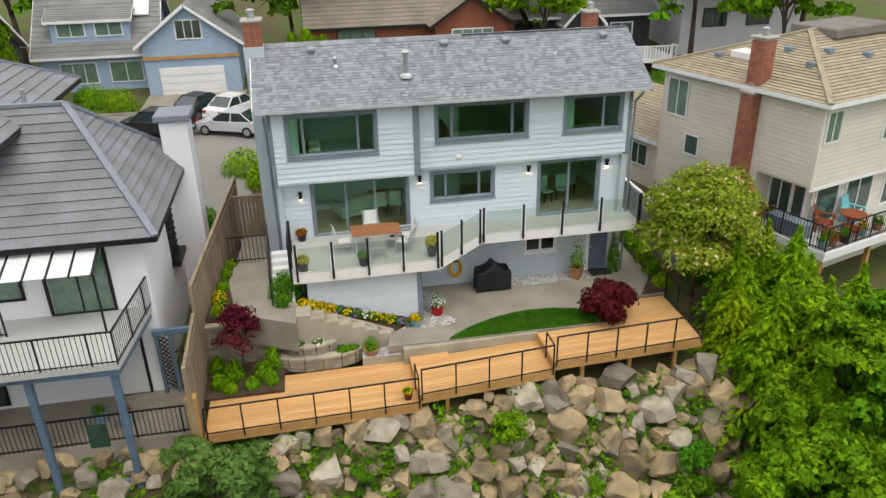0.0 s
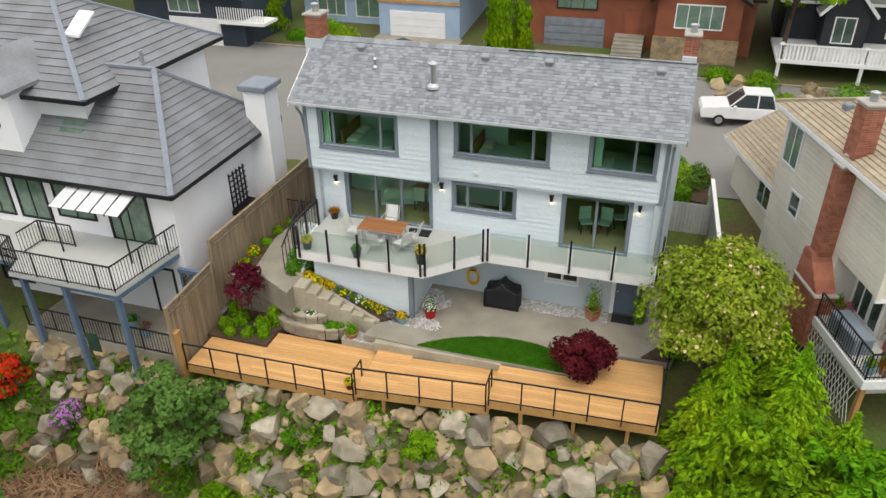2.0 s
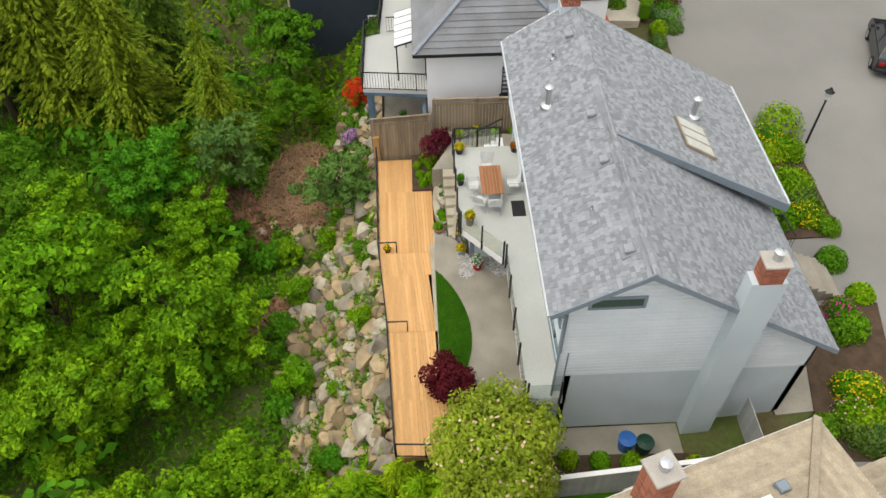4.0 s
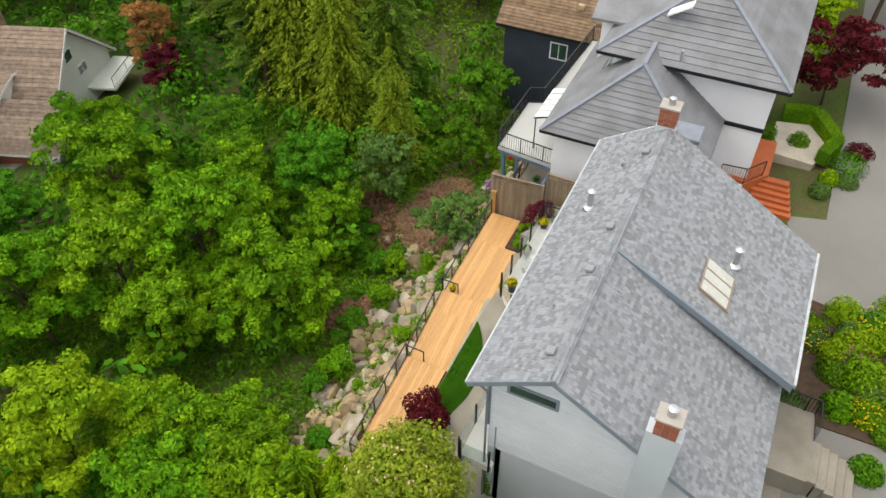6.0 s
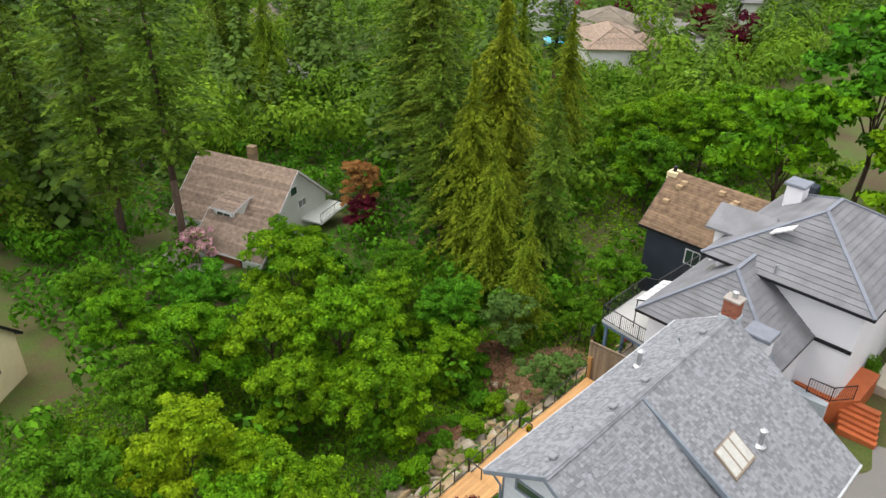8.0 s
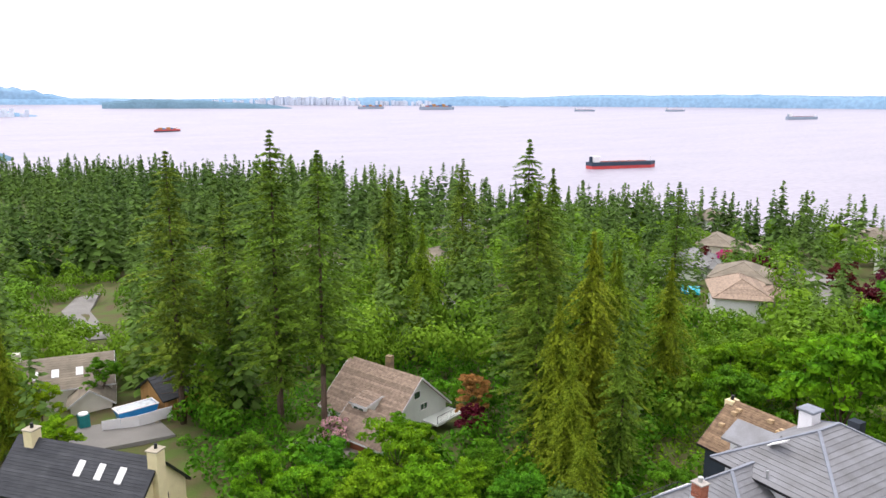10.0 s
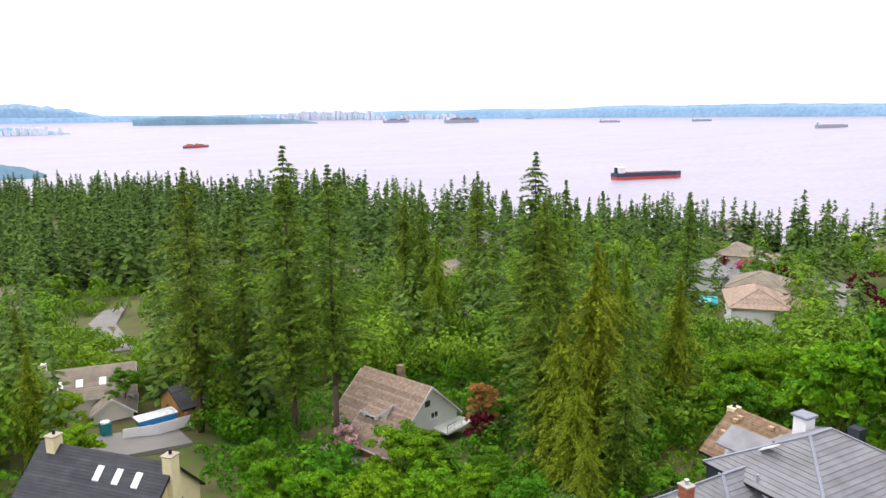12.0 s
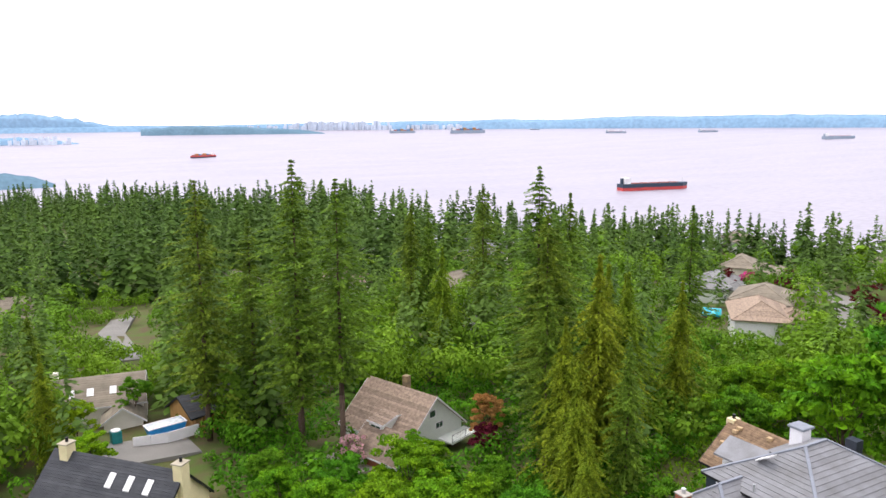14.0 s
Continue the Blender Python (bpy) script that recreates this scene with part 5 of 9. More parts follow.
for i, (x, y) in enumerate([(-1.9, -2.5), (-1.95, -1.7), (-1.9, -0.8), (-1.85, 0.1), (-1.7, 1.0)]):
    tuft("low border plant along the fence", x, y, 1.18, 0.3, 0.3 + 0.12 * (i % 2), 340, G_DECID if i % 2 else G_YELLOW, F_YEL if i == 1 else None, 50, name="shrub", cat="shrub")
for x, y, z in ((0.65, -3.42, 0.16), (1.3, -3.46, 0.16), (2.1, -3.58, -0.18), (2.4, -3.5, -0.18)):
    tuft("small succulents and heather in the planter", x, y, z, 0.28, 0.16, 200, G_BLUE if z > 0.1 else G_DECID, F_WHITE if z > 0.1 else None, 20)
for i in range(7):
    tuft("leafy green shrub in the side border", 14.45 + 0.1 * i, -1.9 + 1.1 * i, 0.05, 0.42, 0.5 + 0.1 * (i % 3), 500, G_DECID if i % 2 else G_YELLOW, name="shrub", cat="shrub", size=0.13)
tuft("climbing green vine beside the basement door", 13.15, -0.25, 0.0, 0.28, 1.7, 700, G_MID, name="shrub", cat="shrub")

# pots
pot("red glazed pot with white flowers by the store", 5.62, -2.2, 0.0, 0.24, 0.42, REDPOT, G_MID, 0.5, F_WHITE)
pot("small blue-grey pot with yellow flowers", 4.72, -2.85, 0.02, 0.19, 0.28, BLUEPOT, G_DECID, 0.2, F_YEL)
pot("terracotta bowl with a spiky green plant", 3.05, -3.75, -0.34, 0.27, 0.24, TERRA, G_DECID, 0.45, None, n=200)
pot("square terracotta planter with a small tree", 11.47, -0.62, 0.0, 0.3, 0.5, TERRA, G_DECID, 1.3, None, True, n=320)
pot("black pot with yellow flowers on the balcony", 1.05, -2.72, 2.56, 0.2, 0.34, CLAY, G_DECID, 0.25, F_YEL)
pot("black pot with trailing green plant on the balcony", 3.05, -2.78, 2.56, 0.18, 0.34, CLAY, G_MID, 0.25, None)
pot("tall black pot with white and yellow flowers", 5.42, -2.55, 2.56, 0.2, 0.5, CLAY, G_DECID, 0.3, F_YEL)
pot("black pot with red flowers by the sliding door", 1.05, -0.28, 2.56, 0.18, 0.3, CLAY, G_MID, 0.2, F_RED, n=120)
pot("dark red pot with yellow flowers on the deck", 3.95, -6.1, -0.65, 0.15, 0.28, surf("oxblood_pot", (0.12, 0.03, 0.02), None, 3, 30, 0.4, bump=0.03), G_DECID, 0.22, F_YEL, n=120)

# balcony table and chairs
TEAK = surf("teak_slats", (0.36, 0.16, 0.07), (0.28, 0.12, 0.05), 2, 30, 0.5, bump=0.08, rand=0.12, streak=(0.4, 3, 3))
ALU = surf("pale_aluminium", (0.62, 0.62, 0.61), None, 3, 40, 0.4, metal=0.3, bump=0.02)
table = thing("patio_table", "brown slatted wooden patio table with pale metal legs", "table", m=pose(3.62, -1.55, 2.56))
for i in range(7):
    part("slat", Geo().box(-0.85, -0.45 + i * 0.13, 0.71, 0.85, -0.45 + i * 0.13 + 0.12, 0.74), TEAK, table)
part("frame", Geo().box(-0.82, -0.43, 0.66, 0.82, 0.45, 0.705), ALU, table)
for x in (-0.76, 0.7):
    for y in (-0.4, 0.36):
        part("leg", Geo().box(x, y, 0, x + 0.06, y + 0.06, 0.66), ALU, table)
SLING = surf("pale_sling_fabric", (0.66, 0.66, 0.64), None, 3, 60, 0.8, bump=0.1)
chair = thing("patio_chair", "pale metal patio chair with light sling seat", "chair", "chairs round the table", m=pose(3.55, -0.62, 2.56, rz=180))
part("seat", Geo().bevel(-0.24, -0.22, 0.42, 0.24, 0.24, 0.45, 0.01), SLING, chair)
part("backrest", Geo().hexa([(-0.23, -0.22, 0.48), (0.23, -0.22, 0.48), (0.23, -0.2, 0.48), (-0.23, -0.2, 0.48), (-0.22, -0.36, 0.95), (0.22, -0.36, 0.95), (0.22, -0.34, 0.95), (-0.22, -0.34, 0.95)]), SLING, chair)
for x in (-0.27, 0.27):
    part("arm_frame", Geo().tube((x, 0.24, 0.02), (x, 0.22, 0.64), 0.016, n=6).tube((x, 0.22, 0.64), (x, -0.26, 0.64), 0.016, n=6).tube((x, -0.4, 0.98), (x, -0.2, 0.42), 0.016, n=6).tube((x, 0.24, 0.02), (x, -0.26, 0.02), 0.016, n=6), ALU, chair)
for x, y, a in ((3.6, -2.3, 0), (2.5, -1.6, -90), (4.72, -1.5, 90), (4.55, -2.05, 60)):
    copy_thing(chair, pose(x, y, 2.56, rz=a))
single("door_mat", Geo().bevel(4.2, -0.75, 2.56, 5.1, -0.2, 2.58, 0.006), CLAY, "dark doormat outside the sliding door", "mat")
single("door_mat", Geo().bevel(12.15, -0.6, 0.0, 13.0, -0.06, 0.02, 0.006), CLAY, "dark doormat at the basement door", "mat")

# covered barbecue
bm = bmesh.new()
bmesh.ops.create_cube(bm, size=1.0)
bmesh.ops.subdivide_edges(bm, edges=bm.edges[:], cuts=7, use_grid_fill=True)
for v in bm.verts:
    x, y, z = v.co
    top = max(0.0, z)
    w = 1 - 0.55 * max(0, (z - 0.12) / 0.38) ** 2 * abs(x) * 2
    v.co = Vector((x * 1.32 * (1.0 + 0.04 * math.sin(y * 9)) * (1 - 0.28 * max(0, z - 0.1)), y * 0.68 * (1 - 0.5 * max(0, z - 0.2)), (z + 0.5) * 1.15 * w if z > 0 else (z + 0.5) * 1.15)) + 0.02 * Vector((noise.noise(v.co * 5), noise.noise(v.co * 5 + Vector((9, 0, 0))), 0))
me = bpy.data.meshes.new("barbecue")
bm.to_mesh(me)
bm.free()
single("barbecue", me, surf("black_grill_cover", (0.014, 0.014, 0.016), (0.022, 0.022, 0.025), 2, 30, 0.55, bump=0.2), "barbecue grill under a black fitted cover", "barbecue", smooth=True, m=Matrix.Translation((8.05, -0.62, 0)))
# garden hose on its hook
hose = thing("garden_hose", "coiled yellow garden hose on a wall bracket", "hose")
g = Geo()
for k in range(4):
    r = 0.24 + 0.03 * k
    pts = [(6.72 + r * math.cos(a) * 0.75, -0.1 - 0.03 * (k % 2), 0.72 + r * 1.15 * math.sin(a)) for a in [2 * math.pi * i / 18 for i in range(19)]]
    for a, b in zip(pts, pts[1:]):
        g.tube(a, b, 0.022, n=6)
part("coil", g, surf("yellow_hose_rubber", (0.75, 0.42, 0.02), None, 3, 30, 0.45, bump=0.02), hose)
part("bracket", Geo().box(6.6, -0.16, 1.0, 6.84, 0.0, 1.05), BLACK, hose)
# stair rail and gate on the far side
st = thing("stairs", "side stairs up to the balcony with black metal rail", "stairs")
for i in range(7):
    part("step", Geo().bevel(-0.05, -2.6 + i * 0.27, 1.15, 0.66, -2.3 + i * 0.27, 1.42 + i * 0.17, 0.015), WHITE, st)
for i in range(8):
    p = Vector((-0.1, -2.6 + i * 0.27, 1.42 + i * 0.16))
    part("baluster", Geo().box(p.x - .012, p.y - .012, p.z - 0.1, p.x + .012, p.y + .012, p.z + 0.95), BLACK, st)
part("handrail", Geo().bar((-0.1, -2.6, 2.35), (-0.1, -0.7, 3.5), 0.05), BLACK, st)
for j in range(2):
    for i in range(11):
        part("baluster", Geo().box(0.6, -2.9 + i * 0.2, 2.6, 0.62, -2.88 + i * 0.2, 3.55), BLACK, st)
    break
part("handrail", Geo().bar((0.61, -2.95, 3.58), (0.61, -0.8, 3.58), 0.05), BLACK, st)
gate = thing("garden_gate", "black metal picket garden gate across the path", "gate")
for i in range(10):
    part("bar", Geo().box(-1.72 + i * 0.15, 0.98, 1.3, -1.70 + i * 0.15, 1.0, 2.4), BLACK, gate)
for z in (1.4, 2.35):
    part("rail", Geo().box(-1.75, 0.975, z, -0.3, 1.005, z + 0.04), BLACK, gate)

# ---- wooden fence ----
fence = thing("fence", "weathered brown board fence with lattice top", "fence")


def fence_run(a, b, zb0, zb1, zt0, zt1, lattice=True):
    a, b = Vector((*a, 0)), Vector((*b, 0))
    L = (b - a).length
    d = (b - a) / L
    n_ = int(L / 0.145)
    for i in range(n_):
        t = (i + 0.5) / n_
        p = a.lerp(b, t)
        z0, z1 = zb0 + (zb1 - zb0) * t, zt0 + (zt1 - zt0) * t - (0.32 if lattice else 0.05)
        e = 0.068
        s = Vector((d.y, -d.x, 0)) * (0.012 + 0.004 * (i % 2))
        q = [p - d * e - s, p + d * e - s, p + d * e + s, p - d * e + s]
        part("board", Geo().hexa([(v.x, v.y, z0) for v in q] + [(v.x, v.y, z1) for v in q]), FENCEW, fence)
    for t in [i / max(1, round(L / 2.3)) for i in range(round(L / 2.3) + 1)]:
        p = a.lerp(b, t)
        part("post", Geo().box(p.x - .06, p.y - .06, zb0 + (zb1 - zb0) * t, p.x + .06, p.y + .06, zt0 + (zt1 - zt0) * t + 0.04), FENCEW, fence)
    for off in ((0.0, 0.3) if lattice else (0.0,)):
        part("rail", Geo().bar((a.x, a.y, zt0 - off), (b.x, b.y, zt1 - off), 0.1, 0.06), FENCEW, fence)
    if lattice:
        g = Geo()
        m_ = int(L / 0.09)
        for i in range(m_):
            for dz0, dz1 in ((-0.3, 0.0), (0.0, -0.3)):
                t0, t1 = i / m_, min(1, (i + 3) / m_)
                p, q = a.lerp(b, t0), a.lerp(b, t1)
                g.bar((p.x, p.y, zt0 + (zt1 - zt0) * t0 + dz0), (q.x, q.y, zt0 + (zt1 - zt0) * t1 + dz1), 0.012, 0.03)
        ob = part("lattice", g, FENCEW, fence)


fence_run((-2.42, -6.75), (-2.45, -3.95), -1.6, -0.6, 1.85, 2.0)
fence_run((-2.42, -3.75), (-1.55, 4.6), -0.2, 1.0, 2.9, 3.5)
fence_run((-1.7, 3.9), (0.3, 3.9), 1.0, 1.2, 2.9, 2.9, False)
WHITEFENCE = surf("pale_grey_fence", (0.42, 0.42, 0.41), (0.34, 0.34, 0.33), 1.5, 25, 0.8, bump=0.1, rand=0.08)
fence2 = thing("fence", "pale grey painted garden fence with flat cap", "fence")
fa, fb = Vector((15.95, -0.6, 0)), Vector((15.45, 8.6, 0))
for i in range(60):
    p, q = fa.lerp(fb, i / 60), fa.lerp(fb, (i + 0.96) / 60)
    part("board", Geo().hexa([(p.x, p.y, -0.4), (p.x + .03, p.y, -0.4), (q.x + .03, q.y, -0.4), (q.x, q.y, -0.4), (p.x, p.y, 1.6 + 0.008 * i), (p.x + .03, p.y, 1.6 + 0.008 * i), (q.x + .03, q.y, 1.6 + 0.008 * i), (q.x, q.y, 1.6 + 0.008 * i)]), WHITEFENCE, fence2)
part("cap", Geo().bar((15.96, -0.6, 1.64), (15.46, 8.6, 2.1), 0.16, 0.05), WHITE, fence2)
for x0, x1, yy in ((13.4, 15.5, 6.6),):
    for i in range(14):
        w = (x1 - x0) / 14
        part("board", Geo().box(x0 + i * w, yy, -0.1, x0 + (i + .94) * w, yy + .03, 1.75), WHITEFENCE, fence2)
BIN = surf("green_bin_plastic", (0.015, 0.05, 0.035), None, 3, 30, 0.45, bump=0.02)
for x, y, c, l in ((14.2, 2.4, surf("blue_box_plastic", (0.03, 0.13, 0.42), None, 3, 30, 0.45, bump=0.02), "blue recycling box by the side wall"), (14.35, 3.0, BIN, "dark green lidded bin by the side wall")):
    b_ = thing("bin", l, "bin", m=pose(x, y, 0))
    part("body", Geo().lathe([(0.24, 0), (0.3, 0.62)], 12), c, b_)
    part("lid", Geo().lathe([(0.32, 0.62), (0.32, 0.67), (0.12, 0.74)], 12), c, b_)


# ---- rooms seen through the glass ----
def bed(x, y, z, rz, w=1.6, label="made bed with pale green linen"):
    t = thing("bed", label, "bed", "beds", m=pose(x, y, z, rz=rz))
    part("base", Geo().bevel(-w / 2, -1.0, 0.1, w / 2, 1.0, 0.35, 0.02), TEAK, t)
    part("mattress", Geo().bevel(-w / 2 + .02, -0.98, 0.35, w / 2 - .02, 0.98, 0.62, 0.06), LINEN, t)
    part("headboard", Geo().bevel(-w / 2, 0.98, 0.1, w / 2, 1.06, 1.15, 0.03), TEAK, t)
    for s in (-1, 1):
        part("pillow", Geo().bevel(s * w / 4 - .3, 0.5, 0.62, s * w / 4 + .3, 0.92, 0.78, 0.06), WHITE, t)


bed(2.5, 0.95, 5.02, 90, 1.7)
bed(7.6, 0.9, 5.02, 90, 1.6)
bed(12.0, 0.9, 5.02, 90, 1.2, "single bed with pale linen under the window")
SOFA = surf("pale_green_upholstery", (0.42, 0.50, 0.45), (0.36, 0.43, 0.39), 2, 30, 0.9, bump=0.1)
sf = thing("armchair", "pale green upholstered armchair in the living room", "armchair", m=pose(3.1, 1.6, 2.6, rz=200))
part("seat", Geo().bevel(-.6, -.5, .15, .6, .5, .45, .05), SOFA, sf)
part("backrest", Geo().bevel(-.6, .35, .4, .6, .6, .9, .06), SOFA, sf)
for s in (-1, 1):
    part("arm", Geo().bevel(s * .62 - .1, -.5, .15, s * .62 + .1, .55, .62, .05), SOFA, sf)
dt = thing("dining_table", "brown wooden dining table inside", "table", m=pose(4.4, 2.2, 2.6))
part("top", Geo().bevel(-.7, -.45, .71, .7, .45, .75, .01), TEAK, dt)
for x in (-.6, .6):
    for y in (-.38, .38):
        part("leg", Geo().box(x - .03, y - .03, 0, x + .03, y + .03, .71), TEAK, dt)
dc = thing("dining_chair", "pale high-backed dining chair inside", "chair", "indoor chairs", m=pose(10.7, 1.3, 2.6, rz=20))
part("seat", Geo().bevel(-.22, -.22, .42, .22, .22, .47, .01), LINEN, dc)
part("backrest", Geo().bevel(-.22, .18, .47, .22, .22, 1.0, .01), LINEN, dc)
for x in (-.19, .19):
    for y in (-.19, .19):
        part("leg", Geo().box(x - .02, y - .02, 0, x + .02, y + .02, .42), BLACK, dc)
for x, y, a in ((11.4, 1.4, -10), (11.9, 2.0, -80), (4.1, 1.4, 180), (4.7, 1.4, 170)):
    copy_thing(dc, pose(x, y, 2.6, rz=a))
# blinds and curtains
for x, z0, z1, y in ((1.02, 5.85, 7.1, -0.42), (3.82, 5.85, 7.1, -0.42), (10.9, 6.0, 7.1, -0.15), (5.02, 2.66, 4.66, 0.12)):
    g = Geo()
    for i in range(6):
        g.box(x + i * 0.045, y - 0.02 * (i % 2), z0, x + i * 0.045 + 0.04, y + 0.02 - 0.02 * (i % 2), z1)
    single("curtain", g, LINEN, "pale curtain drawn to the side of the window", "curtain", "window curtains")


# ---- helpers for other houses ----
ROOFTILE = surf("grey_roof_tile", (0.21, 0.215, 0.23), (0.15, 0.15, 0.155), 0.8, 20, 0.6, bump=0.15, rand=0.1)
ROOFRIDGE = surf("ridge_tile", (0.22, 0.24, 0.28), (0.18, 0.195, 0.23), 2, 20, 0.5, bump=0.05)
DARKGLASS = surf("dark_glass", (0.03, 0.06, 0.045), (0.045, 0.08, 0.06), 1, 10, 0.05, bump=0, spec=1.0)
GREENGLASS = surf("curtained_glass", (0.16, 0.24, 0.18), (0.10, 0.16, 0.12), 1.5, 5, 0.08, bump=0, spec=0.8)
CREAM = surf("cream_paint", (0.78, 0.68, 0.42), (0.70, 0.60, 0.36), 1, 30, 0.7, bump=0.1)
BLUEGREY = surf("blue_grey_steel", (0.13, 0.19, 0.27), (0.10, 0.15, 0.22), 2, 30, 0.5, bump=0.05)


def hip(parent, x0, y0, x1, y1, ze, zr, hipx0, hipx1, material, courses=14, name="roof", yr=None, ridge_mat=None):
    """A hip roof with its ridge along x; overlapping courses step down every slope, one object each."""
    yr = (y0 + y1) / 2 if yr is None else yr
    A, B = (x0 + hipx0, yr, zr), (x1 - hipx1, yr, zr)
    c = [(x0, y0, ze), (x1, y0, ze), (x1, y1, ze), (x0, y1, ze)]
    faces = [[c[0], c[1], B, A], [c[1], c[2], B, B], [c[2], c[3], A, B], [c[3], c[0], A, A]]
    g = Geo()
    g.add(c + [A, B], [(0, 1, 5, 4), (1, 2, 5), (2, 3, 4, 5), (3, 0, 4), (3, 2, 1, 0)])
    roof = part(name, g, material, parent)
    for a, b in zip(c, c[1:] + c[:1]):
        part("fascia", Geo().bar((a[0], a[1], ze - 0.06), (b[0], b[1], ze - 0.06), 0.08, 0.16), ridge_mat or BLACK, roof)
    for f in faces:
        lo0, lo1, hi1, hi0 = [Vector(p) for p in f]
        n = (lo1 - lo0).cross(hi0 - lo0).normalized()
        if (hi0 - lo0).length < 0.3:
            continue
        for i in range(courses):
            t0, t1 = i / courses, min(1.0, (i + 1.12) / courses)
            a, b, d, e = lo0.lerp(hi0, t0), lo1.lerp(hi1, t0), lo1.lerp(hi1, t1), lo0.lerp(hi0, t1)
            if (b - a).length < 0.05:
                continue
            part("tile_course", Geo().hexa([a + n * 0.004, b + n * 0.004, d, e, a + n * 0.05, b + n * 0.05, d + n * 0.008, e + n * 0.008]), material, roof)
    for p, q in ((c[0], A), (c[1], B), (c[2], B), (c[3], A), (A, B)):
        part("ridge_cap", Geo().bar(Vector(p) + Vector((0, 0, 0.05)), Vector(q) + Vector((0, 0, 0.05)), 0.2, 0.1), ROOFRIDGE if not ridge_mat else material, roof)
    return roof


FACE = {"f": (0, 1), "b": (180, -1), "l": (-90, 1), "r": (90, 1)}


def wall_window(parent, face, off, u, z, w, h, splits=1, fm=None, glass=None, name="window", trim=0.08):
    """A framed window on a wall; off is the wall's distance along its normal, u runs along the wall."""
    m = Matrix.Rotation(radians({"f": 0, "r": 90, "b": 180, "l": 270}[face]), 4, "Z") @ Matrix.Translation((0, -off, 0))
    fm = fm or WHITE
    g = Geo()
    wall_boxes(g, u - w / 2 - trim, u + w / 2 + trim, z - trim, z + h + trim, -0.05, 0.02, [(u - w / 2, z, u + w / 2, z + h)])
    wd = part(name, g, fm, parent, m=m)
    for i in range(splits):
        a, b = u - w / 2 + i * w / splits, u - w / 2 + (i + 1) * w / splits
        part("pane", Geo().box(a + 0.025, -0.02, z, b - 0.025, 0.01, z + h), glass or DARKGLASS, wd)
        if i:
            part("mullion", Geo().box(a - 0.025, -0.04, z, a + 0.025, 0.01, z + h), fm, wd)
    return wd


def gable_block(parent, x0, y0, x1, y1, z0, ze, zr, wall, roofm, axis="x", over=0.45, courses=14, wall_name="wall", trim=None, boards_n=0):
    """A block with a gable roof whose ridge runs along x or y."""
    trim = trim or WHITE
    xm, ym = (x0 + x1) / 2, (y0 + y1) / 2
    g = Geo()
    if axis == "x":
        sec = [(y0, z0), (y1, z0), (y1, ze), (ym, zr), (y0, ze)]
        vs = [(x0, *p) for p in sec] + [(x1, *p) for p in sec]
    else:
        sec = [(x0, z0), (x1, z0), (x1, ze), (xm, zr), (x0, ze)]
        vs = [(p[0], y0, p[1]) for p in sec] + [(p[0], y1, p[1]) for p in sec]
    g.add(vs, [(0, 1, 2, 3, 4), (9, 8, 7, 6, 5)] + [(i, (i + 1) % 5, 5 + (i + 1) % 5, 5 + i) for i in range(5)])
    w = part(wall_name, g, wall, parent)
    if boards_n:
        for i in range(boards_n):
            z = z0 + (ze - z0) * i / boards_n
            zt = z + (ze - z0) / boards_n * 0.93
            part("clapboard", Geo().box(x0 - 0.02, y0 - 0.02, z, x1 + 0.02, y0, zt), wall, w)
    half = (y1 - y0) / 2 if axis == "x" else (x1 - x0) / 2
    s = (zr - ze) / half
    zl = ze - s * over
    up = 0.06
    if axis == "x":
        quads = [[(x0 - over, y0 - over, zl), (x1 + over, y0 - over, zl), (x1 + over, ym, zr), (x0 - over, ym, zr)], [(x1 + over, y1 + over, zl), (x0 - over, y1 + over, zl), (x0 - over, ym, zr), (x1 + over, ym, zr)]]
    else:
        quads = [[(x1 + over, y0 - over, zl), (x1 + over, y1 + over, zl), (xm, y1 + over, zr), (xm, y0 - over, zr)], [(x0 - over, y1 + over, zl), (x0 - over, y0 - over, zl), (xm, y0 - over, zr), (xm, y1 + over, zr)]]
    for q in quads:
        r = part("roof", Geo().slab([(p[0], p[1], p[2] + up + 0.1) for p in q], 0.16), roofm, parent)
        lo0, lo1, hi1, hi0 = [Vector((p[0], p[1], p[2] + up + 0.1)) for p in q]
        n = (lo1 - lo0).cross(hi0 - lo0).normalized()
        for i in range(courses):
            t0, t1 = i / courses, min(1.0, (i + 1.1) / courses)
            a, b, d, e = lo0.lerp(hi0, t0), lo1.lerp(hi1, t0), lo1.lerp(hi1, t1), lo0.lerp(hi0, t1)
            part("shingle_course", Geo().hexa([a + n * 0.004, b + n * 0.004, d, e, a + n * 0.04, b + n * 0.04, d + n * 0.006, e + n * 0.006]), roofm, r)
        for a, b in ((lo0, hi0), (lo1, hi1), (lo0, lo1)):
            part("fascia", Geo().bar(a + Vector((0, 0, -0.1)), b + Vector((0, 0, -0.1)), 0.06, 0.2), trim, r)
    return w


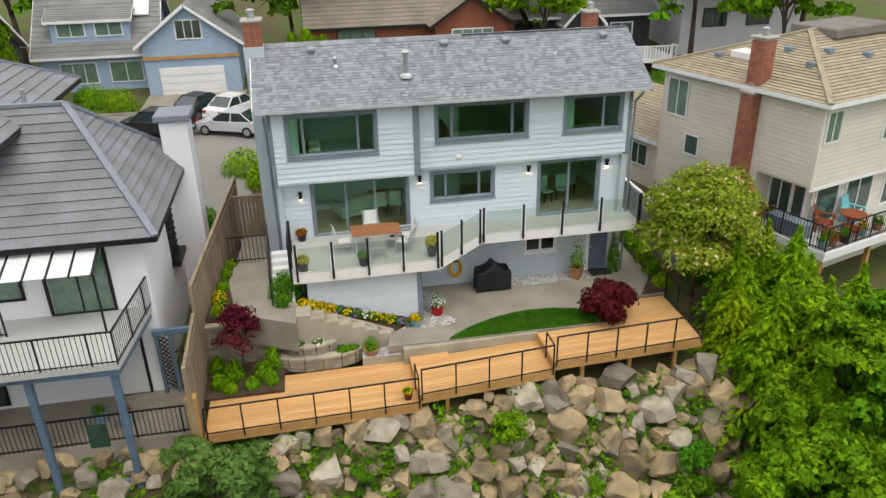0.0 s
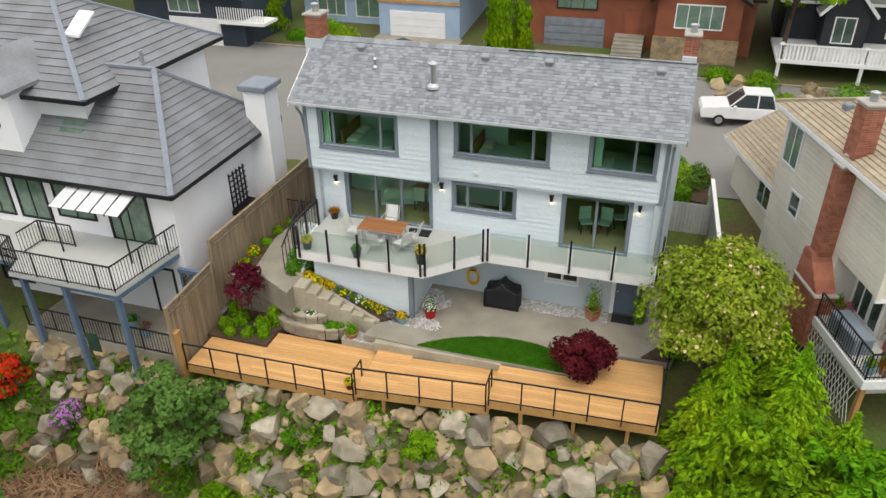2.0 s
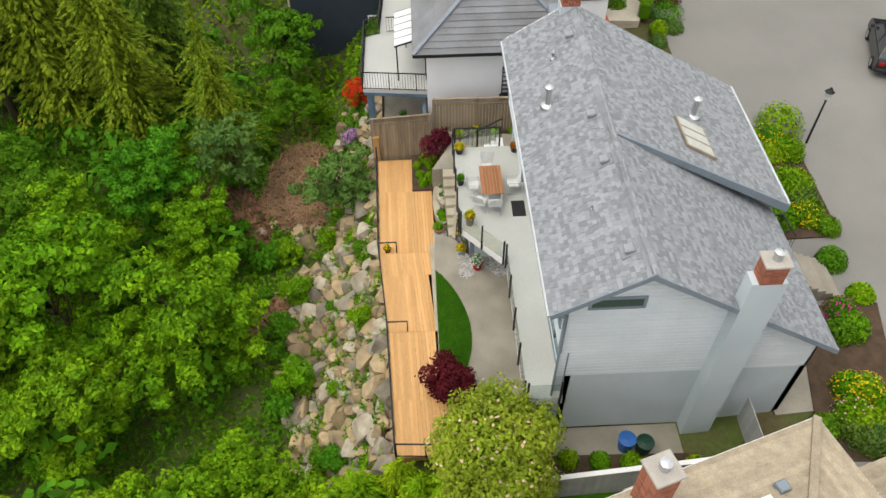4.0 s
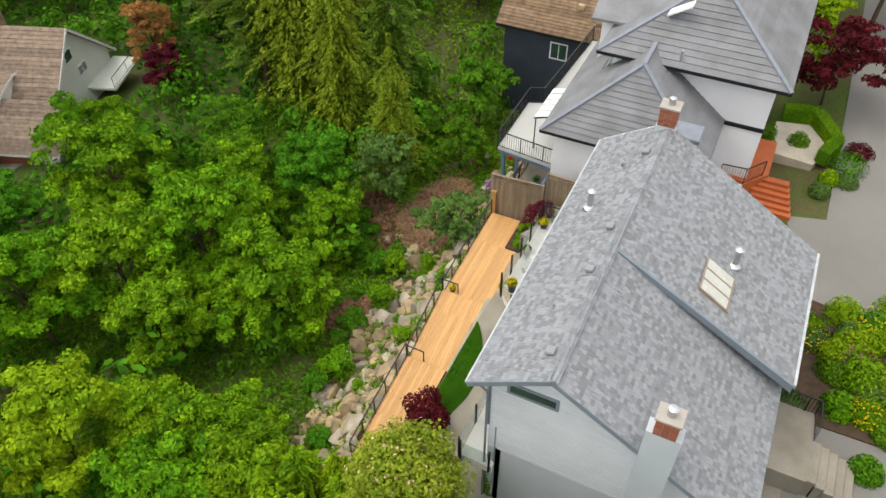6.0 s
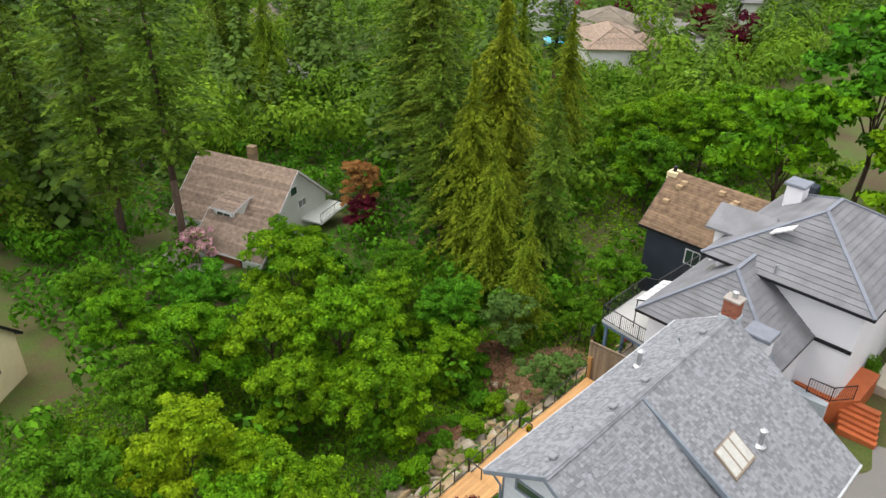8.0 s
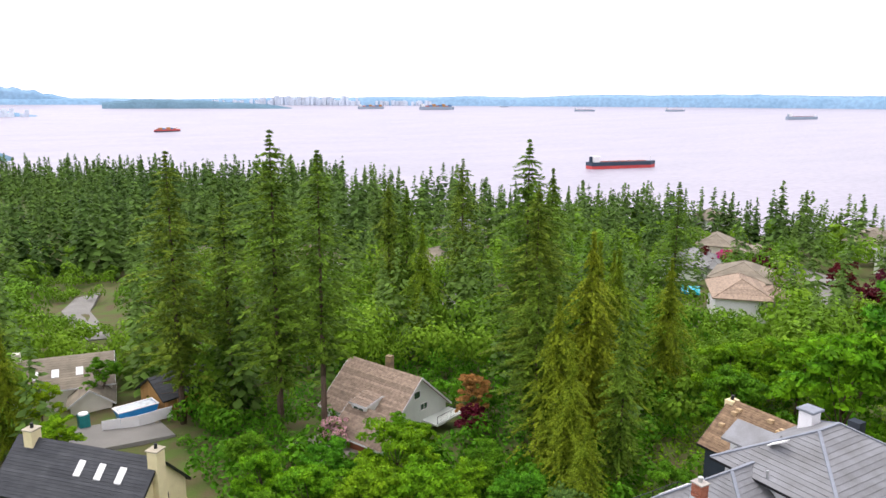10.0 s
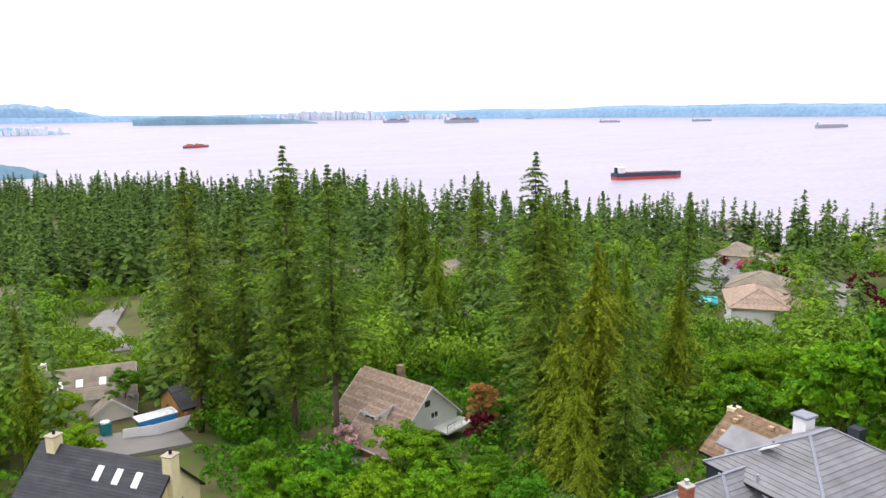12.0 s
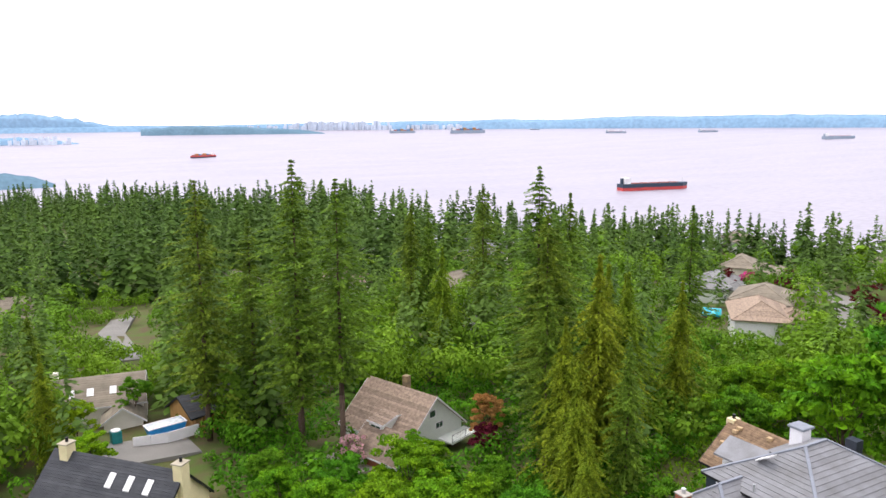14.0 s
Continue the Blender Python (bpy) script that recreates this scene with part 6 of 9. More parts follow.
def bars_rail(parent, pts, z, h=1.0, gap=0.13, material=None):
    """Metal railing: top and bottom rails and thin balusters between points."""
    mt = material or BLACK
    for a, b in zip(pts, pts[1:]):
        a, b = Vector((*a, z)), Vector((*b, z))
        L = (b - a).length
        part("top_rail", Geo().bar(a + Vector((0, 0, h)), b + Vector((0, 0, h)), 0.05, 0.04), mt, parent)
        part("bottom_rail", Geo().bar(a + Vector((0, 0, 0.08)), b + Vector((0, 0, 0.08)), 0.03), mt, parent)
        n = max(1, int(L / gap))
        for i in range(n + 1):
            p = a.lerp(b, i / n)
            w = 0.022 if i % 10 == 0 else 0.008
            part("baluster", Geo().box(p.x - w, p.y - w, z, p.x + w, p.y + w, z + h), mt, parent)


# ---- white house next door ----
nb = thing("house", "white stucco house with grey tiled hip roofs and dark trim", "house")
part("wall", Geo().box(-12.5, -4.0, -2.2, -3.5, 3.0, 4.88), STUCCO, nb)
hip(nb, -13.0, -4.6, -2.95, 3.4, 5.0, 8.1, 2.5, 2.75, ROOFTILE, yr=-0.7)
part("wall", Geo().box(-17.5, -2.6, -2, -7.6, 5.3, 7.5), STUCCO, nb)
hip(nb, -18.2, -3.3, -6.9, 5.9, 7.6, 10.2, 4.5, 4.6, ROOFTILE, yr=1.2)
ch = part("chimney", Geo().box(-3.5, 1.6, 0, -2.55, 2.7, 6.75), STUCCO, nb)
part("cap", Geo().bevel(-3.65, 1.45, 6.75, -2.4, 2.85, 7.0, 0.04), ROOFRIDGE, ch)
ch = part("chimney", Geo().box(-15.6, -2.2, 7, -14.6, -1.2, 9.7), STUCCO, nb)
part("cap", Geo().bevel(-15.75, -2.35, 9.7, -14.45, -1.05, 9.9, 0.04), ROOFRIDGE, ch)
dm = part("dormer_wall", Geo().box(-12.2, -3.9, 5.5, -9.7, -2.0, 8.2), STUCCO, nb)
wall_window(dm, "f", 3.9, -10.95, 6.6, 0.95, 1.1, 1, BLACK, GREENGLASS)
part("dormer_roof", Geo().slab([(-12.6, -4.4, 8.0), (-10.95, -4.4, 9.0), (-10.95, -1, 9.1), (-12.6, -1, 8.1)], 0.14).slab([(-10.95, -4.4, 9.0), (-9.3, -4.4, 8.0), (-9.3, -1, 8.1), (-10.95, -1, 9.1)], 0.14), ROOFTILE, nb)
for x, w in ((-5.5, 1.7),):
    wall_window(nb, "f", 4.0, x, 2.56, w, 2.05, 2, BLACK, GREENGLASS, "french_door", 0.1)
for x, w, z, h in ((-7.9, 1.6, 3.2, 1.3), (-9.9, 1.3, 2.9, 1.7), (-11.6, 1.2, 2.9, 1.7)):
    wall_window(nb, "f", 4.0, x, z, w, h, 2, BLACK, GREENGLASS)
sd = wall_window(nb, "f", 4.0, -4.6, -0.6, 0.9, 2.0, 1, BLACK, WHITE, "door")
part("door_pane", Geo().box(-4.85, -4.04, 0.5, -4.35, -4.02, 1.25), DARKGLASS, sd)
for x, w in ((-9.0, 1.2), (-12.0, 1.4)):
    wall_window(nb, "f", 4.0, x, -0.4, w, 1.6, 2, BLACK)
for z0_, z1_ in ((6.0, 7.0),):
    wall_window(nb, "f", 2.6, -14.5, 5.2, 1.8, 1.6, 2, BLACK, GREENGLASS)
part("timber_band", Geo().box(-17.6, -2.68, 4.8, -7.6, -2.6, 5.0).box(-7.6, -2.6, 4.8, -7.52, 5.3, 5.0), BLACK, nb)
tr_ = part("trellis", Geo().box(-3.5, -0.4, 2.3, -3.44, -0.36, 3.9), BLACK, nb)
for i in range(4):
    part("upright", Geo().box(-3.5, -0.09 + i * 0.26, 2.3, -3.44, -0.05 + i * 0.26, 3.9), BLACK, tr_)
for i in range(7):
    part("crossbar", Geo().box(-3.45, -0.4, 2.35 + i * 0.24, -3.41, 0.78, 2.39 + i * 0.24), BLACK, tr_)
part("planter_box", Geo().box(-3.5, -0.5, 2.1, -3.2, 0.9, 2.3), BLACK, nb)
part("skylight", Geo().slab([(-8.6, -3.2, 6.15), (-7.6, -3.2, 6.15), (-7.6, -2.2, 6.98), (-8.6, -2.2, 6.98)], 0.1), GREENGLASS, nb)
part("skylight", Geo().slab([(-9.6, -0.6, 9.05), (-8.9, -0.6, 9.05), (-8.9, 0.5, 9.72), (-9.6, 0.5, 9.72)], -0.1), WHITE, nb)
part("vent_pipe", Geo().tube((-7.3, 0.7, 7.2), (-7.3, 0.7, 8.35), 0.08), METAL, nb)
# its balcony
NBAL = [(-16.8, -4.0), (-16.8, -6.0), (-8.8, -6.4), (-8.5, -7.15), (-3.95, -7.15), (-3.6, -4.0)]
nbal = thing("balcony", "long balcony with pale deck, blue-grey steel posts and black rails", "balcony")
part("floor", Geo().prism(NBAL, 2.32, 2.5), VINYL, nbal)
part("edge_beam", Geo().prism([(-16.75, -4.0), (-16.75, -5.95), (-8.75, -6.35), (-8.45, -6.9), (-4.0, -7.1), (-3.65, -4.0)], 2.1, 2.32), BLUEGREY, nbal)
bars_rail(nbal, NBAL[:], 2.5)
for x, y in ((-4.2, -6.9), (-6.4, -6.9), (-8.6, -6.6), (-11, -6.1), (-13.6, -6.0), (-16.4, -5.8)):
    part("post", Geo().box(x - 0.09, y - 0.09, ground_z(x, y) - 0.4, x + 0.09, y + 0.09, 2.1), BLUEGREY, nbal)
part("tie_beam", Geo().bar((-4.2, -6.9, -1.7), (-16.4, -5.8, -1.9), 0.1), BLUEGREY, nbal)
bars_rail(nbal, [(-7.4, -5.0), (-8.9, -5.0), (-8.9, -6.0)], 2.5, 0.9)
cn = thing("canopy", "white framed glass canopy over the balcony door", "canopy")
for i in range(6):
    x = -7.6 + i * 0.6
    part("rafter", Geo().bar((x, -4.05, 4.85), (x, -5.5, 4.4), 0.05, 0.06), BLACK, cn)
    if i < 5:
        part("panel", Geo().slab([(x + .04, -5.5, 4.45), (x + .56, -5.5, 4.45), (x + .56, -4.07, 4.89), (x + .04, -4.07, 4.89)], 0.02), surf("milky_canopy_panel", (0.70, 0.70, 0.70), (0.62, 0.62, 0.62), 1.5, 20, 0.3, bump=0.02), cn)
for x in (-7.6, -4.6):
    part("post", Geo().tube((x, -5.4, 2.5), (x, -5.4, 4.42), 0.035), BLACK, cn)
sgate = thing("garden_gate", "black metal side gate with lattice panel under a blue-grey beam", "gate")
part("beam", Geo().box(-3.7, -4.25, 1.55, -2.45, -4.1, 1.72), BLUEGREY, sgate)
for x in (-3.62, -3.2, -2.52):
    part("post", Geo().box(x - 0.05, -4.22, -0.62, x + 0.05, -4.12, 1.55), BLUEGREY, sgate)
lat = Geo()
for i in range(12):
    z = -0.5 + i * 0.16
    lat.bar((-3.57, -4.17, z), (-3.25, -4.17, z + 0.3), 0.012, 0.03).bar((-3.25, -4.18, z), (-3.57, -4.18, z + 0.3), 0.012, 0.03)
part("lattice_panel", lat, BLACK, sgate)
for i in range(6):
    part("bar", Geo().box(-3.1 + i * 0.1, -4.18, -0.55, -3.08 + i * 0.1, -4.16, 1.0 + 0.12 * math.sin(i * 0.63)), BLACK, sgate)
for z in (-0.45, 0.85):
    part("rail", Geo().box(-3.15, -4.185, z, -2.57, -4.155, z + 0.04), BLACK, sgate)
single("pavement", Geo().prism([(-9.5, -6.4), (-2.6, -6.4), (-2.6, 4), (-3.4, 4), (-3.4, -4), (-9.5, -4)], -2.0, -0.62), CONCRETE, "concrete terrace below the neighbouring balcony", "terrace", kind="structure")
lowrail = thing("railing", "low black metal railing at the terrace edge", "railing")
bars_rail(lowrail, [(-9.4, -6.35), (-2.7, -6.35)], -0.62, 0.95)
for x, y, z, l, c in ((-4.6, -5.6, -0.62, "pink pot on the terrace", F_MAG), (-5.4, -5.3, -0.62, "grey planter on the terrace", None)):
    pot(l, x, y, z, 0.22, 0.4, BLUEPOT, G_MID, 0.3, c, n=120)

# front garden of the white house
ORANGE = surf("terracotta_tile", (0.48, 0.13, 0.045), (0.38, 0.10, 0.035), 1.5, 20, 0.6, bump=0.05, rand=0.1)
terr = thing("front_terrace", "orange terracotta tiled porch terrace with steps", "terrace")
part("slab", Geo().prism([(-11.5, 3.2), (-7.4, 3.2), (-7.0, 5.2), (-8.4, 6.3), (-11.5, 6.3)], 0.3, 1.9), ORANGE, terr)
for i in range(6):
    part("step", Geo().bevel(-8.5 + 0.28 * i, 5.4 + 0.12 * i, 0.4, -8.1 + 0.28 * i, 7.4 + 0.1 * i, 1.75 - 0.17 * i, 0.01), ORANGE, terr)
bars_rail(terr, [(-7.0, 4.0), (-7.1, 5.2), (-8.2, 6.0)], 1.9, 0.95)
part("porch_wall", Geo().prism([(-7.3, 3.0), (-6.4, 3.0), (-6.6, 5.2), (-7.0, 5.2)], 0.3, 1.9), STUCCO_GREY, terr)
part("porch_post", Geo().box(-8.3, 5.0, 1.9, -8.1, 5.2, 5.0), BLACK, terr)


def hedge(label, pts, w, h, z, seed):
    rg = np.random.default_rng(seed)
    t = thing("hedge", label, "hedge", "clipped hedges")
    g = Geo()
    C, N = [], []
    for a, b in zip(pts, pts[1:]):
        a, b = Vector((*a, z)), Vector((*b, z))
        d = (b - a).normalized()
        s = Vector((-d.y, d.x, 0))
        g.bar(a + Vector((0, 0, h / 2)), b + Vector((0, 0, h / 2)), w * 0.86, h * 0.92)
        k = int((b - a).length * 900)
        u, v, f = rg.uniform(0, 1, k), rg.uniform(-1, 1, k), rg.integers(0, 3, k)
        for i in range(k):
            p = a.lerp(b, u[i])
            if f[i] == 0:
                q, n_ = p + s * v[i] * w / 2 + Vector((0, 0, h)), (0, 0, 1)
            else:
                sg = 1 if f[i] == 1 else -1
                q, n_ = p + s * sg * w / 2 + Vector((0, 0, h * (v[i] + 1) / 2)), (s.x * sg, s.y * sg, 0.2)
            C.append(q)
            N.append(n_)
    part("core", g, G_MID, t)
    C, N = np.array(C), np.array(N, dtype=float)
    k = len(C)
    N = N + 0.6 * unit(rg, k)
    part("leaves", leaf_mesh("leaves", C, np.cross(N, unit(rg, k)), N, np.full(k, 0.1), np.full(k, 0.06), G_DECID), G_DECID, t)


hedge("clipped bright green box hedge round the front garden", [(-11.7, 8.7), (-13.4, 9.3), (-15.8, 8.0), (-15.4, 6.2)], 0.7, 0.9, 1.0, 5)
single("pavement", Geo().prism([(-14.8, 6.0), (-11.6, 6.0), (-11.4, 8.4), (-13.4, 9.0), (-15.2, 7.8)], 0.3, 1.12), surf("pale_flagstone", (0.55, 0.50, 0.40), (0.45, 0.40, 0.32), 1.2, 15, 0.8, bump=0.1), "pale flagstone garden terrace", "terrace", kind="structure")
for x, y, r, h, mt in ((-13.2, 7.4, .7, .9, G_MID), (-10.6, 9.3, .6, .7, G_YELLOW), (-9.4, 9.0, .6, .6, G_BLUE), (-12.2, 10.1, 1.2, .9, G_MID), (-10.8, 10.2, .7, .5, G_BLUE), (-13.8, 10.6, .9, .6, G_RED), (-12.0, 5.8, .5, 1.9, G_MID), (-12.6, 5.2, .6, 1.4, G_DECID)):
    tuft("rounded garden shrub in the front garden", x, y, 0.9, r, h, 900, mt, name="shrub", cat="shrub", size=0.14)
broadleaf("broad dark red Japanese maple by the street", 5.2, 3.0, 51, 6500, 0.24, G_RED, Matrix.Translation((-18.4, 8.2, 0.9)), base=0.1)
broadleaf("yellow-green rhododendron tree behind the maple", 5.0, 2.0, 52, 4500, 0.24, G_YELLOW, Matrix.Translation((-22.0, 7.0, 0.9)), base=0.1)

# ---- dark blue house with a shake roof ----
SHAKE = surf("cedar_shake", (0.25, 0.17, 0.105), (0.135, 0.09, 0.058), 2.5, 14, 0.9, bump=0.3, rand=0.2)
NAVYW = surf("navy_siding", (0.035, 0.045, 0.06), (0.045, 0.055, 0.075), 0.8, 20, 0.6, bump=0.1)
dh = thing("house", "dark navy house with a patched brown cedar shake roof", "house")
gable_block(dh, -25.2, -12.6, -18.2, -2.0, -7.0, 2.0, 4.9, NAVYW, SHAKE, "y", 0.5, 22, trim=BLACK)
ch = part("chimney", Geo().box(-22.2, -13.3, -3, -21.2, -12.5, 5.0), CREAM, dh)
part("flue", Geo().tube((-21.7, -12.9, 5.0), (-21.7, -12.9, 5.4), 0.15), BLACK, ch)
part("chimney", Geo().box(-26, -4.5, 2, -25.1, -3.5, 5.6), NAVYW, dh)
for y, z in ((-8.6, -0.2), (-6.0, -0.2), (-7.0, -3.2)):
    wall_window(dh, "r", -18.2, y, z, 1.1, 1.1, 2, WHITE)
rnd = random.Random(17)
for i in range(16):
    y, t_ = rnd.uniform(-12.4, -3), rnd.uniform(0.15, 0.9)
    x = -18.0 - 3.5 * t_
    part("roof_patch", Geo().bevel(x - .18, y - .22, 1.98 + 2.9 * t_, x + .18, y + .22, 2.3 + 2.9 * t_, 0.03), surf("fresh_plywood", (0.50, 0.36, 0.21), None, 3, 20, 0.8, bump=0.05), dh)

# ---- beige house on the other side ----
BEIGE = surf("beige_siding", (0.72, 0.675, 0.58), (0.65, 0.605, 0.52), 0.8, 30, 0.6, bump=0.05, rand=0.04)
BEIGEROOF = surf("tan_shingle", (0.38, 0.315, 0.225), (0.28, 0.235, 0.17), 3.5, 22, 0.9, bump=0.4, rand=0.14)
M_R = pose(19.65, -2.65, 0, rz=18)
rh = thing("house", "beige siding house with tan shingle roof and brick chimney", "house", m=M_R)
wl_ = part("upper_wall", Geo().box(0.45, 0.45, 3.55, 12, 8.4, 6.72), BEIGE, rh)
wl2 = part("lower_wall", Geo().prism([(0.45, 2.9), (1.3, 2.9), (1.3, 0.9), (12, 0.9), (12, 8.4), (0.45, 8.4)], -3, 3.55), BEIGE, rh)
for i in range(40):
    z = -0.6 + i * 0.182
    up_ = z > 3.5
    part("clapboard", Geo().box(0.425, 0.43 if up_ else 2.9, z, 0.45, 8.4, z + 0.17), BEIGE, wl_ if up_ else wl2)
    part("clapboard", Geo().box(0.43 if up_ else 1.3, 0.425 if up_ else 0.875, z, 12, 0.45 if up_ else 0.9, z + 0.17), BEIGE, wl_ if up_ else wl2)
part("corner_trim", Geo().box(0.4, 0.4, 3.5, 0.54, 0.54, 6.72), BEIGE, rh)
part("soffit_trim", Geo().box(0.4, 0.4, 3.4, 12, 0.5, 3.54), WHITE, rh)
part("soffit", Geo().box(0.5, 0.5, 3.48, 12, 2.9, 3.545), BEIGE, rh)
hip(rh, 0, 0, 12.5, 8.8, 6.85, 8.45, 4.2, 4.2, BEIGEROOF, courses=24, ridge_mat=WHITE)
brick_stack(rh, -0.3, 2.3, 0.42, 3.95, 0.3, 2.3, "chimney_base", False)
g = Geo()
for v0, v1, z0_ in ((2.3, 3.95, 2.3), (2.5, 3.92, 2.53), (2.7, 3.9, 2.76), (2.9, 3.87, 2.99), (3.1, 3.84, 3.22)):
    g.hexa([(-0.28, v0, z0_), (0.42, v0, z0_), (0.42, v1, z0_), (-0.28, v1, z0_), (-0.24, v0 + 0.2, z0_ + 0.23), (0.42, v0 + 0.2, z0_ + 0.23), (0.42, v1 - 0.03, z0_ + 0.23), (-0.24, v1 - 0.03, z0_ + 0.23)])
part("chimney_shoulder", g, BRICK_I, rh, "sloping red brick chimney shoulder")
brick_stack(rh, -0.08, 3.2, 0.42, 3.8, 3.4, 6.6, "chimney_breast", False)
brick_stack(rh, 0.1, 3.15, 0.72, 3.8, 6.75, 8.65, "chimney", False)
wall_window(rh, "l", -0.42, -7.5, 4.85, 1.1, 1.5, 2, WHITE, GREENGLASS)
wall_window(rh, "l", -0.42, -6.4, 3.3, 0.7, 0.8, 1, WHITE)
for v, w, n_ in ((2.25, 0.95, 2), (1.4, 0.5, 1)):
    wall_window(rh, "l", -1.28, -v, 1.7, w, 1.7, n_, WHITE, name="sliding_door")
for u, w, n_ in ((2.2, 1.3, 1), (4.2, 1.6, 2), (7.0, 2.2, 2)):
    wall_window(rh, "f", -0.87, u, 1.7, w, 1.7, n_, WHITE)
wall_window(rh, "f", -0.42, 1.05, 5.3, 0.75, 1.1, 2, WHITE, GREENGLASS)
wall_window(rh, "f", -0.42, 5.0, 4.9, 1.6, 1.3, 2, WHITE, GREENGLASS)
FLATROOF = surf("grey_flat_roof_felt", (0.20, 0.185, 0.17), (0.15, 0.14, 0.13), 1.2, 25, 0.9, bump=0.2)
part("skylight", Geo().bevel(1.5, 4.9, 7.45, 2.4, 5.9, 7.75, 0.03), WHITE, rh, "white framed pale skylight dome")
part("flat_roof_well", Geo().bevel(4.6, 3.4, 8.2, 8.2, 5.6, 8.6, 0.05), FLATROOF, rh)
for u, v in ((1.4, 6.4), (2.6, 4.0), (1.9, 2.4), (3.4, 2.8), (5.0, 2.2), (6.5, 2.0)):
    z = 6.85 + 1.6 * min(1.0, u / 4.2, v / 4.4)
    part("roof_vent", Geo().bevel(u - .14, v - .14, z - 0.05, u + .14, v + .14, z + 0.22, 0.03), TRIM, rh)
gable_block(rh, 1.2, 8.6, 6.4, 14.0, -0.5, 3.3, 4.7, BEIGE, BEIGEROOF, "y", 0.5, 18)
wall_window(rh, "l", -1.18, -10.4, 1.6, 1.2, 1.0, 2, WHITE)
BALZ = 1.62
rb_ = thing("balcony", "grey balcony with black metal railing and white edge", "balcony", m=M_R)
part("floor", Geo().prism([(-0.1, -1.0), (10, -1.0), (10, 0.87), (1.27, 0.87), (1.27, 2.87), (0.45, 2.87), (0.45, 2.28), (-0.1, 2.28)], BALZ - 0.18, BALZ), VINYL, rb_)
part("fascia", Geo().box(-0.16, -1.06, BALZ - 0.36, 10, -1.0, BALZ - 0.04).box(-0.16, -1.0, BALZ - 0.36, -0.1, 2.4, BALZ - 0.04), WHITE, rb_)
bars_rail(rb_, [(-0.1, 2.25), (-0.1, -1.0), (10, -1.0)], BALZ, 0.95)
for u in (0.1, 3, 6, 9):
    part("post", Geo().box(u - .08, -0.85, -6, u + .08, -0.69, BALZ - 0.18), WOOD, rb_)
lat = Geo()
for i in range(16):
    lat.bar((-0.12, -0.9 + i * 0.2, -0.4), (-0.12, -0.9 + i * 0.2 + 0.6, 1.24), 0.012, 0.03).bar((-0.14, -0.9 + i * 0.2 + 0.6, -0.4), (-0.14, -0.9 + i * 0.2, 1.24), 0.012, 0.03)
part("lattice_skirt", lat, WHITE, rb_)
ADIR = surf("red_cedar_stain", (0.28, 0.075, 0.03), None, 2, 20, 0.5, bump=0.05)


def garden_chair(x, y, rz, material, label):
    t = thing("garden_chair", label, "chair", "balcony chairs", m=M_R @ pose(x, y, BALZ, rz=rz))
    for i in range(5):
        part("back_slat", Geo().hexa([(-.28 + i * .12, .2, .3), (-.18 + i * .12, .2, .3), (-.18 + i * .12, .23, .3), (-.28 + i * .12, .23, .3), (-.28 + i * .12, .42, 1.0), (-.18 + i * .12, .42, 1.0), (-.18 + i * .12, .45, 1.0), (-.28 + i * .12, .45, 1.0)]), material, t)
    part("seat", Geo().hexa([(-.3, -.3, .38), (.3, -.3, .38), (.3, .25, .28), (-.3, .25, .28), (-.3, -.3, .42), (.3, -.3, .42), (.3, .25, .32), (-.3, .25, .32)]), material, t)
    for s in (-.34, .34):
        part("arm", Geo().box(s - .06, -.35, .58, s + .06, .35, .61), material, t)
        part("leg", Geo().box(s - .03, -.32, 0, s + .03, -.24, .58), material, t)
        part("leg", Geo().box(s - .03, .2, 0, s + .03, .28, .58), material, t)


garden_chair(1.6, 0.35, 30, ADIR, "red-brown slatted wooden garden chair on the balcony")
garden_chair(2.0, -0.6, 200, ADIR, "red-brown slatted wooden garden chair on the balcony")
garden_chair(3.3, 0.35, 10, surf("turquoise_paint", (0.20, 0.52, 0.55), None, 2, 20, 0.5, bump=0.02), "turquoise slatted garden chair on the balcony")
tb = thing("side_table", "round brown wooden table on the balcony", "table", m=M_R @ pose(2.5, -0.2, BALZ))
part("top", Geo().lathe([(0.5, 0.68), (0.5, 0.72)], 16), ADIR, tb)
part("leg", Geo().tube((0, 0, 0), (0, 0, 0.68), 0.06), ADIR, tb)
sb = thing("storage_box", "dark grey plastic storage box on the balcony", "box", m=M_R @ pose(0.3, 0.9, BALZ))
part("body", Geo().bevel(-.3, -.8, 0, .3, .8, .55, .03), TRIM, sb)
part("lid", Geo().bevel(-.33, -.83, .55, .33, .83, .63, .02), TRIM, sb)
for i, (u, v) in enumerate([(0.7, 2.6), (0.75, 2.1), (0.15, -0.7), (0.6, -0.75), (1.3, -0.75), (2.4, -0.7), (3.4, -0.7), (0.9, -0.3)]):
    p = M_R @ Vector((u, v, BALZ))
    pot("potted balcony plant with bright flowers" if i % 2 else "potted leafy balcony plant", p.x, p.y, p.z, 0.2, 0.32, (TERRA, CLAY, BLUEPOT)[i % 3], G_DECID, 0.4, (F_RED, F_MAG, F_YEL)[i % 3] if i % 2 else None, n=150)
tub = single("paddling_pool", Geo().lathe([(0.55, 0), (0.6, 0.25), (0.52, 0.25), (0.5, 0.06)], 18), surf("blue_pool_plastic", (0.02, 0.25, 0.55), None, 2, 20, 0.4, bump=0.02), "bright blue round plastic tub on the side path", "tub", m=Matrix.Translation((17.4, 3.2, 0.15)))
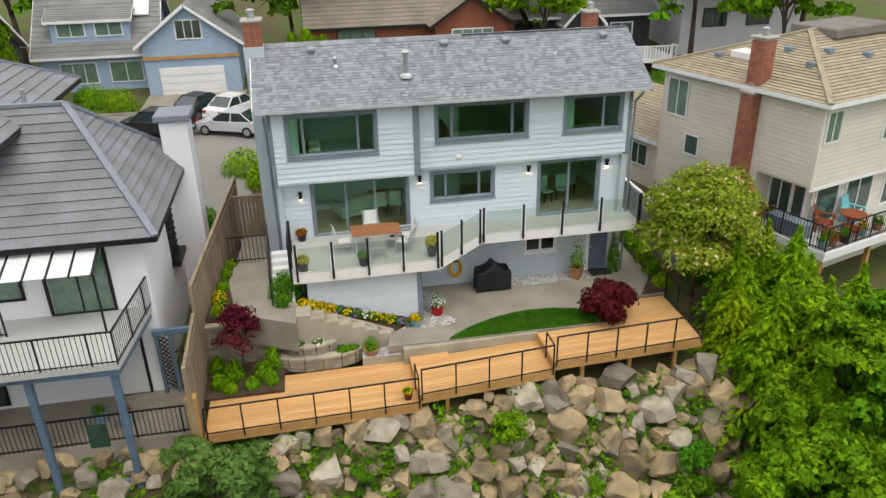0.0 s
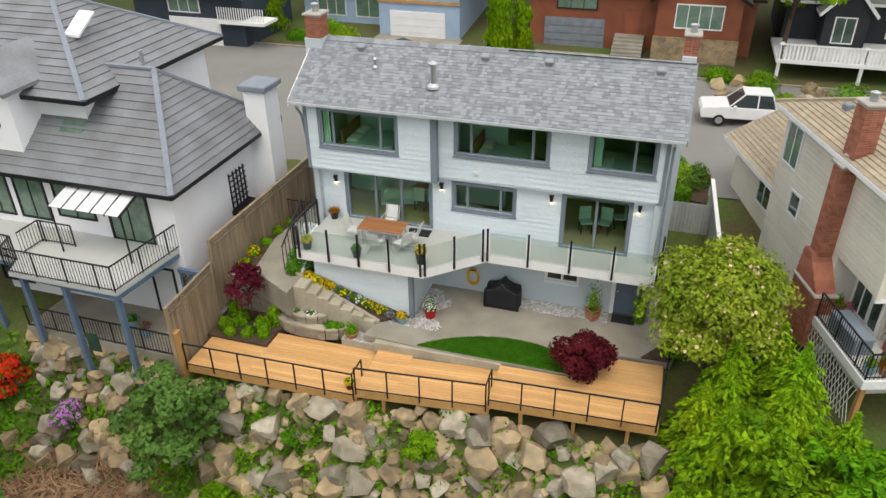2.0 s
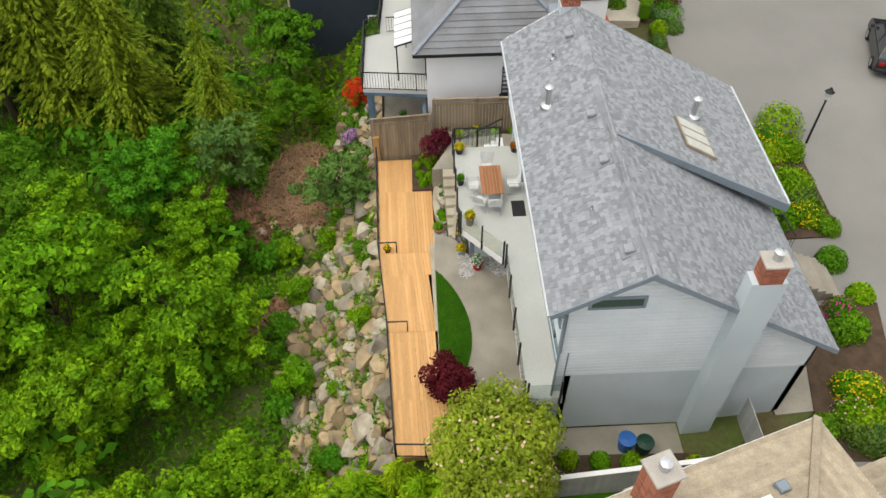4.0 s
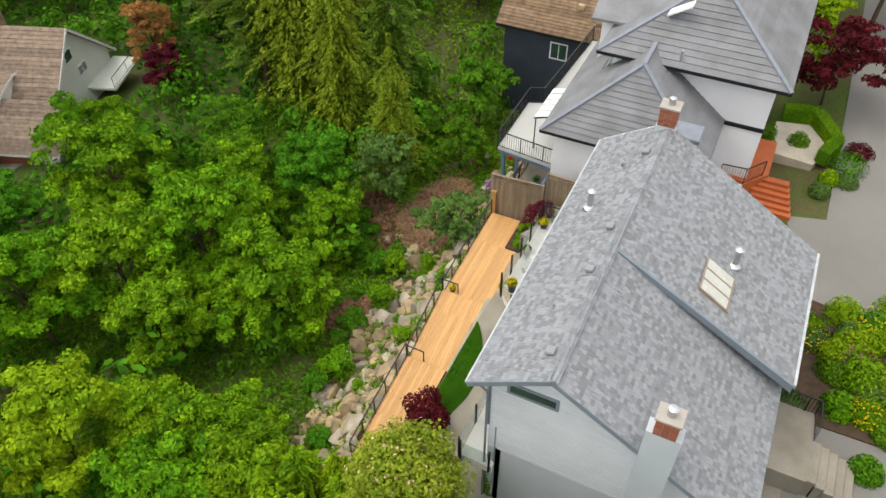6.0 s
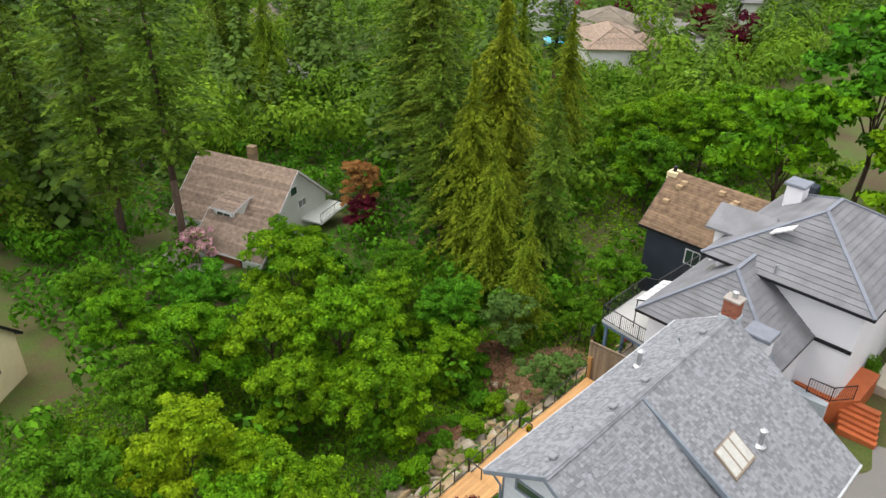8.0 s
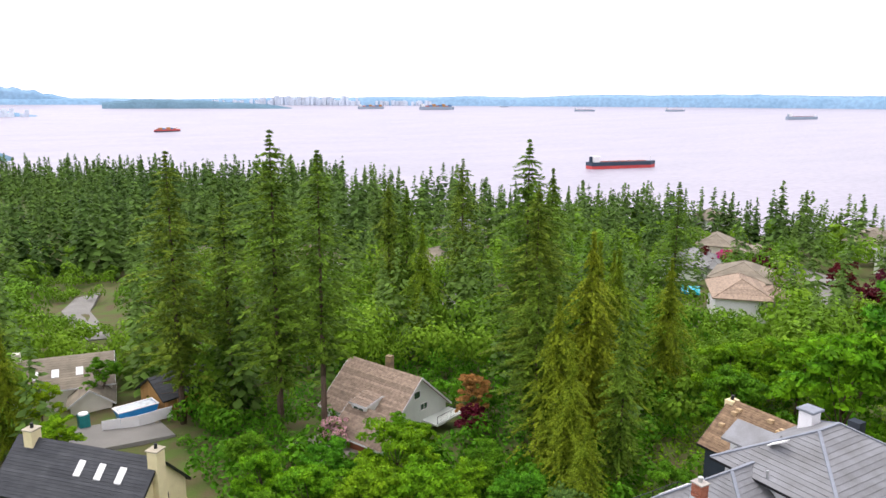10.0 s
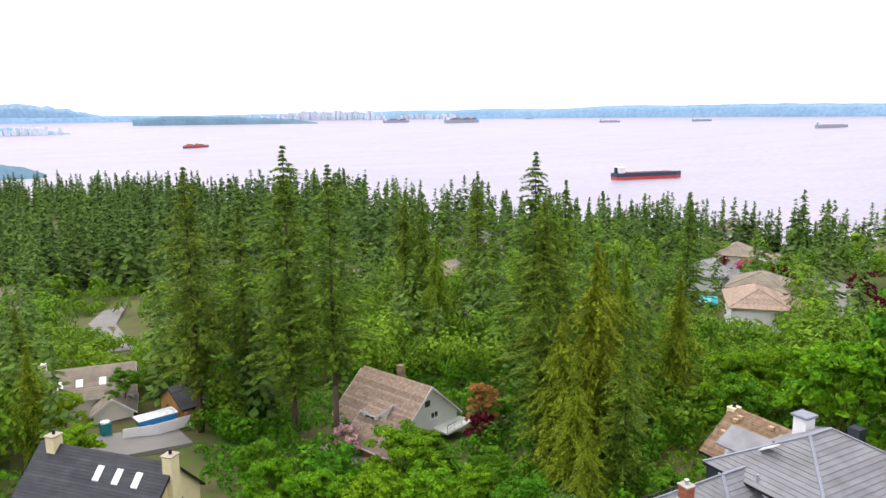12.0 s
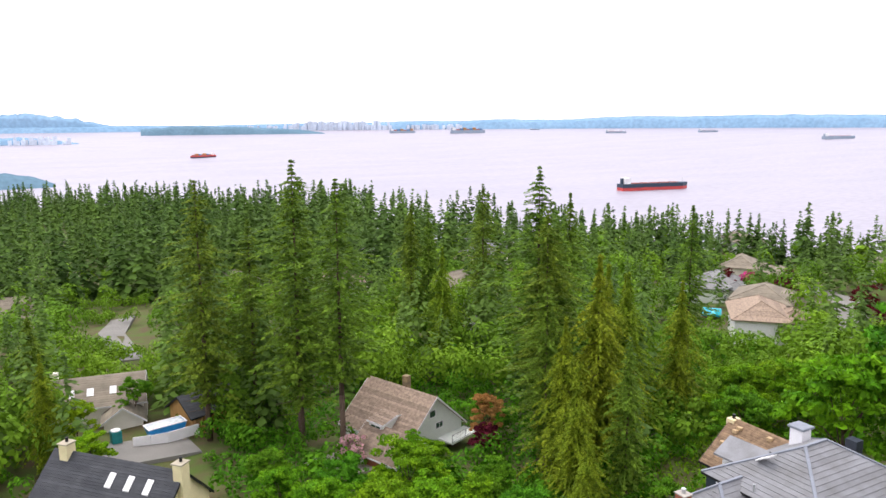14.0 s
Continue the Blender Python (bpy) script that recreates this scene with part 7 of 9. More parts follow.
single("pavement", Geo().prism([(16.7, 1.0), (18.9, 1.0), (16.4, 9.5), (15.6, 9.5)], -0.6, 0.12), CONCRETE, "concrete side path between fence and beige house", "path", kind="structure")
single("lawn", Geo().prism([(16.0, -1.5), (17.2, -1.5), (16.6, 5.5), (15.75, 5.5)], -0.8, 0.16), LAWN, "narrow strip of grass beside the fence", "lawn", kind="structure")

# ---- street ----
single("planting_bed", Geo().prism([(-1.6, 9.0), (5.4, 9.0), (5.4, 13.4), (-0.6, 13.6)], lambda x, y: 0.2, lambda x, y: ground_z(x, y) + 0.16), SOIL, "front garden bed along the street", "flower bed")
single("planting_bed", Geo().prism([(9.0, 10.2), (15.4, 8.8), (15.6, 11.8), (9.0, 13.4)], lambda x, y: 0.2, lambda x, y: ground_z(x, y) + 0.16), SOIL, "front garden bed beside the path", "flower bed")
fs_ = thing("front_steps", "grey concrete front steps with black metal rail", "stairs")
for i in range(5):
    part("step", Geo().bevel(6.9 - 0.02 * i, 10.2 + 0.35 * i, 0.3, 8.7, 10.6 + 0.35 * i, 1.75 - 0.17 * i, 0.015), CONCRETE, fs_)
part("landing", Geo().box(5.6, 8.3, 0.3, 8.8, 10.25, 1.8), CONCRETE, fs_)
bars_rail(fs_, [(5.7, 8.5), (5.7, 10.2), (6.9, 10.3)], 1.8, 0.9)
for i in range(30):
    a_ = random.Random(i)
    x, y = a_.uniform(-1.2, 5.2), a_.uniform(9.2, 13.2)
    if i > 19:
        x, y = a_.uniform(9.2, 15.2), a_.uniform(10.4, 11.8)
    tuft("rounded leafy shrub in the front garden", x, y, ground_z(x, y) + 0.12, a_.uniform(.6, 1.15), a_.uniform(.5, 1.3), 1000, (G_DECID, G_YELLOW, G_MID, G_BLUE)[i % 4], F_YEL if i % 7 == 0 else (F_MAG if i % 11 == 0 else None), 120, name="shrub", cat="shrub", size=0.14, seed=i)
rd = grid_mesh("road", list(np.arange(-70, 71, 2.0)), [9.6, 11, 13, 15, 17, 19, 21, 23, 25, 26.5], lambda x, y: ground_z(x, y) + 0.06)
single("road", rd, ASPHALT, "wide grey asphalt cul-de-sac", "road", kind="structure", smooth=True)
for x0, x1, y0, y1 in ((-9.5, -2.6, 26.4, 31.2), (3.2, 8.6, 26.4, 30.4), (6.0, 13.5, 7.9, 9.7)):
    single("driveway", Geo().prism([(x0, y0), (x1, y0), (x1, y1), (x0, y1)], lambda x, y: ground_z(x, y) - 0.3, lambda x, y: ground_z(x, y) + 0.09), CONCRETE, "pale concrete driveway", "driveway", kind="structure")
single("driveway", Geo().prism([(-6.6, 3.5), (-1.8, 3.5), (-1.0, 9.8), (-7.4, 9.8)], lambda x, y: ground_z(x, y) - 0.3, lambda x, y: ground_z(x, y) + 0.09), ASPHALT, "grey asphalt side driveway", "driveway", kind="structure")
for y, x0, x1 in ((26.55, -70, -9.6), (26.55, -2.5, 3.1), (26.55, 8.7, 70)):
    single("kerb", Geo().bar((x0, y, 1.06), (x1, y, 1.06), 0.18, 0.2), CONCRETE, "low concrete kerb along the street", "kerb", kind="structure")
for x, y in ((4.4, 17.2),):
    single("road_marking", Geo().box(x, y, ground_z(x, y) + 0.07, x + 1.1, y + 0.16, ground_z(x, y) + 0.075), WHITE, "short white painted road line", "road marking", kind="structure")
lamp = thing("street_lamp", "black lantern street lamp on a post", "street lamp", m=Matrix.Translation((-0.7, 14.2, 0.85)))
part("post", Geo().tube((0, 0, 0), (0, 0, 2.6), 0.06, 0.045), BLACK, lamp)
part("lantern", Geo().lathe([(0.1, 2.6), (0.2, 3.0)], 6), surf("frosted_lantern_glass", (0.7, 0.7, 0.68), None, 3, 20, 0.3, bump=0), lamp)
part("cap", Geo().lathe([(0.24, 3.0), (0.08, 3.15), (0.03, 3.25)], 6), BLACK, lamp)


def paint(name, c):
    return surf(name, c, tuple(v * 0.92 for v in c), 1, 30, 0.18, bump=0.0, spec=0.6)


RUBBER = surf("tyre_rubber", (0.02, 0.02, 0.02), None, 3, 40, 0.8, bump=0.1)
TAIL = surf("tail_light_red", (0.45, 0.01, 0.01), None, 3, 20, 0.15, bump=0)
CARGLASS = surf("car_glass", (0.03, 0.04, 0.045), None, 2, 10, 0.04, bump=0, spec=1.0)


def car(label, m, col, kind_="sedan"):
    """A car along +x (nose), its wheels on z = 0."""
    t = thing("car", label, "car", "parked cars", m=m)
    if kind_ == "pickup":
        L, W, low, belt = 5.7, 1.9, 0.42, 1.08
        prof = [(-2.85, low), (2.75, low), (2.85, 0.8), (2.7, 1.05), (1.35, 1.15), (1.2, belt), (-2.85, belt)]
        cab, top = [(1.3, 1.1), (0.55, 1.78), (-0.9, 1.8), (-1.15, 1.1)], 1.8
    elif kind_ == "suv":
        L, W, low, belt = 4.6, 1.88, 0.36, 1.0
        prof = [(-2.28, low), (2.2, low), (2.3, 0.7), (2.15, 0.92), (1.2, 1.05), (-2.2, 1.08), (-2.3, 0.8)]
        cab, top = [(1.25, 1.02), (0.5, 1.62), (-1.7, 1.62), (-2.15, 1.05)], 1.62
    else:
        L, W, low, belt = 4.55, 1.76, 0.3, 0.9
        prof = [(-2.25, low), (2.15, low), (2.27, 0.58), (2.1, 0.76), (1.1, 0.92), (-1.5, 0.95), (-2.2, 0.88), (-2.28, 0.6)]
        cab, top = [(1.1, 0.9), (0.3, 1.42), (-0.95, 1.42), (-1.65, 0.93)], 1.42

    def side(pts, w0, w1):
        n = len(pts)
        zmax, zmin = max(p[1] for p in pts), min(p[1] for p in pts)
        f = lambda z: w0 + (w1 - w0) * (z - zmin) / (zmax - zmin)
        return Geo().add([(x, -f(z) / 2, z) for x, z in pts] + [(x, f(z) / 2, z) for x, z in pts], [tuple(range(n)), tuple(range(n, 2 * n))[::-1]] + [(i, n + i, n + (i + 1) % n, (i + 1) % n) for i in range(n)])

    g = side(prof, W, W * 0.94)
    body = part("body", g, col, t)
    bv = body.modifiers.new("round", "BEVEL")
    bv.width, bv.segments, bv.limit_method = 0.07, 3, "ANGLE"
    c = part("glasshouse", side(cab, W * 0.92, W * 0.72), CARGLASS, t)
    roof = [(cab[1][0] - 0.08, top - 0.03), (cab[1][0] - 0.02, top), (cab[2][0] + 0.02, top), (cab[2][0] + 0.08, top - 0.03)]
    part("roof_panel", Geo().box(cab[2][0] - 0.02, -W * 0.37, top - 0.03, cab[1][0] + 0.02, W * 0.37, top + 0.02), col, t)
    for xa, za, xb, zb in ((cab[0][0], cab[0][1], cab[1][0], cab[1][1]), (cab[3][0], cab[3][1], cab[2][0], cab[2][1]), ((cab[1][0] + cab[2][0]) / 2, belt, (cab[1][0] + cab[2][0]) / 2, top)):
        for s in (-1, 1):
            part("pillar", Geo().bar((xa, s * W * 0.455, za), (xb, s * W * 0.362, zb), 0.07, 0.05), col, t)
    for x in (-L * 0.3, L * 0.31):
        for s in (-1, 1):
            y = s * (W / 2 - 0.1)
            tyre = part("wheel", Geo().tube((x, y - 0.11, 0.32), (x, y + 0.11, 0.32), 0.32, n=18), RUBBER, t)
            part("rim", Geo().tube((x, y + s * 0.09, 0.32), (x, y + s * 0.12, 0.32), 0.2, n=12), METAL, tyre)
    for s in (-1, 1):
        part("tail_light", Geo().box(-L / 2 - 0.03, s * W * 0.36 - 0.14, belt - 0.24, -L / 2 + 0.12, s * W * 0.36 + 0.14, belt - 0.1), TAIL, t)
        part("headlight", Geo().box(L / 2 - 0.22, s * W * 0.36 - 0.16, belt - 0.3, L / 2 - 0.02, s * W * 0.36 + 0.16, belt - 0.17), METAL, t)
        part("mirror", Geo().bevel(cab[0][0] - 0.35, s * (W / 2 + 0.08) - 0.08, belt + 0.02, cab[0][0] - 0.2, s * (W / 2 + 0.08) + 0.08, belt + 0.15, 0.02), col, t)
    part("bumper", Geo().bevel(-L / 2 - 0.05, -W * 0.46, low, -L / 2 + 0.15, W * 0.46, low + 0.2, 0.03), col, t)
    part("plate", Geo().box(-L / 2 - 0.065, -0.2, low + 0.25, -L / 2 - 0.03, 0.2, low + 0.36), WHITE, t)
    if kind_ == "pickup":
        part("bed", Geo().box(-2.75, -0.8, 1.0, -1.2, 0.8, 1.09), RUBBER, t)
    return t


def on_road(x, y, rz):
    return pose(x, y, ground_z(x, y) + 0.08, rz=rz)


car("black sport utility vehicle parked on the cul-de-sac", on_road(-7.4, 21.0, 160), paint("black_car_paint", (0.012, 0.012, 0.016)), "suv")
car("silver sedan parked on the cul-de-sac", on_road(-2.9, 20.6, 155), paint("silver_car_paint", (0.50, 0.51, 0.53)))
car("dark green sedan parked on a driveway", on_road(-5.2, 25.4, 55), paint("dark_green_car_paint", (0.012, 0.025, 0.022)))
car("white sedan parked on a driveway", on_road(-3.0, 24.7, 55), paint("white_car_paint", (0.75, 0.74, 0.74)))
car("white pickup truck parked at the kerb", on_road(17.6, 19.6, 185), paint("white_truck_paint", (0.75, 0.74, 0.74)), "pickup")

# ---- houses across the street ----
BLUE = surf("pale_blue_siding", (0.36, 0.46, 0.60), (0.31, 0.40, 0.53), 0.8, 25, 0.6, bump=0.08)
GREYROOF = surf("grey_far_shingle", (0.24, 0.24, 0.235), (0.18, 0.18, 0.178), 0.7, 30, 0.9, bump=0.3, rand=0.1)
bh = thing("house", "pale blue house with white trim and double garage", "house")
gable_block(bh, -9.4, 31.2, -2.9, 40, 0.6, 4.9, 7.3, BLUE, GREYROOF, "y", 0.5, 12, boards_n=18)
gable_block(bh, -17.0, 33.5, -9.0, 42, 0.6, 4.2, 8.2, BLUE, GREYROOF, "x", 0.5, 14)
gd = part("garage_door", Geo().box(-8.5, 31.1, 0.9, -4.0, 31.16, 3.1), WHITE, bh)
for i in range(4):
    part("panel", Geo().box(-8.45, 31.06, 0.95 + i * 0.54, -4.05, 31.1, 1.43 + i * 0.54), WHITE, gd)
part("trim_band", Geo().box(-9.5, 31.05, 3.7, -2.8, 31.2, 3.9), WOOD, bh)
wall_window(bh, "f", -31.18, -6.1, 5.1, 1.7, 1.2, 3, WHITE)
wall_window(bh, "f", -33.48, -14.5, 1.9, 2.4, 1.4, 3, WHITE, GREENGLASS)
wall_window(bh, "f", -33.48, -11.2, 1.9, 2.2, 1.4, 2, WHITE, GREENGLASS)
gable_block(bh, -16.0, 33.9, -10.6, 36.5, 4.6, 6.3, 6.9, BLUE, GREYROOF, "x", 0.3, 6)
for x in (-14.6, -12.0):
    wall_window(bh, "f", -33.88, x, 5.2, 1.8, 0.85, 2, WHITE, GREENGLASS)
part("skylight", Geo().slab([(-10.4, 35.3, 6.3), (-9.3, 35.3, 6.3), (-9.3, 36.8, 7.5), (-10.4, 36.8, 7.5)], -0.1), WHITE, bh)

CEDAR = surf("red_brown_cedar_siding", (0.26, 0.09, 0.045), (0.20, 0.065, 0.035), 0.8, 20, 0.6, bump=0.1)
TANROOF = surf("tan_far_shingle", (0.25, 0.215, 0.165), (0.18, 0.155, 0.12), 0.7, 30, 0.9, bump=0.3, rand=0.1)
chs = thing("house", "red-brown cedar house with tan roof above a stone base", "house")
gable_block(chs, 2.4, 32.0, 18.0, 42, 1.0, 5.4, 8.6, CEDAR, TANROOF, "x", 0.5, 14, trim=BLACK)
gable_block(chs, 11.5, 30.3, 17.0, 36, 1.0, 5.4, 7.2, CEDAR, TANROOF, "y", 0.5, 10, trim=BLACK)
part("stone_base", Geo().box(11.4, 30.2, 0.8, 17.1, 30.32, 2.7), ROCK, chs)
gg = part("garage_door", Geo().box(3.5, 31.9, 1.0, 7.9, 31.98, 3.2), surf("grey_garage_paint", (0.22, 0.24, 0.27), None, 2, 20, 0.5, bump=0.03), chs)
for i in range(4):
    part("panel", Geo().box(3.55, 31.86, 1.05 + i * 0.53, 7.85, 31.9, 1.5 + i * 0.53), gg.data.materials[0], gg)
wall_window(chs, "f", -31.97, 5.8, 3.9, 2.8, 1.3, 3, BLACK, GREENGLASS)
wall_window(chs, "f", -30.27, 14.3, 3.4, 3.0, 1.5, 4, WHITE, GREENGLASS)
wall_window(chs, "f", -31.97, 9.8, 1.9, 1.1, 2.1, 1, CEDAR, CEDAR, "door")
for i in range(8):
    part("entry_step", Geo().box(8.7, 28.6 + i * 0.36, 0.9, 10.8, 32 , 1.1 + i * 0.17), CONCRETE, chs)
blk = thing("house", "black house with white trim and a raised white-railed deck", "house")
BLACKW = surf("black_siding", (0.02, 0.022, 0.026), (0.03, 0.032, 0.036), 0.8, 20, 0.6, bump=0.08)
gable_block(blk, 20.0, 33.5, 30.0, 42, 1.0, 5.2, 7.6, BLACKW, GREYROOF, "x", 0.5, 10)
gable_block(blk, 22.3, 31.8, 25.0, 36, 1.0, 4.9, 6.4, BLACKW, GREYROOF, "y", 0.4, 8)
wall_window(blk, "f", -31.78, 23.6, 2.7, 1.2, 1.6, 2, WHITE)
wall_window(blk, "f", -33.48, 27.5, 2.8, 1.8, 1.5, 2, WHITE)
part("deck", Geo().box(19.4, 28.0, 2.1, 30.0, 33.5, 2.35), WHITE, blk)
for x in (19.6, 24.5, 29.5):
    part("deck_post", Geo().box(x - .1, 28.1, 1.0, x + .1, 28.3, 3.4), WHITE, blk)
for i in range(44):
    part("picket", Geo().box(19.6 + i * 0.235, 28.1, 2.35, 19.7 + i * 0.235, 28.14, 3.25), WHITE, blk)
part("deck_rail", Geo().box(19.4, 28.05, 3.25, 30.0, 28.2, 3.33), WHITE, blk)
gh = thing("house", "dark grey house with white garage door and white porch rail", "house")
gable_block(gh, -27.5, 25.5, -18.0, 33, 0.8, 5.0, 7.4, NAVYW, GREYROOF, "x", 0.5, 12)
part("garage_door", Geo().box(-24.4, 25.36, 0.9, -20.0, 25.46, 3.0), WHITE, gh)
wall_window(gh, "f", -25.48, -23.0, 3.4, 2.6, 1.3, 3, WHITE, GREENGLASS)
for i in range(20):
    part("picket", Geo().box(-19.9 + i * 0.2, 25.0, 3.1, -19.84 + i * 0.2, 25.05, 4.0), WHITE, gh)
part("porch", Geo().box(-20.0, 24.9, 2.8, -16.0, 27, 3.0), WHITE, gh)
ph_ = thing("house", "pale house with brick chimney on the hill behind", "house")
gable_block(ph_, 33.0, 34.0, 44.0, 42, 1.0, 6.0, 8.2, WHITE, TANROOF, "x", 0.5, 8)
wall_window(ph_, "f", -33.98, 36.0, 3.6, 2.0, 1.4, 2, BLACK)
wall_window(ph_, "f", -33.98, 40.0, 3.6, 2.0, 1.4, 2, BLACK)
brick_stack(ph_, 38.5, 33.4, 39.3, 34.0, 4.5, 8.6, "chimney", False)
# street planting
for i, (x, y, r, h, mt) in enumerate([(-12.6, 29.3, 1.3, 1.7, G_YELLOW), (-10.8, 28.0, 1.2, 1.6, G_YELLOW), (-13.8, 31.2, 0.9, 1.0, G_MID), (-15.5, 29, 1.0, .8, G_DECID), (0.2, 23.9, 1.2, 1.7, G_YELLOW), (-1.9, 13.2, 1.3, 1.5, G_YELLOW), (-0.2, 12.4, .9, 1.1, G_DECID),
                                      (1.0, 11.5, 1.0, 1.5, G_YELLOW), (-0.9, 10.9, 0.9, 1.3, G_YELLOW), (2.6, 11.8, .9, 1.6, G_DECID), (4.3, 11.2, .8, 1.0, G_DECID), (13.9, 10.4, .8, 1.0, G_DECID), (14.8, 10.9, .8, .9, G_YELLOW), (14.2, 9.3, .6, .7, G_MID), (9.8, 26.9, .9, .9, G_MID),
                                      (16, 26.9, 1.2, 1.0, G_DECID), (18.5, 25.6, 1.3, 1.3, G_DECID), (10.9, 26.6, .7, .8, G_RED), (19.8, 22.9, 1.2, .8, G_YELLOW), (23.5, 24.0, 1.6, 1.4, G_DECID), (27, 24.5, 1.6, 1.5, G_MID), (6.8, 12.4, .7, .9, G_MID), (8.6, 12.9, .6, .7, G_YELLOW), (-3.4, 6.8, .9, 1.2, G_MID)]):
    tuft("rounded street-side garden shrub", x, y, ground_z(x, y), r, h, 1100, mt, name="shrub", cat="shrub", size=0.17, bloom=F_MAG if i in (12,) else (F_CREAM if i == 11 else None), nb_=120)
for x, y, h, r, s in ((2.2, 24.0, 5.8, 0.9, 3), (3.3, 24.6, 5.2, 0.85, 4), (1.3, 25.2, 5.4, 0.8, 5), (-18.2, 30.0, 7.0, 1.3, 6), (-19.8, 30.5, 6.4, 1.2, 7)):
    rng = np.random.default_rng(s)
    t = thing("columnar_yew", "tall columnar yellow-green yew beside the street", "tree", "columnar yews", m=Matrix.Translation((x, y, 0.8)))
    part("trunk", Geo().tube((0, 0, 0), (0, 0, h * 0.6), 0.12, 0.05), BARK, t)
    p, u = crown_points(rng, 3600, [(0.25 * r * math.cos(i * 2.4), 0.25 * r * math.sin(i * 2.4), h * (0.12 + 0.08 * i), r * (0.9 - 0.045 * i), h * 0.12) for i in range(10)])
    part("crown", leaf_mesh("crown", p, u * 0.3 + np.array([0, 0, 1.0]) + 0.3 * unit(rng, 3600), u + 0.3 * unit(rng, 3600), np.full(3600, 0.3), np.full(3600, 0.12), G_YELLOW), G_YELLOW, t)
HILL = [(-6, 47, 1.5), (8, 48, 1.6), (20, 31.5, 1.0), (1.0, 35.5, 1.0), (32, 30, 1.3), (19, 45, 1.7), (-20, 40, 1.4), (-30, 36, 1.3), (-14, 49, 1.5), (30, 47, 1.5), (40, 28, 1.4), (46, 40, 1.6), (36, 24, 1.0), (-38, 30, 1.4), (-45, 20, 1.5), (50, 25, 1.5), (-34, 14, 1.0), (-28, 10, 0.9), (-30, 2, 1.1), (-38, -4, 1.3), (-31, -8, 1.2)]
hill0 = broadleaf("leafy green street tree behind the houses", 8.0, 3.2, 61, 5500, 0.36, G_DECID, at_ground(*HILL[0][:2], 0, HILL[0][2]), group="trees up the hill")
hill1 = broadleaf("dark leafy green tree behind the houses", 8.5, 3.4, 62, 5500, 0.36, G_MID, at_ground(*HILL[1][:2], 0, HILL[1][2]), group="trees up the hill")
for i, (x, y, s) in enumerate(HILL[2:]):
    copy_thing((hill0, hill1)[i % 2], at_ground(x, y, i, s))
# ---- houses below the wood ----
CEDROOF = surf("cedar_shingle_brown", (0.34, 0.255, 0.19), (0.2, 0.15, 0.115), 2.5, 12, 0.9, bump=0.5, rand=0.2)
SAGE = surf("pale_sage_siding", (0.66, 0.69, 0.63), (0.60, 0.63, 0.575), 0.8, 20, 0.6, bump=0.08)
fh = thing("house", "pale sage house with steep brown cedar shingle roof", "house", m=pose(-5.9, -49.4, -9.0, rz=110))
gable_block(fh, -6.0, -5.0, 5.0, 5.0, 0, 3.6, 8.0, SAGE, CEDROOF, "x", 0.5, 22)
gable_block(fh, -1.0, -8.0, 6.5, -2.4, 0, 2.6, 4.9, SAGE, CEDROOF, "x", 0.4, 14)
gable_block(fh, -0.6, -5.6, 1.8, -1.0, 3.0, 5.3, 5.8, SAGE, CEDROOF, "x", 0.2, 5)
wall_window(fh, "f", 5.62, 0.6, 3.9, 1.6, 1.1, 2, WHITE)
wall_window(fh, "r", 5.02, -0.4, 5.6, 1.0, 0.8, 1, WHITE)
wall_window(fh, "r", 5.02, 0.8, 3.9, 1.2, 0.7, 2, WHITE)
wall_window(fh, "r", 6.52, -5.2, 1.3, 2.0, 0.9, 3, BLACK)
wall_window(fh, "f", 8.02, 2.6, 0.2, 3.0, 2.0, 1, BLACK, CEDAR, "garage_door")
part("deck", Geo().box(5.0, 0.5, 2.4, 7.4, 5.5, 2.6), SAGE, fh)
bars_rail(fh, [(7.3, 0.6), (7.3, 5.4), (5.1, 5.4)], 2.6, 0.95, 0.25)
part("chimney", Geo().box(-1.0, 0.6, 6.5, -0.2, 1.3, 9.2), ROCK, fh)
single("driveway", Geo().prism([(-2.5, -43.5), (5.5, -43.5), (7.5, -50), (1, -51)], lambda x, y: ground_z(x, y) - .3, lambda x, y: ground_z(x, y) + .25), CONCRETE, "grey driveway in front of the sage house", "driveway", kind="structure")
DARKROOF = surf("charcoal_shingle", (0.045, 0.048, 0.055), (0.065, 0.068, 0.075), 0.7, 20, 0.85, bump=0.3, rand=0.1)
yh = thing("house", "cream stucco house with charcoal shingle roof", "house", m=pose(27.0, -42.5, -8.4, rz=132))
gable_block(yh, -8.5, -3.6, 6.5, 3.6, 0, 4.6, 8.2, CREAM, DARKROOF, "x", 0.35, 18, trim=BLACK)
for x in (-7.0, 6.6):
    c_ = part("chimney", Geo().box(x - 0.5, -0.8, 3, x + 0.5, 0.3, 9.2), CREAM, yh)
    part("cap", Geo().bevel(x - 0.6, -0.9, 9.2, x + 0.6, 0.4, 9.35, 0.03), STEPSTONE, c_)
    part("flue", Geo().tube((x, -0.2, 9.3), (x, -0.2, 9.8), 0.15), BLACK, c_)
for x in (-1.0, 1.2, 3.4):
    part("skylight", Geo().slab([(x, 1.0, 7.36), (x, 2.0, 6.36), (x + 0.7, 2.0, 6.36), (x + 0.7, 1.0, 7.36)], -0.12), WHITE, yh)
    part("skylight", Geo().slab([(x, -2.0, 6.36), (x, -1.0, 7.36), (x + 0.7, -1.0, 7.36), (x + 0.7, -2.0, 6.36)], -0.12), WHITE, yh)
wall_window(yh, "r", 6.52, 0.6, 3.0, 0.8, 1.4, 1, BLACK)
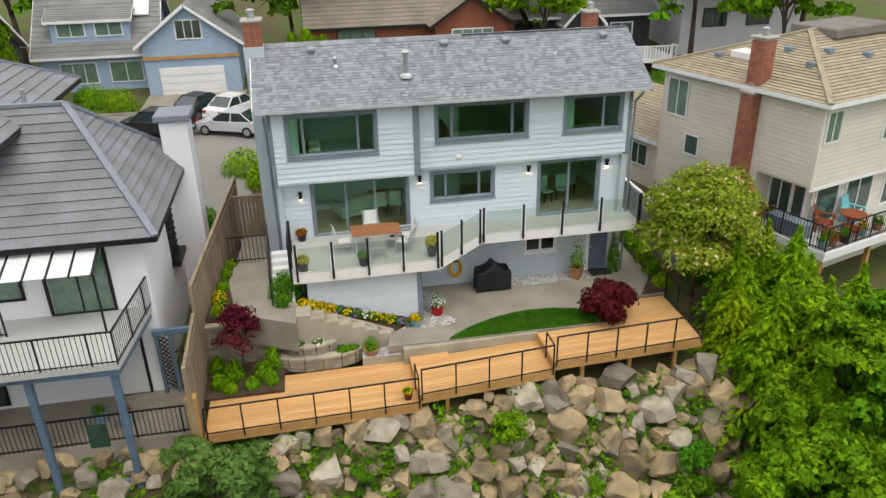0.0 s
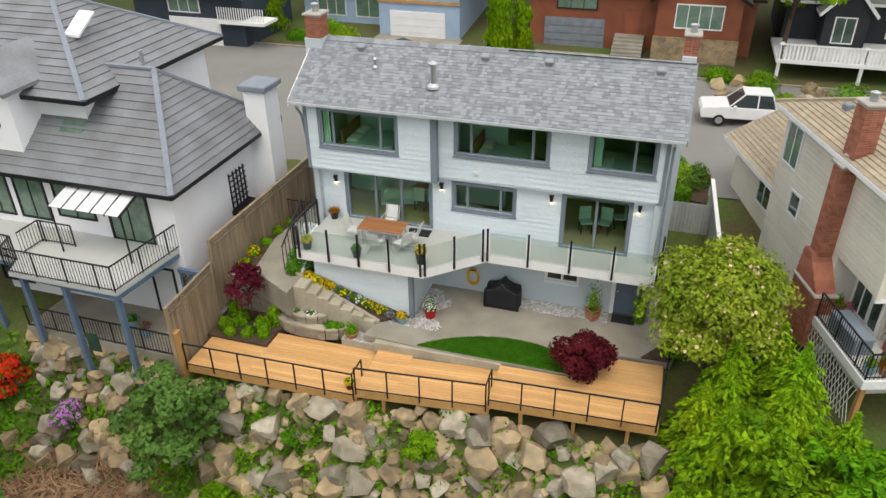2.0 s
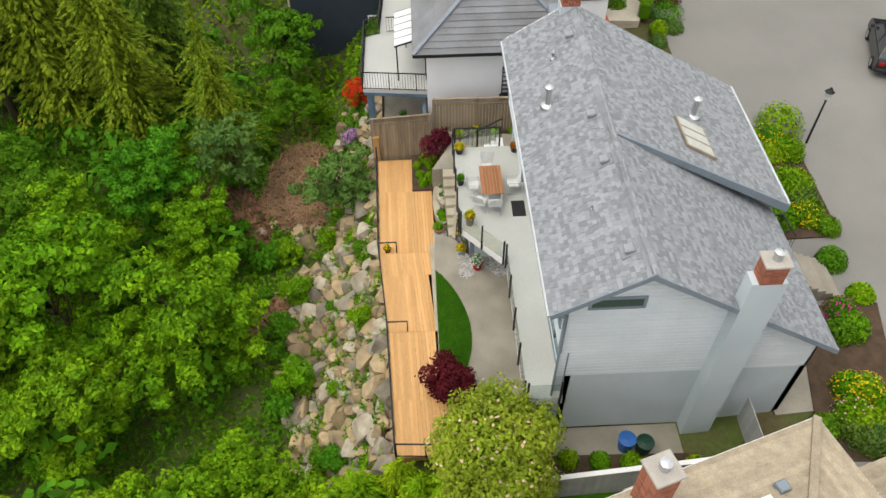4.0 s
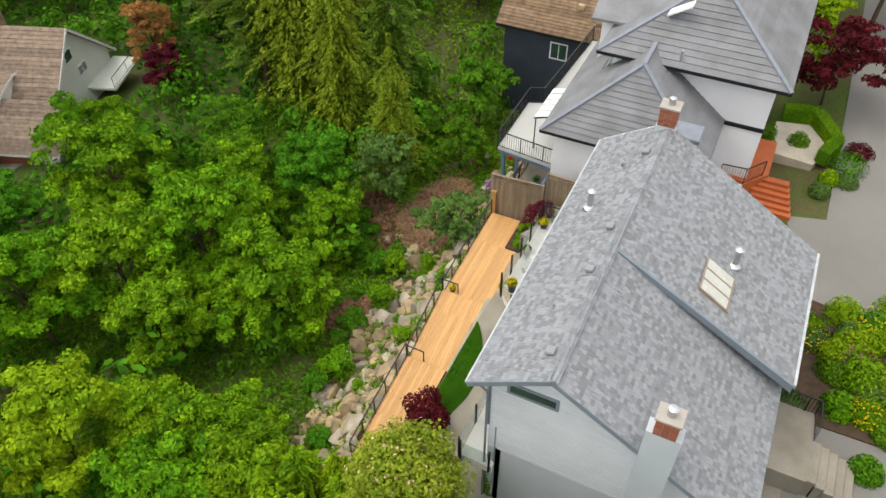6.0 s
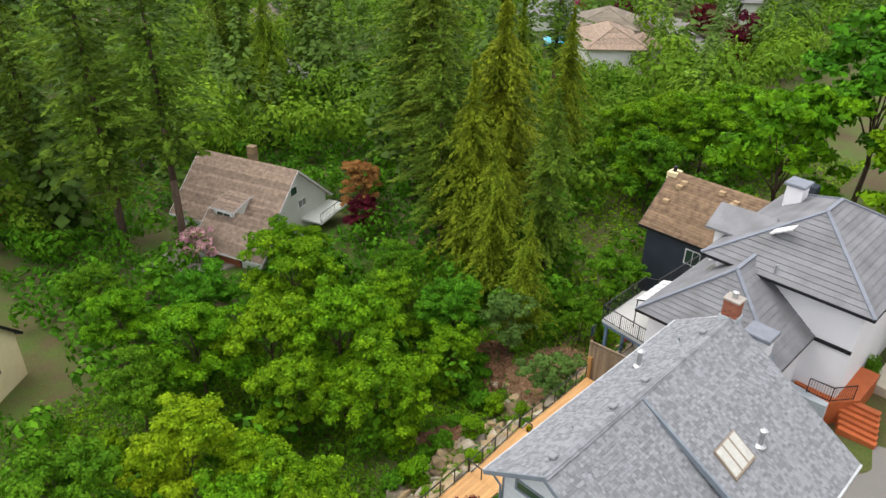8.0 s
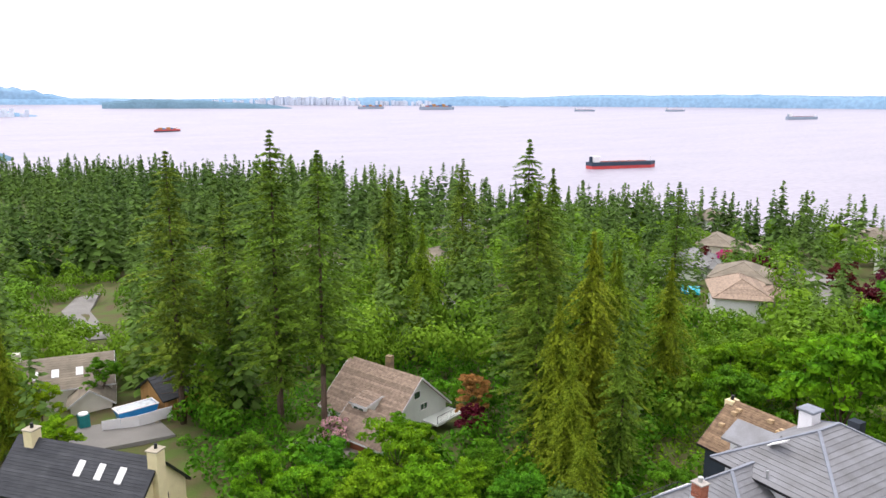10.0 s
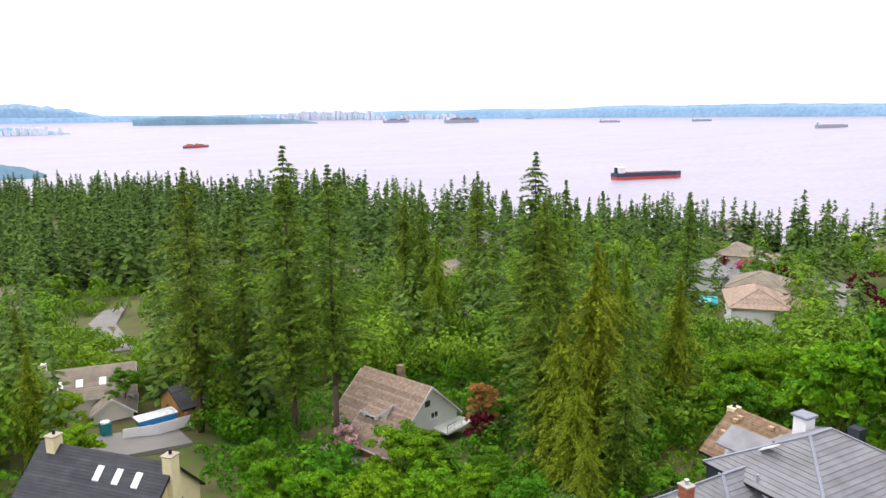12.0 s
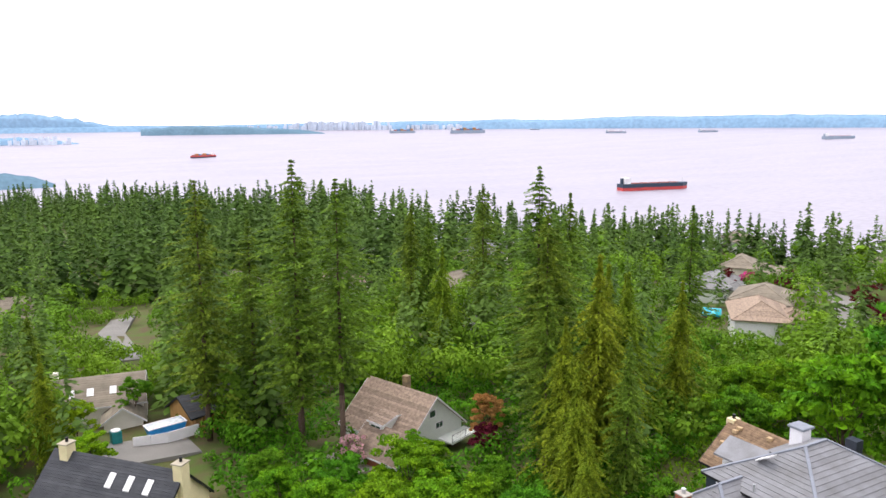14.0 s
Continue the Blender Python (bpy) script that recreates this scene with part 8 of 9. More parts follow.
wall_window(yh, "r", 6.52, -1.6, 3.0, 0.8, 1.4, 1, BLACK)
for x in (-5, -2, 1, 4):
    wall_window(yh, "f", 3.62, x, 2.4, 1.0, 1.5, 2, BLACK)
    wall_window(yh, "b", 3.62, x, 2.4, 1.0, 1.5, 2, BLACK)
lh_ = thing("house", "house with weathered grey-brown roof and skylights", "house", m=pose(27, -84.5, -11.6, rz=-8))
gable_block(lh_, -6, -4.5, 6, 4.5, 0, 4.2, 7.0, BEIGE, TANROOF, "x", 0.5, 14)
gable_block(lh_, -6, 2.0, -1, 8.5, 0, 3.0, 4.8, BEIGE, TANROOF, "y", 0.5, 10)
for x in (-2.5, 0.5, 3):
    part("skylight", Geo().slab([(x, 2.0, 6.0), (x + .9, 2.0, 6.0), (x + .9, 3.2, 5.3), (x, 3.2, 5.3)], 0.1), WHITE, lh_)
part("chimney", Geo().box(5.2, -0.6, 4, 6.2, 0.4, 8.2), BEIGE, lh_)
oh = thing("house", "timber-framed house with dark roof under construction", "house", m=pose(14.0, -72.5, -10.4, rz=20))
gable_block(oh, -4, -3, 4, 3, 0, 3.4, 5.4, WOOD, DARKROOF, "x", 0.5, 8, trim=BLACK)
for i in range(6):
    part("bare_post", Geo().box(-3.9 + i * 1.5, 3.0, 0, -3.7 + i * 1.5, 3.2, 3.3), DECKWOOD, oh)
ct = thing("site_container", "open blue steel skip with a white rim on the building site", "container", m=pose(20.2, -68.6, -9.3, rz=12))
SKIPBLUE = surf("blue_skip_paint", (0.02, 0.24, 0.55), (0.02, 0.19, 0.45), 1, 10, 0.5, bump=0.1)
part("body", Geo().hexa([(-1.9, -0.9, 0), (1.9, -0.9, 0), (1.9, 0.9, 0), (-1.9, 0.9, 0), (-2.5, -1.1, 1.9), (2.5, -1.1, 1.9), (2.5, 1.1, 1.9), (-2.5, 1.1, 1.9)]), SKIPBLUE, ct)
part("rim", Geo().box(-2.55, -1.15, 1.9, 2.55, -0.95, 2.02).box(-2.55, 0.95, 1.9, 2.55, 1.15, 2.02).box(-2.55, -0.95, 1.9, -2.35, 0.95, 2.02).box(2.35, -0.95, 1.9, 2.55, 0.95, 2.02), WHITE, ct)
part("load", Geo().bevel(-2.3, -0.9, 1.7, 2.3, 0.9, 1.96, 0.08), surf("pale_rubble_bags", (0.62, 0.66, 0.68), (0.45, 0.48, 0.50), 2, 8, 0.8, bump=0.4), ct)
bp = thing("site_barrier", "white sheeted barrier panel round the building site", "barrier", "site barriers", m=pose(23.4, -66.4, -9.25, rz=-6))
part("sheet", Geo().bevel(-1.05, -0.04, 0.15, 1.05, 0.04, 1.6, 0.02), WHITE, bp)
for u in (-0.9, 0.9):
    part("foot", Geo().bevel(u - 0.08, -0.35, 0, u + 0.08, 0.35, 0.15, 0.02), STEPSTONE, bp)
for u, v, a in ((21.3, -66.1, -4), (19.2, -66.3, 12), (17.2, -66.8, 10)):
    copy_thing(bp, pose(u, v, -9.25, rz=a))
ptl = thing("portable_toilet", "teal portable toilet with a white roof", "toilet", m=pose(26.2, -69.0, -9.4, rz=10))
part("cabin", Geo().bevel(-0.6, -0.6, 0, 0.6, 0.6, 2.1, 0.04), surf("teal_plastic", (0.02, 0.22, 0.22), None, 2, 20, 0.5, bump=0.02), ptl)
part("roof", Geo().lathe([(0.62, 2.1), (0.6, 2.25), (0.2, 2.36)], 12), WHITE, ptl)
single("driveway", Geo().prism([(17, -61), (29, -61), (30, -69), (18, -69)], lambda x, y: ground_z(x, y) - .3, lambda x, y: ground_z(x, y) + .3), ASPHALT, "grey asphalt turning area by the building site", "driveway", kind="structure")
for pts in ([(17, -118), (22, -118), (23.5, -150), (19.5, -165), (14, -165), (18, -148)], [(-97, -44), (-94, -49), (-126, -73), (-150, -110), (-155, -108), (-131, -69)], [(-46, -96), (-42, -98), (-52, -112), (-56, -110)]):
    single("road", Geo().prism(pts, lambda x, y: ground_z(x, y) - 1, lambda x, y: ground_z(x, y) + 0.5), ASPHALT, "pale road winding between far gardens", "road", kind="structure")
rnd = random.Random(21)
FARH = [(-99, -70, 30), (-86, -61, 45), (-113, -96, 20), (-140, -110, 35), (-188, -150, 60), (-92, -180, 20), (-104, -190, 40), (-128, -88, 40), (-60, -130, 15), (-40, -165, 30), (-70, -215, 50),
        (-15, -190, 10), (40, -170, 0), (55, -140, 15), (-145, -60, 40), (-165, -80, 20), (-205, -120, 45), (-230, -170, 30), (-120, -240, 20), (60, -105, 10), (30, -230, 5), (-180, -40, 60)]
for i, (x, y, a) in enumerate(FARH):
    t = thing("house", "distant house with a tan hipped roof among trees" if i % 2 else "distant grey-brown roofed house among trees", "house", "houses below the wood", m=pose(x, y, ground_z(x, y), rz=a))
    w, d, h = rnd.uniform(5.5, 8), rnd.uniform(4.5, 6), rnd.uniform(3.6, 5.2)
    wm, rm_ = (BEIGE, WHITE, SAGE)[i % 3], (TANROOF, CEDROOF, GREYROOF, TANROOF)[i % 4]
    part("wall", Geo().box(-w, -d, -2, w, d, h), wm, t)
    hip(t, -w - 0.7, -d - 0.7, w + 0.7, d + 0.7, h, h + 2.7, d, d, rm_, 4, ridge_mat=rm_)
    part("wing_wall", Geo().box(-w * 0.4, d, -2, w * 0.4, d + 4, h - 0.7), wm, t)
    hip(t, -w * 0.4 - 0.6, d - 2.5, w * 0.4 + 0.6, d + 4.6, h - 0.7, h + 1.1, w * 0.35, w * 0.35, rm_, 4, ridge_mat=rm_)
    for k in (-0.7, 0.7):
        wall_window(t, "b", d + 0.02, k * w, 1.4, 1.6, 1.4, 2, WHITE)
    wall_window(t, "b", d + 4.02, 0, 1.2, 1.8, 1.4, 2, WHITE)
single("swimming_pool", Geo().box(-3, -2, 0, 3, 2, 0.4), surf("pool_water", (0.02, 0.45, 0.55), None, 0.5, 3, 0.05, bump=0.0), "turquoise swimming pool among the far houses", "pool", m=pose(-93, -78.3, ground_z(-93, -78.3) + 0.6, rz=40))
farm = broadleaf("dark red ornamental maple among far houses", 7, 3.6, 71, 1600, 0.7, G_RED, at_ground(-128, -86), base=0.05, group="far ornamental trees")
for x, y in ((-110, -74), (-117, -96), (-118, -60), (-110, -47), (-96, -42)):
    copy_thing(farm, at_ground(x, y, x, 1.0))
farp = broadleaf("bright pink azalea bank among far houses", 4, 3.2, 72, 500, 0.6, G_MID, at_ground(-120, -91), bloom=(F_MAG, 1500, 0.7), base=0.0, group="far ornamental trees", category="bush", name="bush")
copy_thing(farp, at_ground(-124, -93, 1, 1.2))


# tall firs and cedars of the near wood
PROTO = [conifer_tree("tall dark green Douglas fir with open ragged crown", 34, 6.6, 11, G_CON, at_ground(5.7, -55.3, s=1.08), 0.16, 0.24, 0.8, 0.9, 0.7, cards=17, power=0.42),
         conifer_tree("tall dark green fir with bare lower trunk", 34, 6.0, 12, G_CON, at_ground(2.9, -48.1), 0.3, 0.22, 0.76, 0.9, 0.72, cards=17, power=0.36),
         conifer_tree("broad green western red cedar with drooping sprays", 26, 6.8, 13, G_CONL, at_ground(-18.9, -28.5, s=0.96), 0.1, 0.6, 0.95, 0.74, 0.46, cards=17, power=0.8),
         conifer_tree("tall dark green spruce with a narrow crown", 28, 5.6, 14, G_CON, at_ground(-31.2, -99.1), 0.12, 0.4, 0.9, 0.95, 0.62, cards=13, power=0.62)]
TALL = [(0, 15.2, -65.1, 0.95), (1, 8.9, -65, 0.86), (0, -20.0, -41.0, 0.94), (1, -21.5, -39.3, 0.80), (2, -28.3, -34.3, 0.86), (3, -33.6, -96.3, 0.96), (1, -55.1, -49.8, 0.8),
        (3, 35.2, -82.7, 0.62), (0, -43.7, -92.4, 0.86), (3, -50.4, -73.7, 1.05), (2, -28.5, -81.1, 0.84), (2, -24.0, -33.0, 0.92), (0, -18.0, -36.5, 0.8), (2, -10.5, -21.5, 0.62), (2, -13.0, -26.5, 0.78),
        (3, -16.0, -20.5, 0.6), (2, -7.2, -15.5, 0.44), (0, -14.0, -31.0, 0.62), (0, -25.5, -46.0, 0.72), (2, -34.0, -41.0, 0.8), (2, -39.0, -36.0, 0.75), (2, 33.9, -66.0, 0.6)]
for i, (k, x, y, s) in enumerate(TALL):
    copy_thing(PROTO[k], at_ground(x, y, i * 1.9, s))

# broadleaf trees of the slope
BROAD = [broadleaf("bright green vine maple with layered leafy crown", 8.0, 3.7, 21, 11000, 0.27, G_DECID, at_ground(8.9, -23.7, s=1.0), group="maples on the slope"),
         broadleaf("mid-green alder with full rounded crown", 8.0, 3.3, 22, 10500, 0.26, G_MID, at_ground(-2.6, -18.0, s=0.8), group="maples on the slope"),
         broadleaf("yellow-green cedar bush with feathery crown", 7.5, 3.1, 23, 10500, 0.25, G_YELLOW, at_ground(18.1, -18.4, s=1.0), group="maples on the slope")]
BR = [(0, 5.4, -21.0, 1.05), (0, 7.0, -14.6, 0.88), (0, 12.6, -26.5, 1.0), (2, 15.9, -15.8, 0.72), (0, 15.0, -11.8, 0.72), (1, -1.9, -24.1, 0.85), (0, 1.6, -21.5, 0.85), (1, -14.2, -12.6, 0.95), (1, 16.8, -9.8, 0.72),
      (1, 16.8, -27.0, 1.0), (1, 24.0, -20.0, 1.15), (0, 0.4, -15.8, 0.62), (1, -9.5, -12.0, 0.62), (0, -40.1, -26.7, 1.25), (0, -44.8, -21.5, 1.3), (0, -50.2, -17.7, 1.25), (0, -47.5, -28.0, 1.1), (2, -36.5, -23.5, 1.05), (1, -33.0, -21.0, 1.4),
      (1, 13.2, -42.4, 0.9), (0, -1.4, -38.8, 0.62), (1, 22.9, -77.5, 0.95), (2, 30.6, -70.9, 0.85), (1, -19.6, -86.3, 1.15), (0, 14.0, -35.5, 0.8), (1, 8.0, -34.0, 1.05), (0, 3.0, -30.0, 1.05), (0, 10.5, -18.9, 0.8),
      (1, -4.8, -27.0, 0.9), (0, 28.5, -27.5, 0.6), (0, 17.2, -8.6, 0.74), (0, 20.0, -8.2, 0.72), (1, 15.8, -10.8, 0.72), (0, 18.6, -11.8, 0.85), (1, 21.5, -11.5, 0.85), (2, 29.5, -58.0, 0.85), (1, -17.0, -44.0, 0.6), (0, -3.0, -36.5, 0.6), (1, -1.0, -32.0, 0.8)]
for i, (k, x, y, s) in enumerate(BR):
    copy_thing(BROAD[k], at_ground(x, y, i * 2.3, s))
feather = conifer_tree("feathery yellow-green cedar beside the deck", 5.0, 2.1, 81, G_YELLOW, at_ground(16.0, -4.9, dz=-0.3, s=0.75), 0.02, 0.6, 1.0, 0.42, 0.2, cards=11, power=0.6, group="cedars beside the deck")
for x, y, s in ((16.2, -3.9, 1.1), (15.3, -5.6, 0.95), (17.4, -3.6, 1.15), (17.9, -4.6, 1.2), (15.9, -6.9, 1.25), (17.6, -5.8, 1.1), (17.2, -7.4, 1.45), (19.0, -6.6, 1.2), (20.6, -7.0, 1.2), (18.6, -8.6, 1.5), (16.4, -9.0, 1.4)):
    copy_thing(feather, at_ground(x, y, x, s, -0.3))
small = broadleaf("small bare-topped pine with sparse grey-green needles", 5.5, 2.2, 31, 2400, 0.26, G_BLUE, at_ground(-4.5, -14.6), category="tree")
broadleaf("grey-green pine bush leaning over the rocks", 3.4, 1.9, 32, 5000, 0.2, G_BLUE, at_ground(-1.6, -8.6, dz=0.3), category="bush", name="bush")
broadleaf("rhododendron tree with creamy pink blossom clusters", 5.3, 2.15, 33, 24000, 0.15, G_OLIVE, at_ground(15.5, -2.4, dz=0.1), bloom=(F_CREAM, 1000, 0.13), base=0.1, count=48, loose=False)
broadleaf("bronze-orange rhododendron beside a driveway", 6.8, 2.4, 34, 5000, 0.3, G_GOLD, at_ground(-13.0, -41.5, dz=0.4), category="bush", name="bush")
broadleaf("dark red Japanese maple on the wood edge", 4.5, 2.0, 35, 4000, 0.28, G_RED, at_ground(-11.3, -39.0), category="tree")
broadleaf("pale pink flowering rhododendron by the driveway", 3.6, 1.8, 36, 1800, 0.28, G_MID, at_ground(2.6, -46.2, dz=0.3), bloom=(F_PINK, 2200, 0.3), category="bush", name="bush")
az = broadleaf("scarlet azalea bush in full flower", 1.9, 1.0, 37, 900, 0.14, G_MID, at_ground(-9.7, -7.9), bloom=(F_RED, 1500, 0.14), category="bush", name="bush")
broadleaf("weeping dark red laceleaf maple on the lawn", 1.5, 1.15, 38, 5200, 0.13, G_RED, Matrix.Translation((11.5, -3.6, -0.1)), base=0.0, category="tree")
broadleaf("slim copper-leaved shrub in the planting bed", 2.6, 0.85, 39, 1500, 0.13, G_RED, Matrix.Translation((-1.2, -3.6, -0.5)), category="shrub", name="shrub")
rnd = random.Random(8)
SH = [broadleaf("low leafy green shrub on the slope", 1.5, 0.9, 41, 1100, 0.17, G_DECID, at_ground(3.2, -10.8), category="shrub", name="shrub", group="slope shrubs", base=0.0, count=9),
      broadleaf("low dark green fern clump on the slope", 1.1, 0.9, 42, 900, 0.19, G_MID, at_ground(5.3, -11.4), category="shrub", name="shrub", group="slope shrubs", base=0.0, count=8)]
for i in range(110):
    x, y = rnd.uniform(-13, 24), rnd.uniform(-27, -8.5)
    if -1.0 < x < 12.5 and y > -10.2:
        continue
    if ((x + 4.8) / 4.2) ** 2 + ((y + 11.2) / 2.9) ** 2 < 1:
        continue
    copy_thing(SH[i % 2], at_ground(x, y, i * 1.1, rnd.uniform(0.5, 1.25)))

# ---- far woods: one joined mesh of low conifers and one of round crowns ----
def wood(name, kind_, spots, material, label, seed):
    rng = np.random.default_rng(seed)
    C, D, N, L, W = [], [], [], [], []
    for x, y, h in spots:
        g = ground_z(x, y)
        near = math.hypot(x - 31, y - 29) < 215
        k = 100 if h < 5 else (360 if kind_ == "d" else 200) if near else 110
        q = 0.8 if h < 5 else (0.46 if kind_ == "d" else 0.64) if near else 1.0
        if kind_ == "c":
            f = rng.uniform(0.08, 0.97, k)
            R = h * (0.2 if near else 0.19) * (1 - f) ** 0.8 * rng.uniform(0.15, 1.1, k)
            a = rng.uniform(0, 6.283, k)
            o = np.stack([np.cos(a), np.sin(a), np.full(k, -0.45)], 1)
            C.append(np.stack([x + R * np.cos(a), y + R * np.sin(a), g + f * h], 1))
            D.append(o)
            N.append(np.array([0, 0, 1.0]) + 0.3 * o + rng.normal(0, 0.2, (k, 3)))
            L.append(q * h * 0.15 * rng.uniform(0.6, 1.2, k) * (1.15 - 0.75 * f))
            W.append(q * h * 0.125 * rng.uniform(0.6, 1.2, k) * (1.15 - 0.8 * f))
        else:
            u = unit(rng, k)
            u[:, 2] = np.abs(u[:, 2]) * 1.3 - 0.3
            r = h * 0.42 * rng.uniform(0.75, 1.05, k) * (1 + 0.2 * np.sin(5 * u[:, 0] + x))
            C.append(np.stack([x + u[:, 0] * r, y + u[:, 1] * r, g + h * 0.52 + u[:, 2] * r * 1.05], 1))
            D.append(np.cross(u, unit(rng, k)))
            N.append(u + 0.5 * unit(rng, k))
            L.append(q * h * 0.19 * rng.uniform(0.6, 1.3, k))
            W.append(q * h * 0.12 * rng.uniform(0.6, 1.3, k))
    me = leaf_mesh(name, np.concatenate(C), np.concatenate(D), np.concatenate(N), np.concatenate(L), np.concatenate(W), material)
    return tagged(new(name, me), label, "trees", kind="stuff")


FARCON = leafy("far_conifers", (0.10, 0.185, 0.03), (0.055, 0.115, 0.024), 0.15, 0.35, 0.02)
FARGRN = leafy("far_broadleaf", (0.16, 0.29, 0.018), (0.09, 0.195, 0.014), 0.25, 0.35, 0.03)
rnd = random.Random(4)
far_c, far_d = [], []
CLEAR = [(-98, -71, 10), (-84, -60, 8), (-93, -78, 7), (-175, -143, 16), (-124, -62, 10), (-92, -182, 14), (-48, -100, 8), (21, -66, 9), (20, -128, 6), (21, -140, 6), (19, -152, 6), (16, -163, 6), (27, -83, 10), (-6, -47, 9), (27, -42, 10), (-108, -92, 10), (-135, -100, 12), (-100, -48, 9), (-112, -58, 9), (-124, -67, 9)]
while len(far_c) + len(far_d) < 2700:
    d = 62 + 760 * rnd.random() ** 1.35
    a = radians(rnd.uniform(172, 290))
    x, y = 31 + d * math.cos(a), 29 + d * math.sin(a)
    if y > -28 or (x > -24 and y > -60) or any(math.hypot(x - u, y - v) < w for u, v, w in CLEAR):
        continue
    az = math.degrees(a)
    if d > lerp_rows([(172, 250), (210, 250), (225, 310), (241, 380), (257, 540), (272, 820), (300, 900)], az) - 4:
        continue
    # open gardens, the pool and the roads below stay in sight
    if (264 < az < 269.6 and 108 < d < 215) or (214.5 < az < 225 and 82 < d < 158):
        far_d += [(x + rnd.uniform(-4, 4), y + rnd.uniform(-4, 4), rnd.uniform(2.5, 5.0)) for _ in range(3)]
        continue
    near = d < 200
    if rnd.random() < (0.42 if near else 0.74 if d < 330 else 0.9):
        far_c.append((x, y, rnd.uniform(9, 20) if near else rnd.uniform(10, 21) if az < 236 else rnd.uniform(14, 27)))
    else:
        far_d.append((x, y, rnd.uniform(5, 11)))
for i in range(460):
    a = radians(rnd.uniform(247, 288))
    rim = lerp_rows([(241, 380), (257, 540), (272, 820), (300, 900)], math.degrees(a)) - 5
    d = rnd.uniform(max(300, rim - 220), rim)
    far_c.append((31 + d * math.cos(a), 29 + d * math.sin(a), rnd.uniform(16, 32)))
for i in range(150):
    a = radians(rnd.uniform(196, 236))
    d = lerp_rows([(172, 250), (210, 250), (225, 310), (241, 380)], math.degrees(a)) - rnd.uniform(5, 38)
    far_c.append((31 + d * math.cos(a), 29 + d * math.sin(a), rnd.uniform(9, 16)))
wood("conifer_wood", "c", far_c, FARCON, "distant dark green conifer wood down to the bay", 1)
wood("broadleaf_wood", "d", far_d, FARGRN, "distant bright green broadleaf trees between houses", 2)
# undergrowth that closes the wood floor
rnd = random.Random(6)
under = []
while len(under) < 900:
    x, y = rnd.uniform(-75, 50), rnd.uniform(-95, -12)
    if (x < -19 and y > -14) or (-13 < x < 1 and y < -40) or (18 < x < 36 and y < -33) or (-9 < x < 12 and y > -13.5):
        continue
    under.append((x, y, rnd.uniform(1.5, 4.2)))
wood("undergrowth", "d", under, G_MID, "dense green undergrowth below the trees", 3)

# ---- rock wall below the deck ----
def boulder_mesh(seed):
    rng = random.Random(seed)
    bm = bmesh.new()
    bmesh.ops.create_icosphere(bm, subdivisions=3, radius=0.62)
    planes = [(Vector((rng.uniform(-1, 1), rng.uniform(-1, 1), rng.uniform(-1, 1))).normalized(), rng.uniform(0.36, 0.46)) for _ in range(5)]
    planes += [((Vector(a) + Vector([rng.uniform(-.28, .28) for _ in range(3)])).normalized(), rng.uniform(0.29, 0.4)) for a in ((1, 0, 0), (-1, 0, 0), (0, 1, 0), (0, -1, 0), (0, 0, 1), (0, 0, -1))]
    sx = (rng.uniform(0.9, 1.35), rng.uniform(0.8, 1.1), rng.uniform(0.7, 1.0))
    for v in bm.verts:
        for n_, d_ in planes:
            e = v.co.dot(n_) - d_
            if e > 0:
                v.co -= n_ * e
        v.co += v.co.normalized() * 0.03 * noise.noise(v.co * 6 + Vector((seed, 0, 0)))
        v.co = Vector((v.co.x * sx[0], v.co.y * sx[1], v.co.z * sx[2]))
    me = bpy.data.meshes.new("boulder")
    bm.to_mesh(me)
    bm.free()
    me.materials.append(ROCK if seed % 5 < 3 else ROCK_GREY)
    return me


ROCKS = [boulder_mesh(s) for s in range(14)]
rnd = random.Random(3)


rock_wall = thing("rock_wall", "dry-stacked retaining wall of angular grey-brown granite boulders", "wall")
laid, fill = [], Geo()


def boulder(x, y, z, s, k=0, wall=False):
    """A loose boulder, or a stone of the wall; stones past the first 290 are joined."""
    m = Matrix.Translation((x, y, z)) @ Euler((rnd.uniform(-.6, .6), rnd.uniform(-.6, .6), rnd.uniform(0, 6.3))).to_matrix().to_4x4() @ Matrix.Diagonal((s, s, s, 1))
    me = ROCKS[k % len(ROCKS)]
    if wall and (len(laid) >= 290 or s < 0.5):
        fill.add([m @ v.co for v in me.vertices], [tuple(p.vertices) for p in me.polygons])
        return
    ob = new("boulder", me)
    if wall:
        laid.append(ob)
        ob.parent = rock_wall
        ob.matrix_local = m
    else:
        ob.matrix_world = m
        tagged(ob, "loose angular grey-brown granite boulder on the slope", "rock", "loose boulders")


k = 0
s_ = 0.15
while s_ < 4.6:
    x = -2.6 + rnd.uniform(0, 0.6)
    while x < 14.6 - max(0, s_ - 2.5) * 0.3:
        s = rnd.choice((0.45, 0.55, 0.7, 0.85, 1.15)) * (0.9 if s_ < 1 else 1.0)
        y = deck_front(x) - s_ + rnd.uniform(-.15, .25)
        if not (x < 0.6 and s_ > 1.6 and rnd.random() < 0.6):
            boulder(x + s / 2, y, ground_z(x + s / 2, y) + rnd.uniform(-0.05, 0.15), s * 1.12, k, True)
        k += 1
        x += s * 0.82
    s_ += 0.43
for i in range(75):
    x, y = rnd.uniform(-10, -2.2), rnd.uniform(-9.5, -6.2)
    boulder(x, y, ground_z(x, y) + 0.12, rnd.uniform(0.5, 1.0), i)
for i in range(22):
    x, y = rnd.uniform(-5, 9), rnd.uniform(-14.5, -11)
    boulder(x, y, ground_z(x, y), rnd.uniform(0.3, 0.9), i)


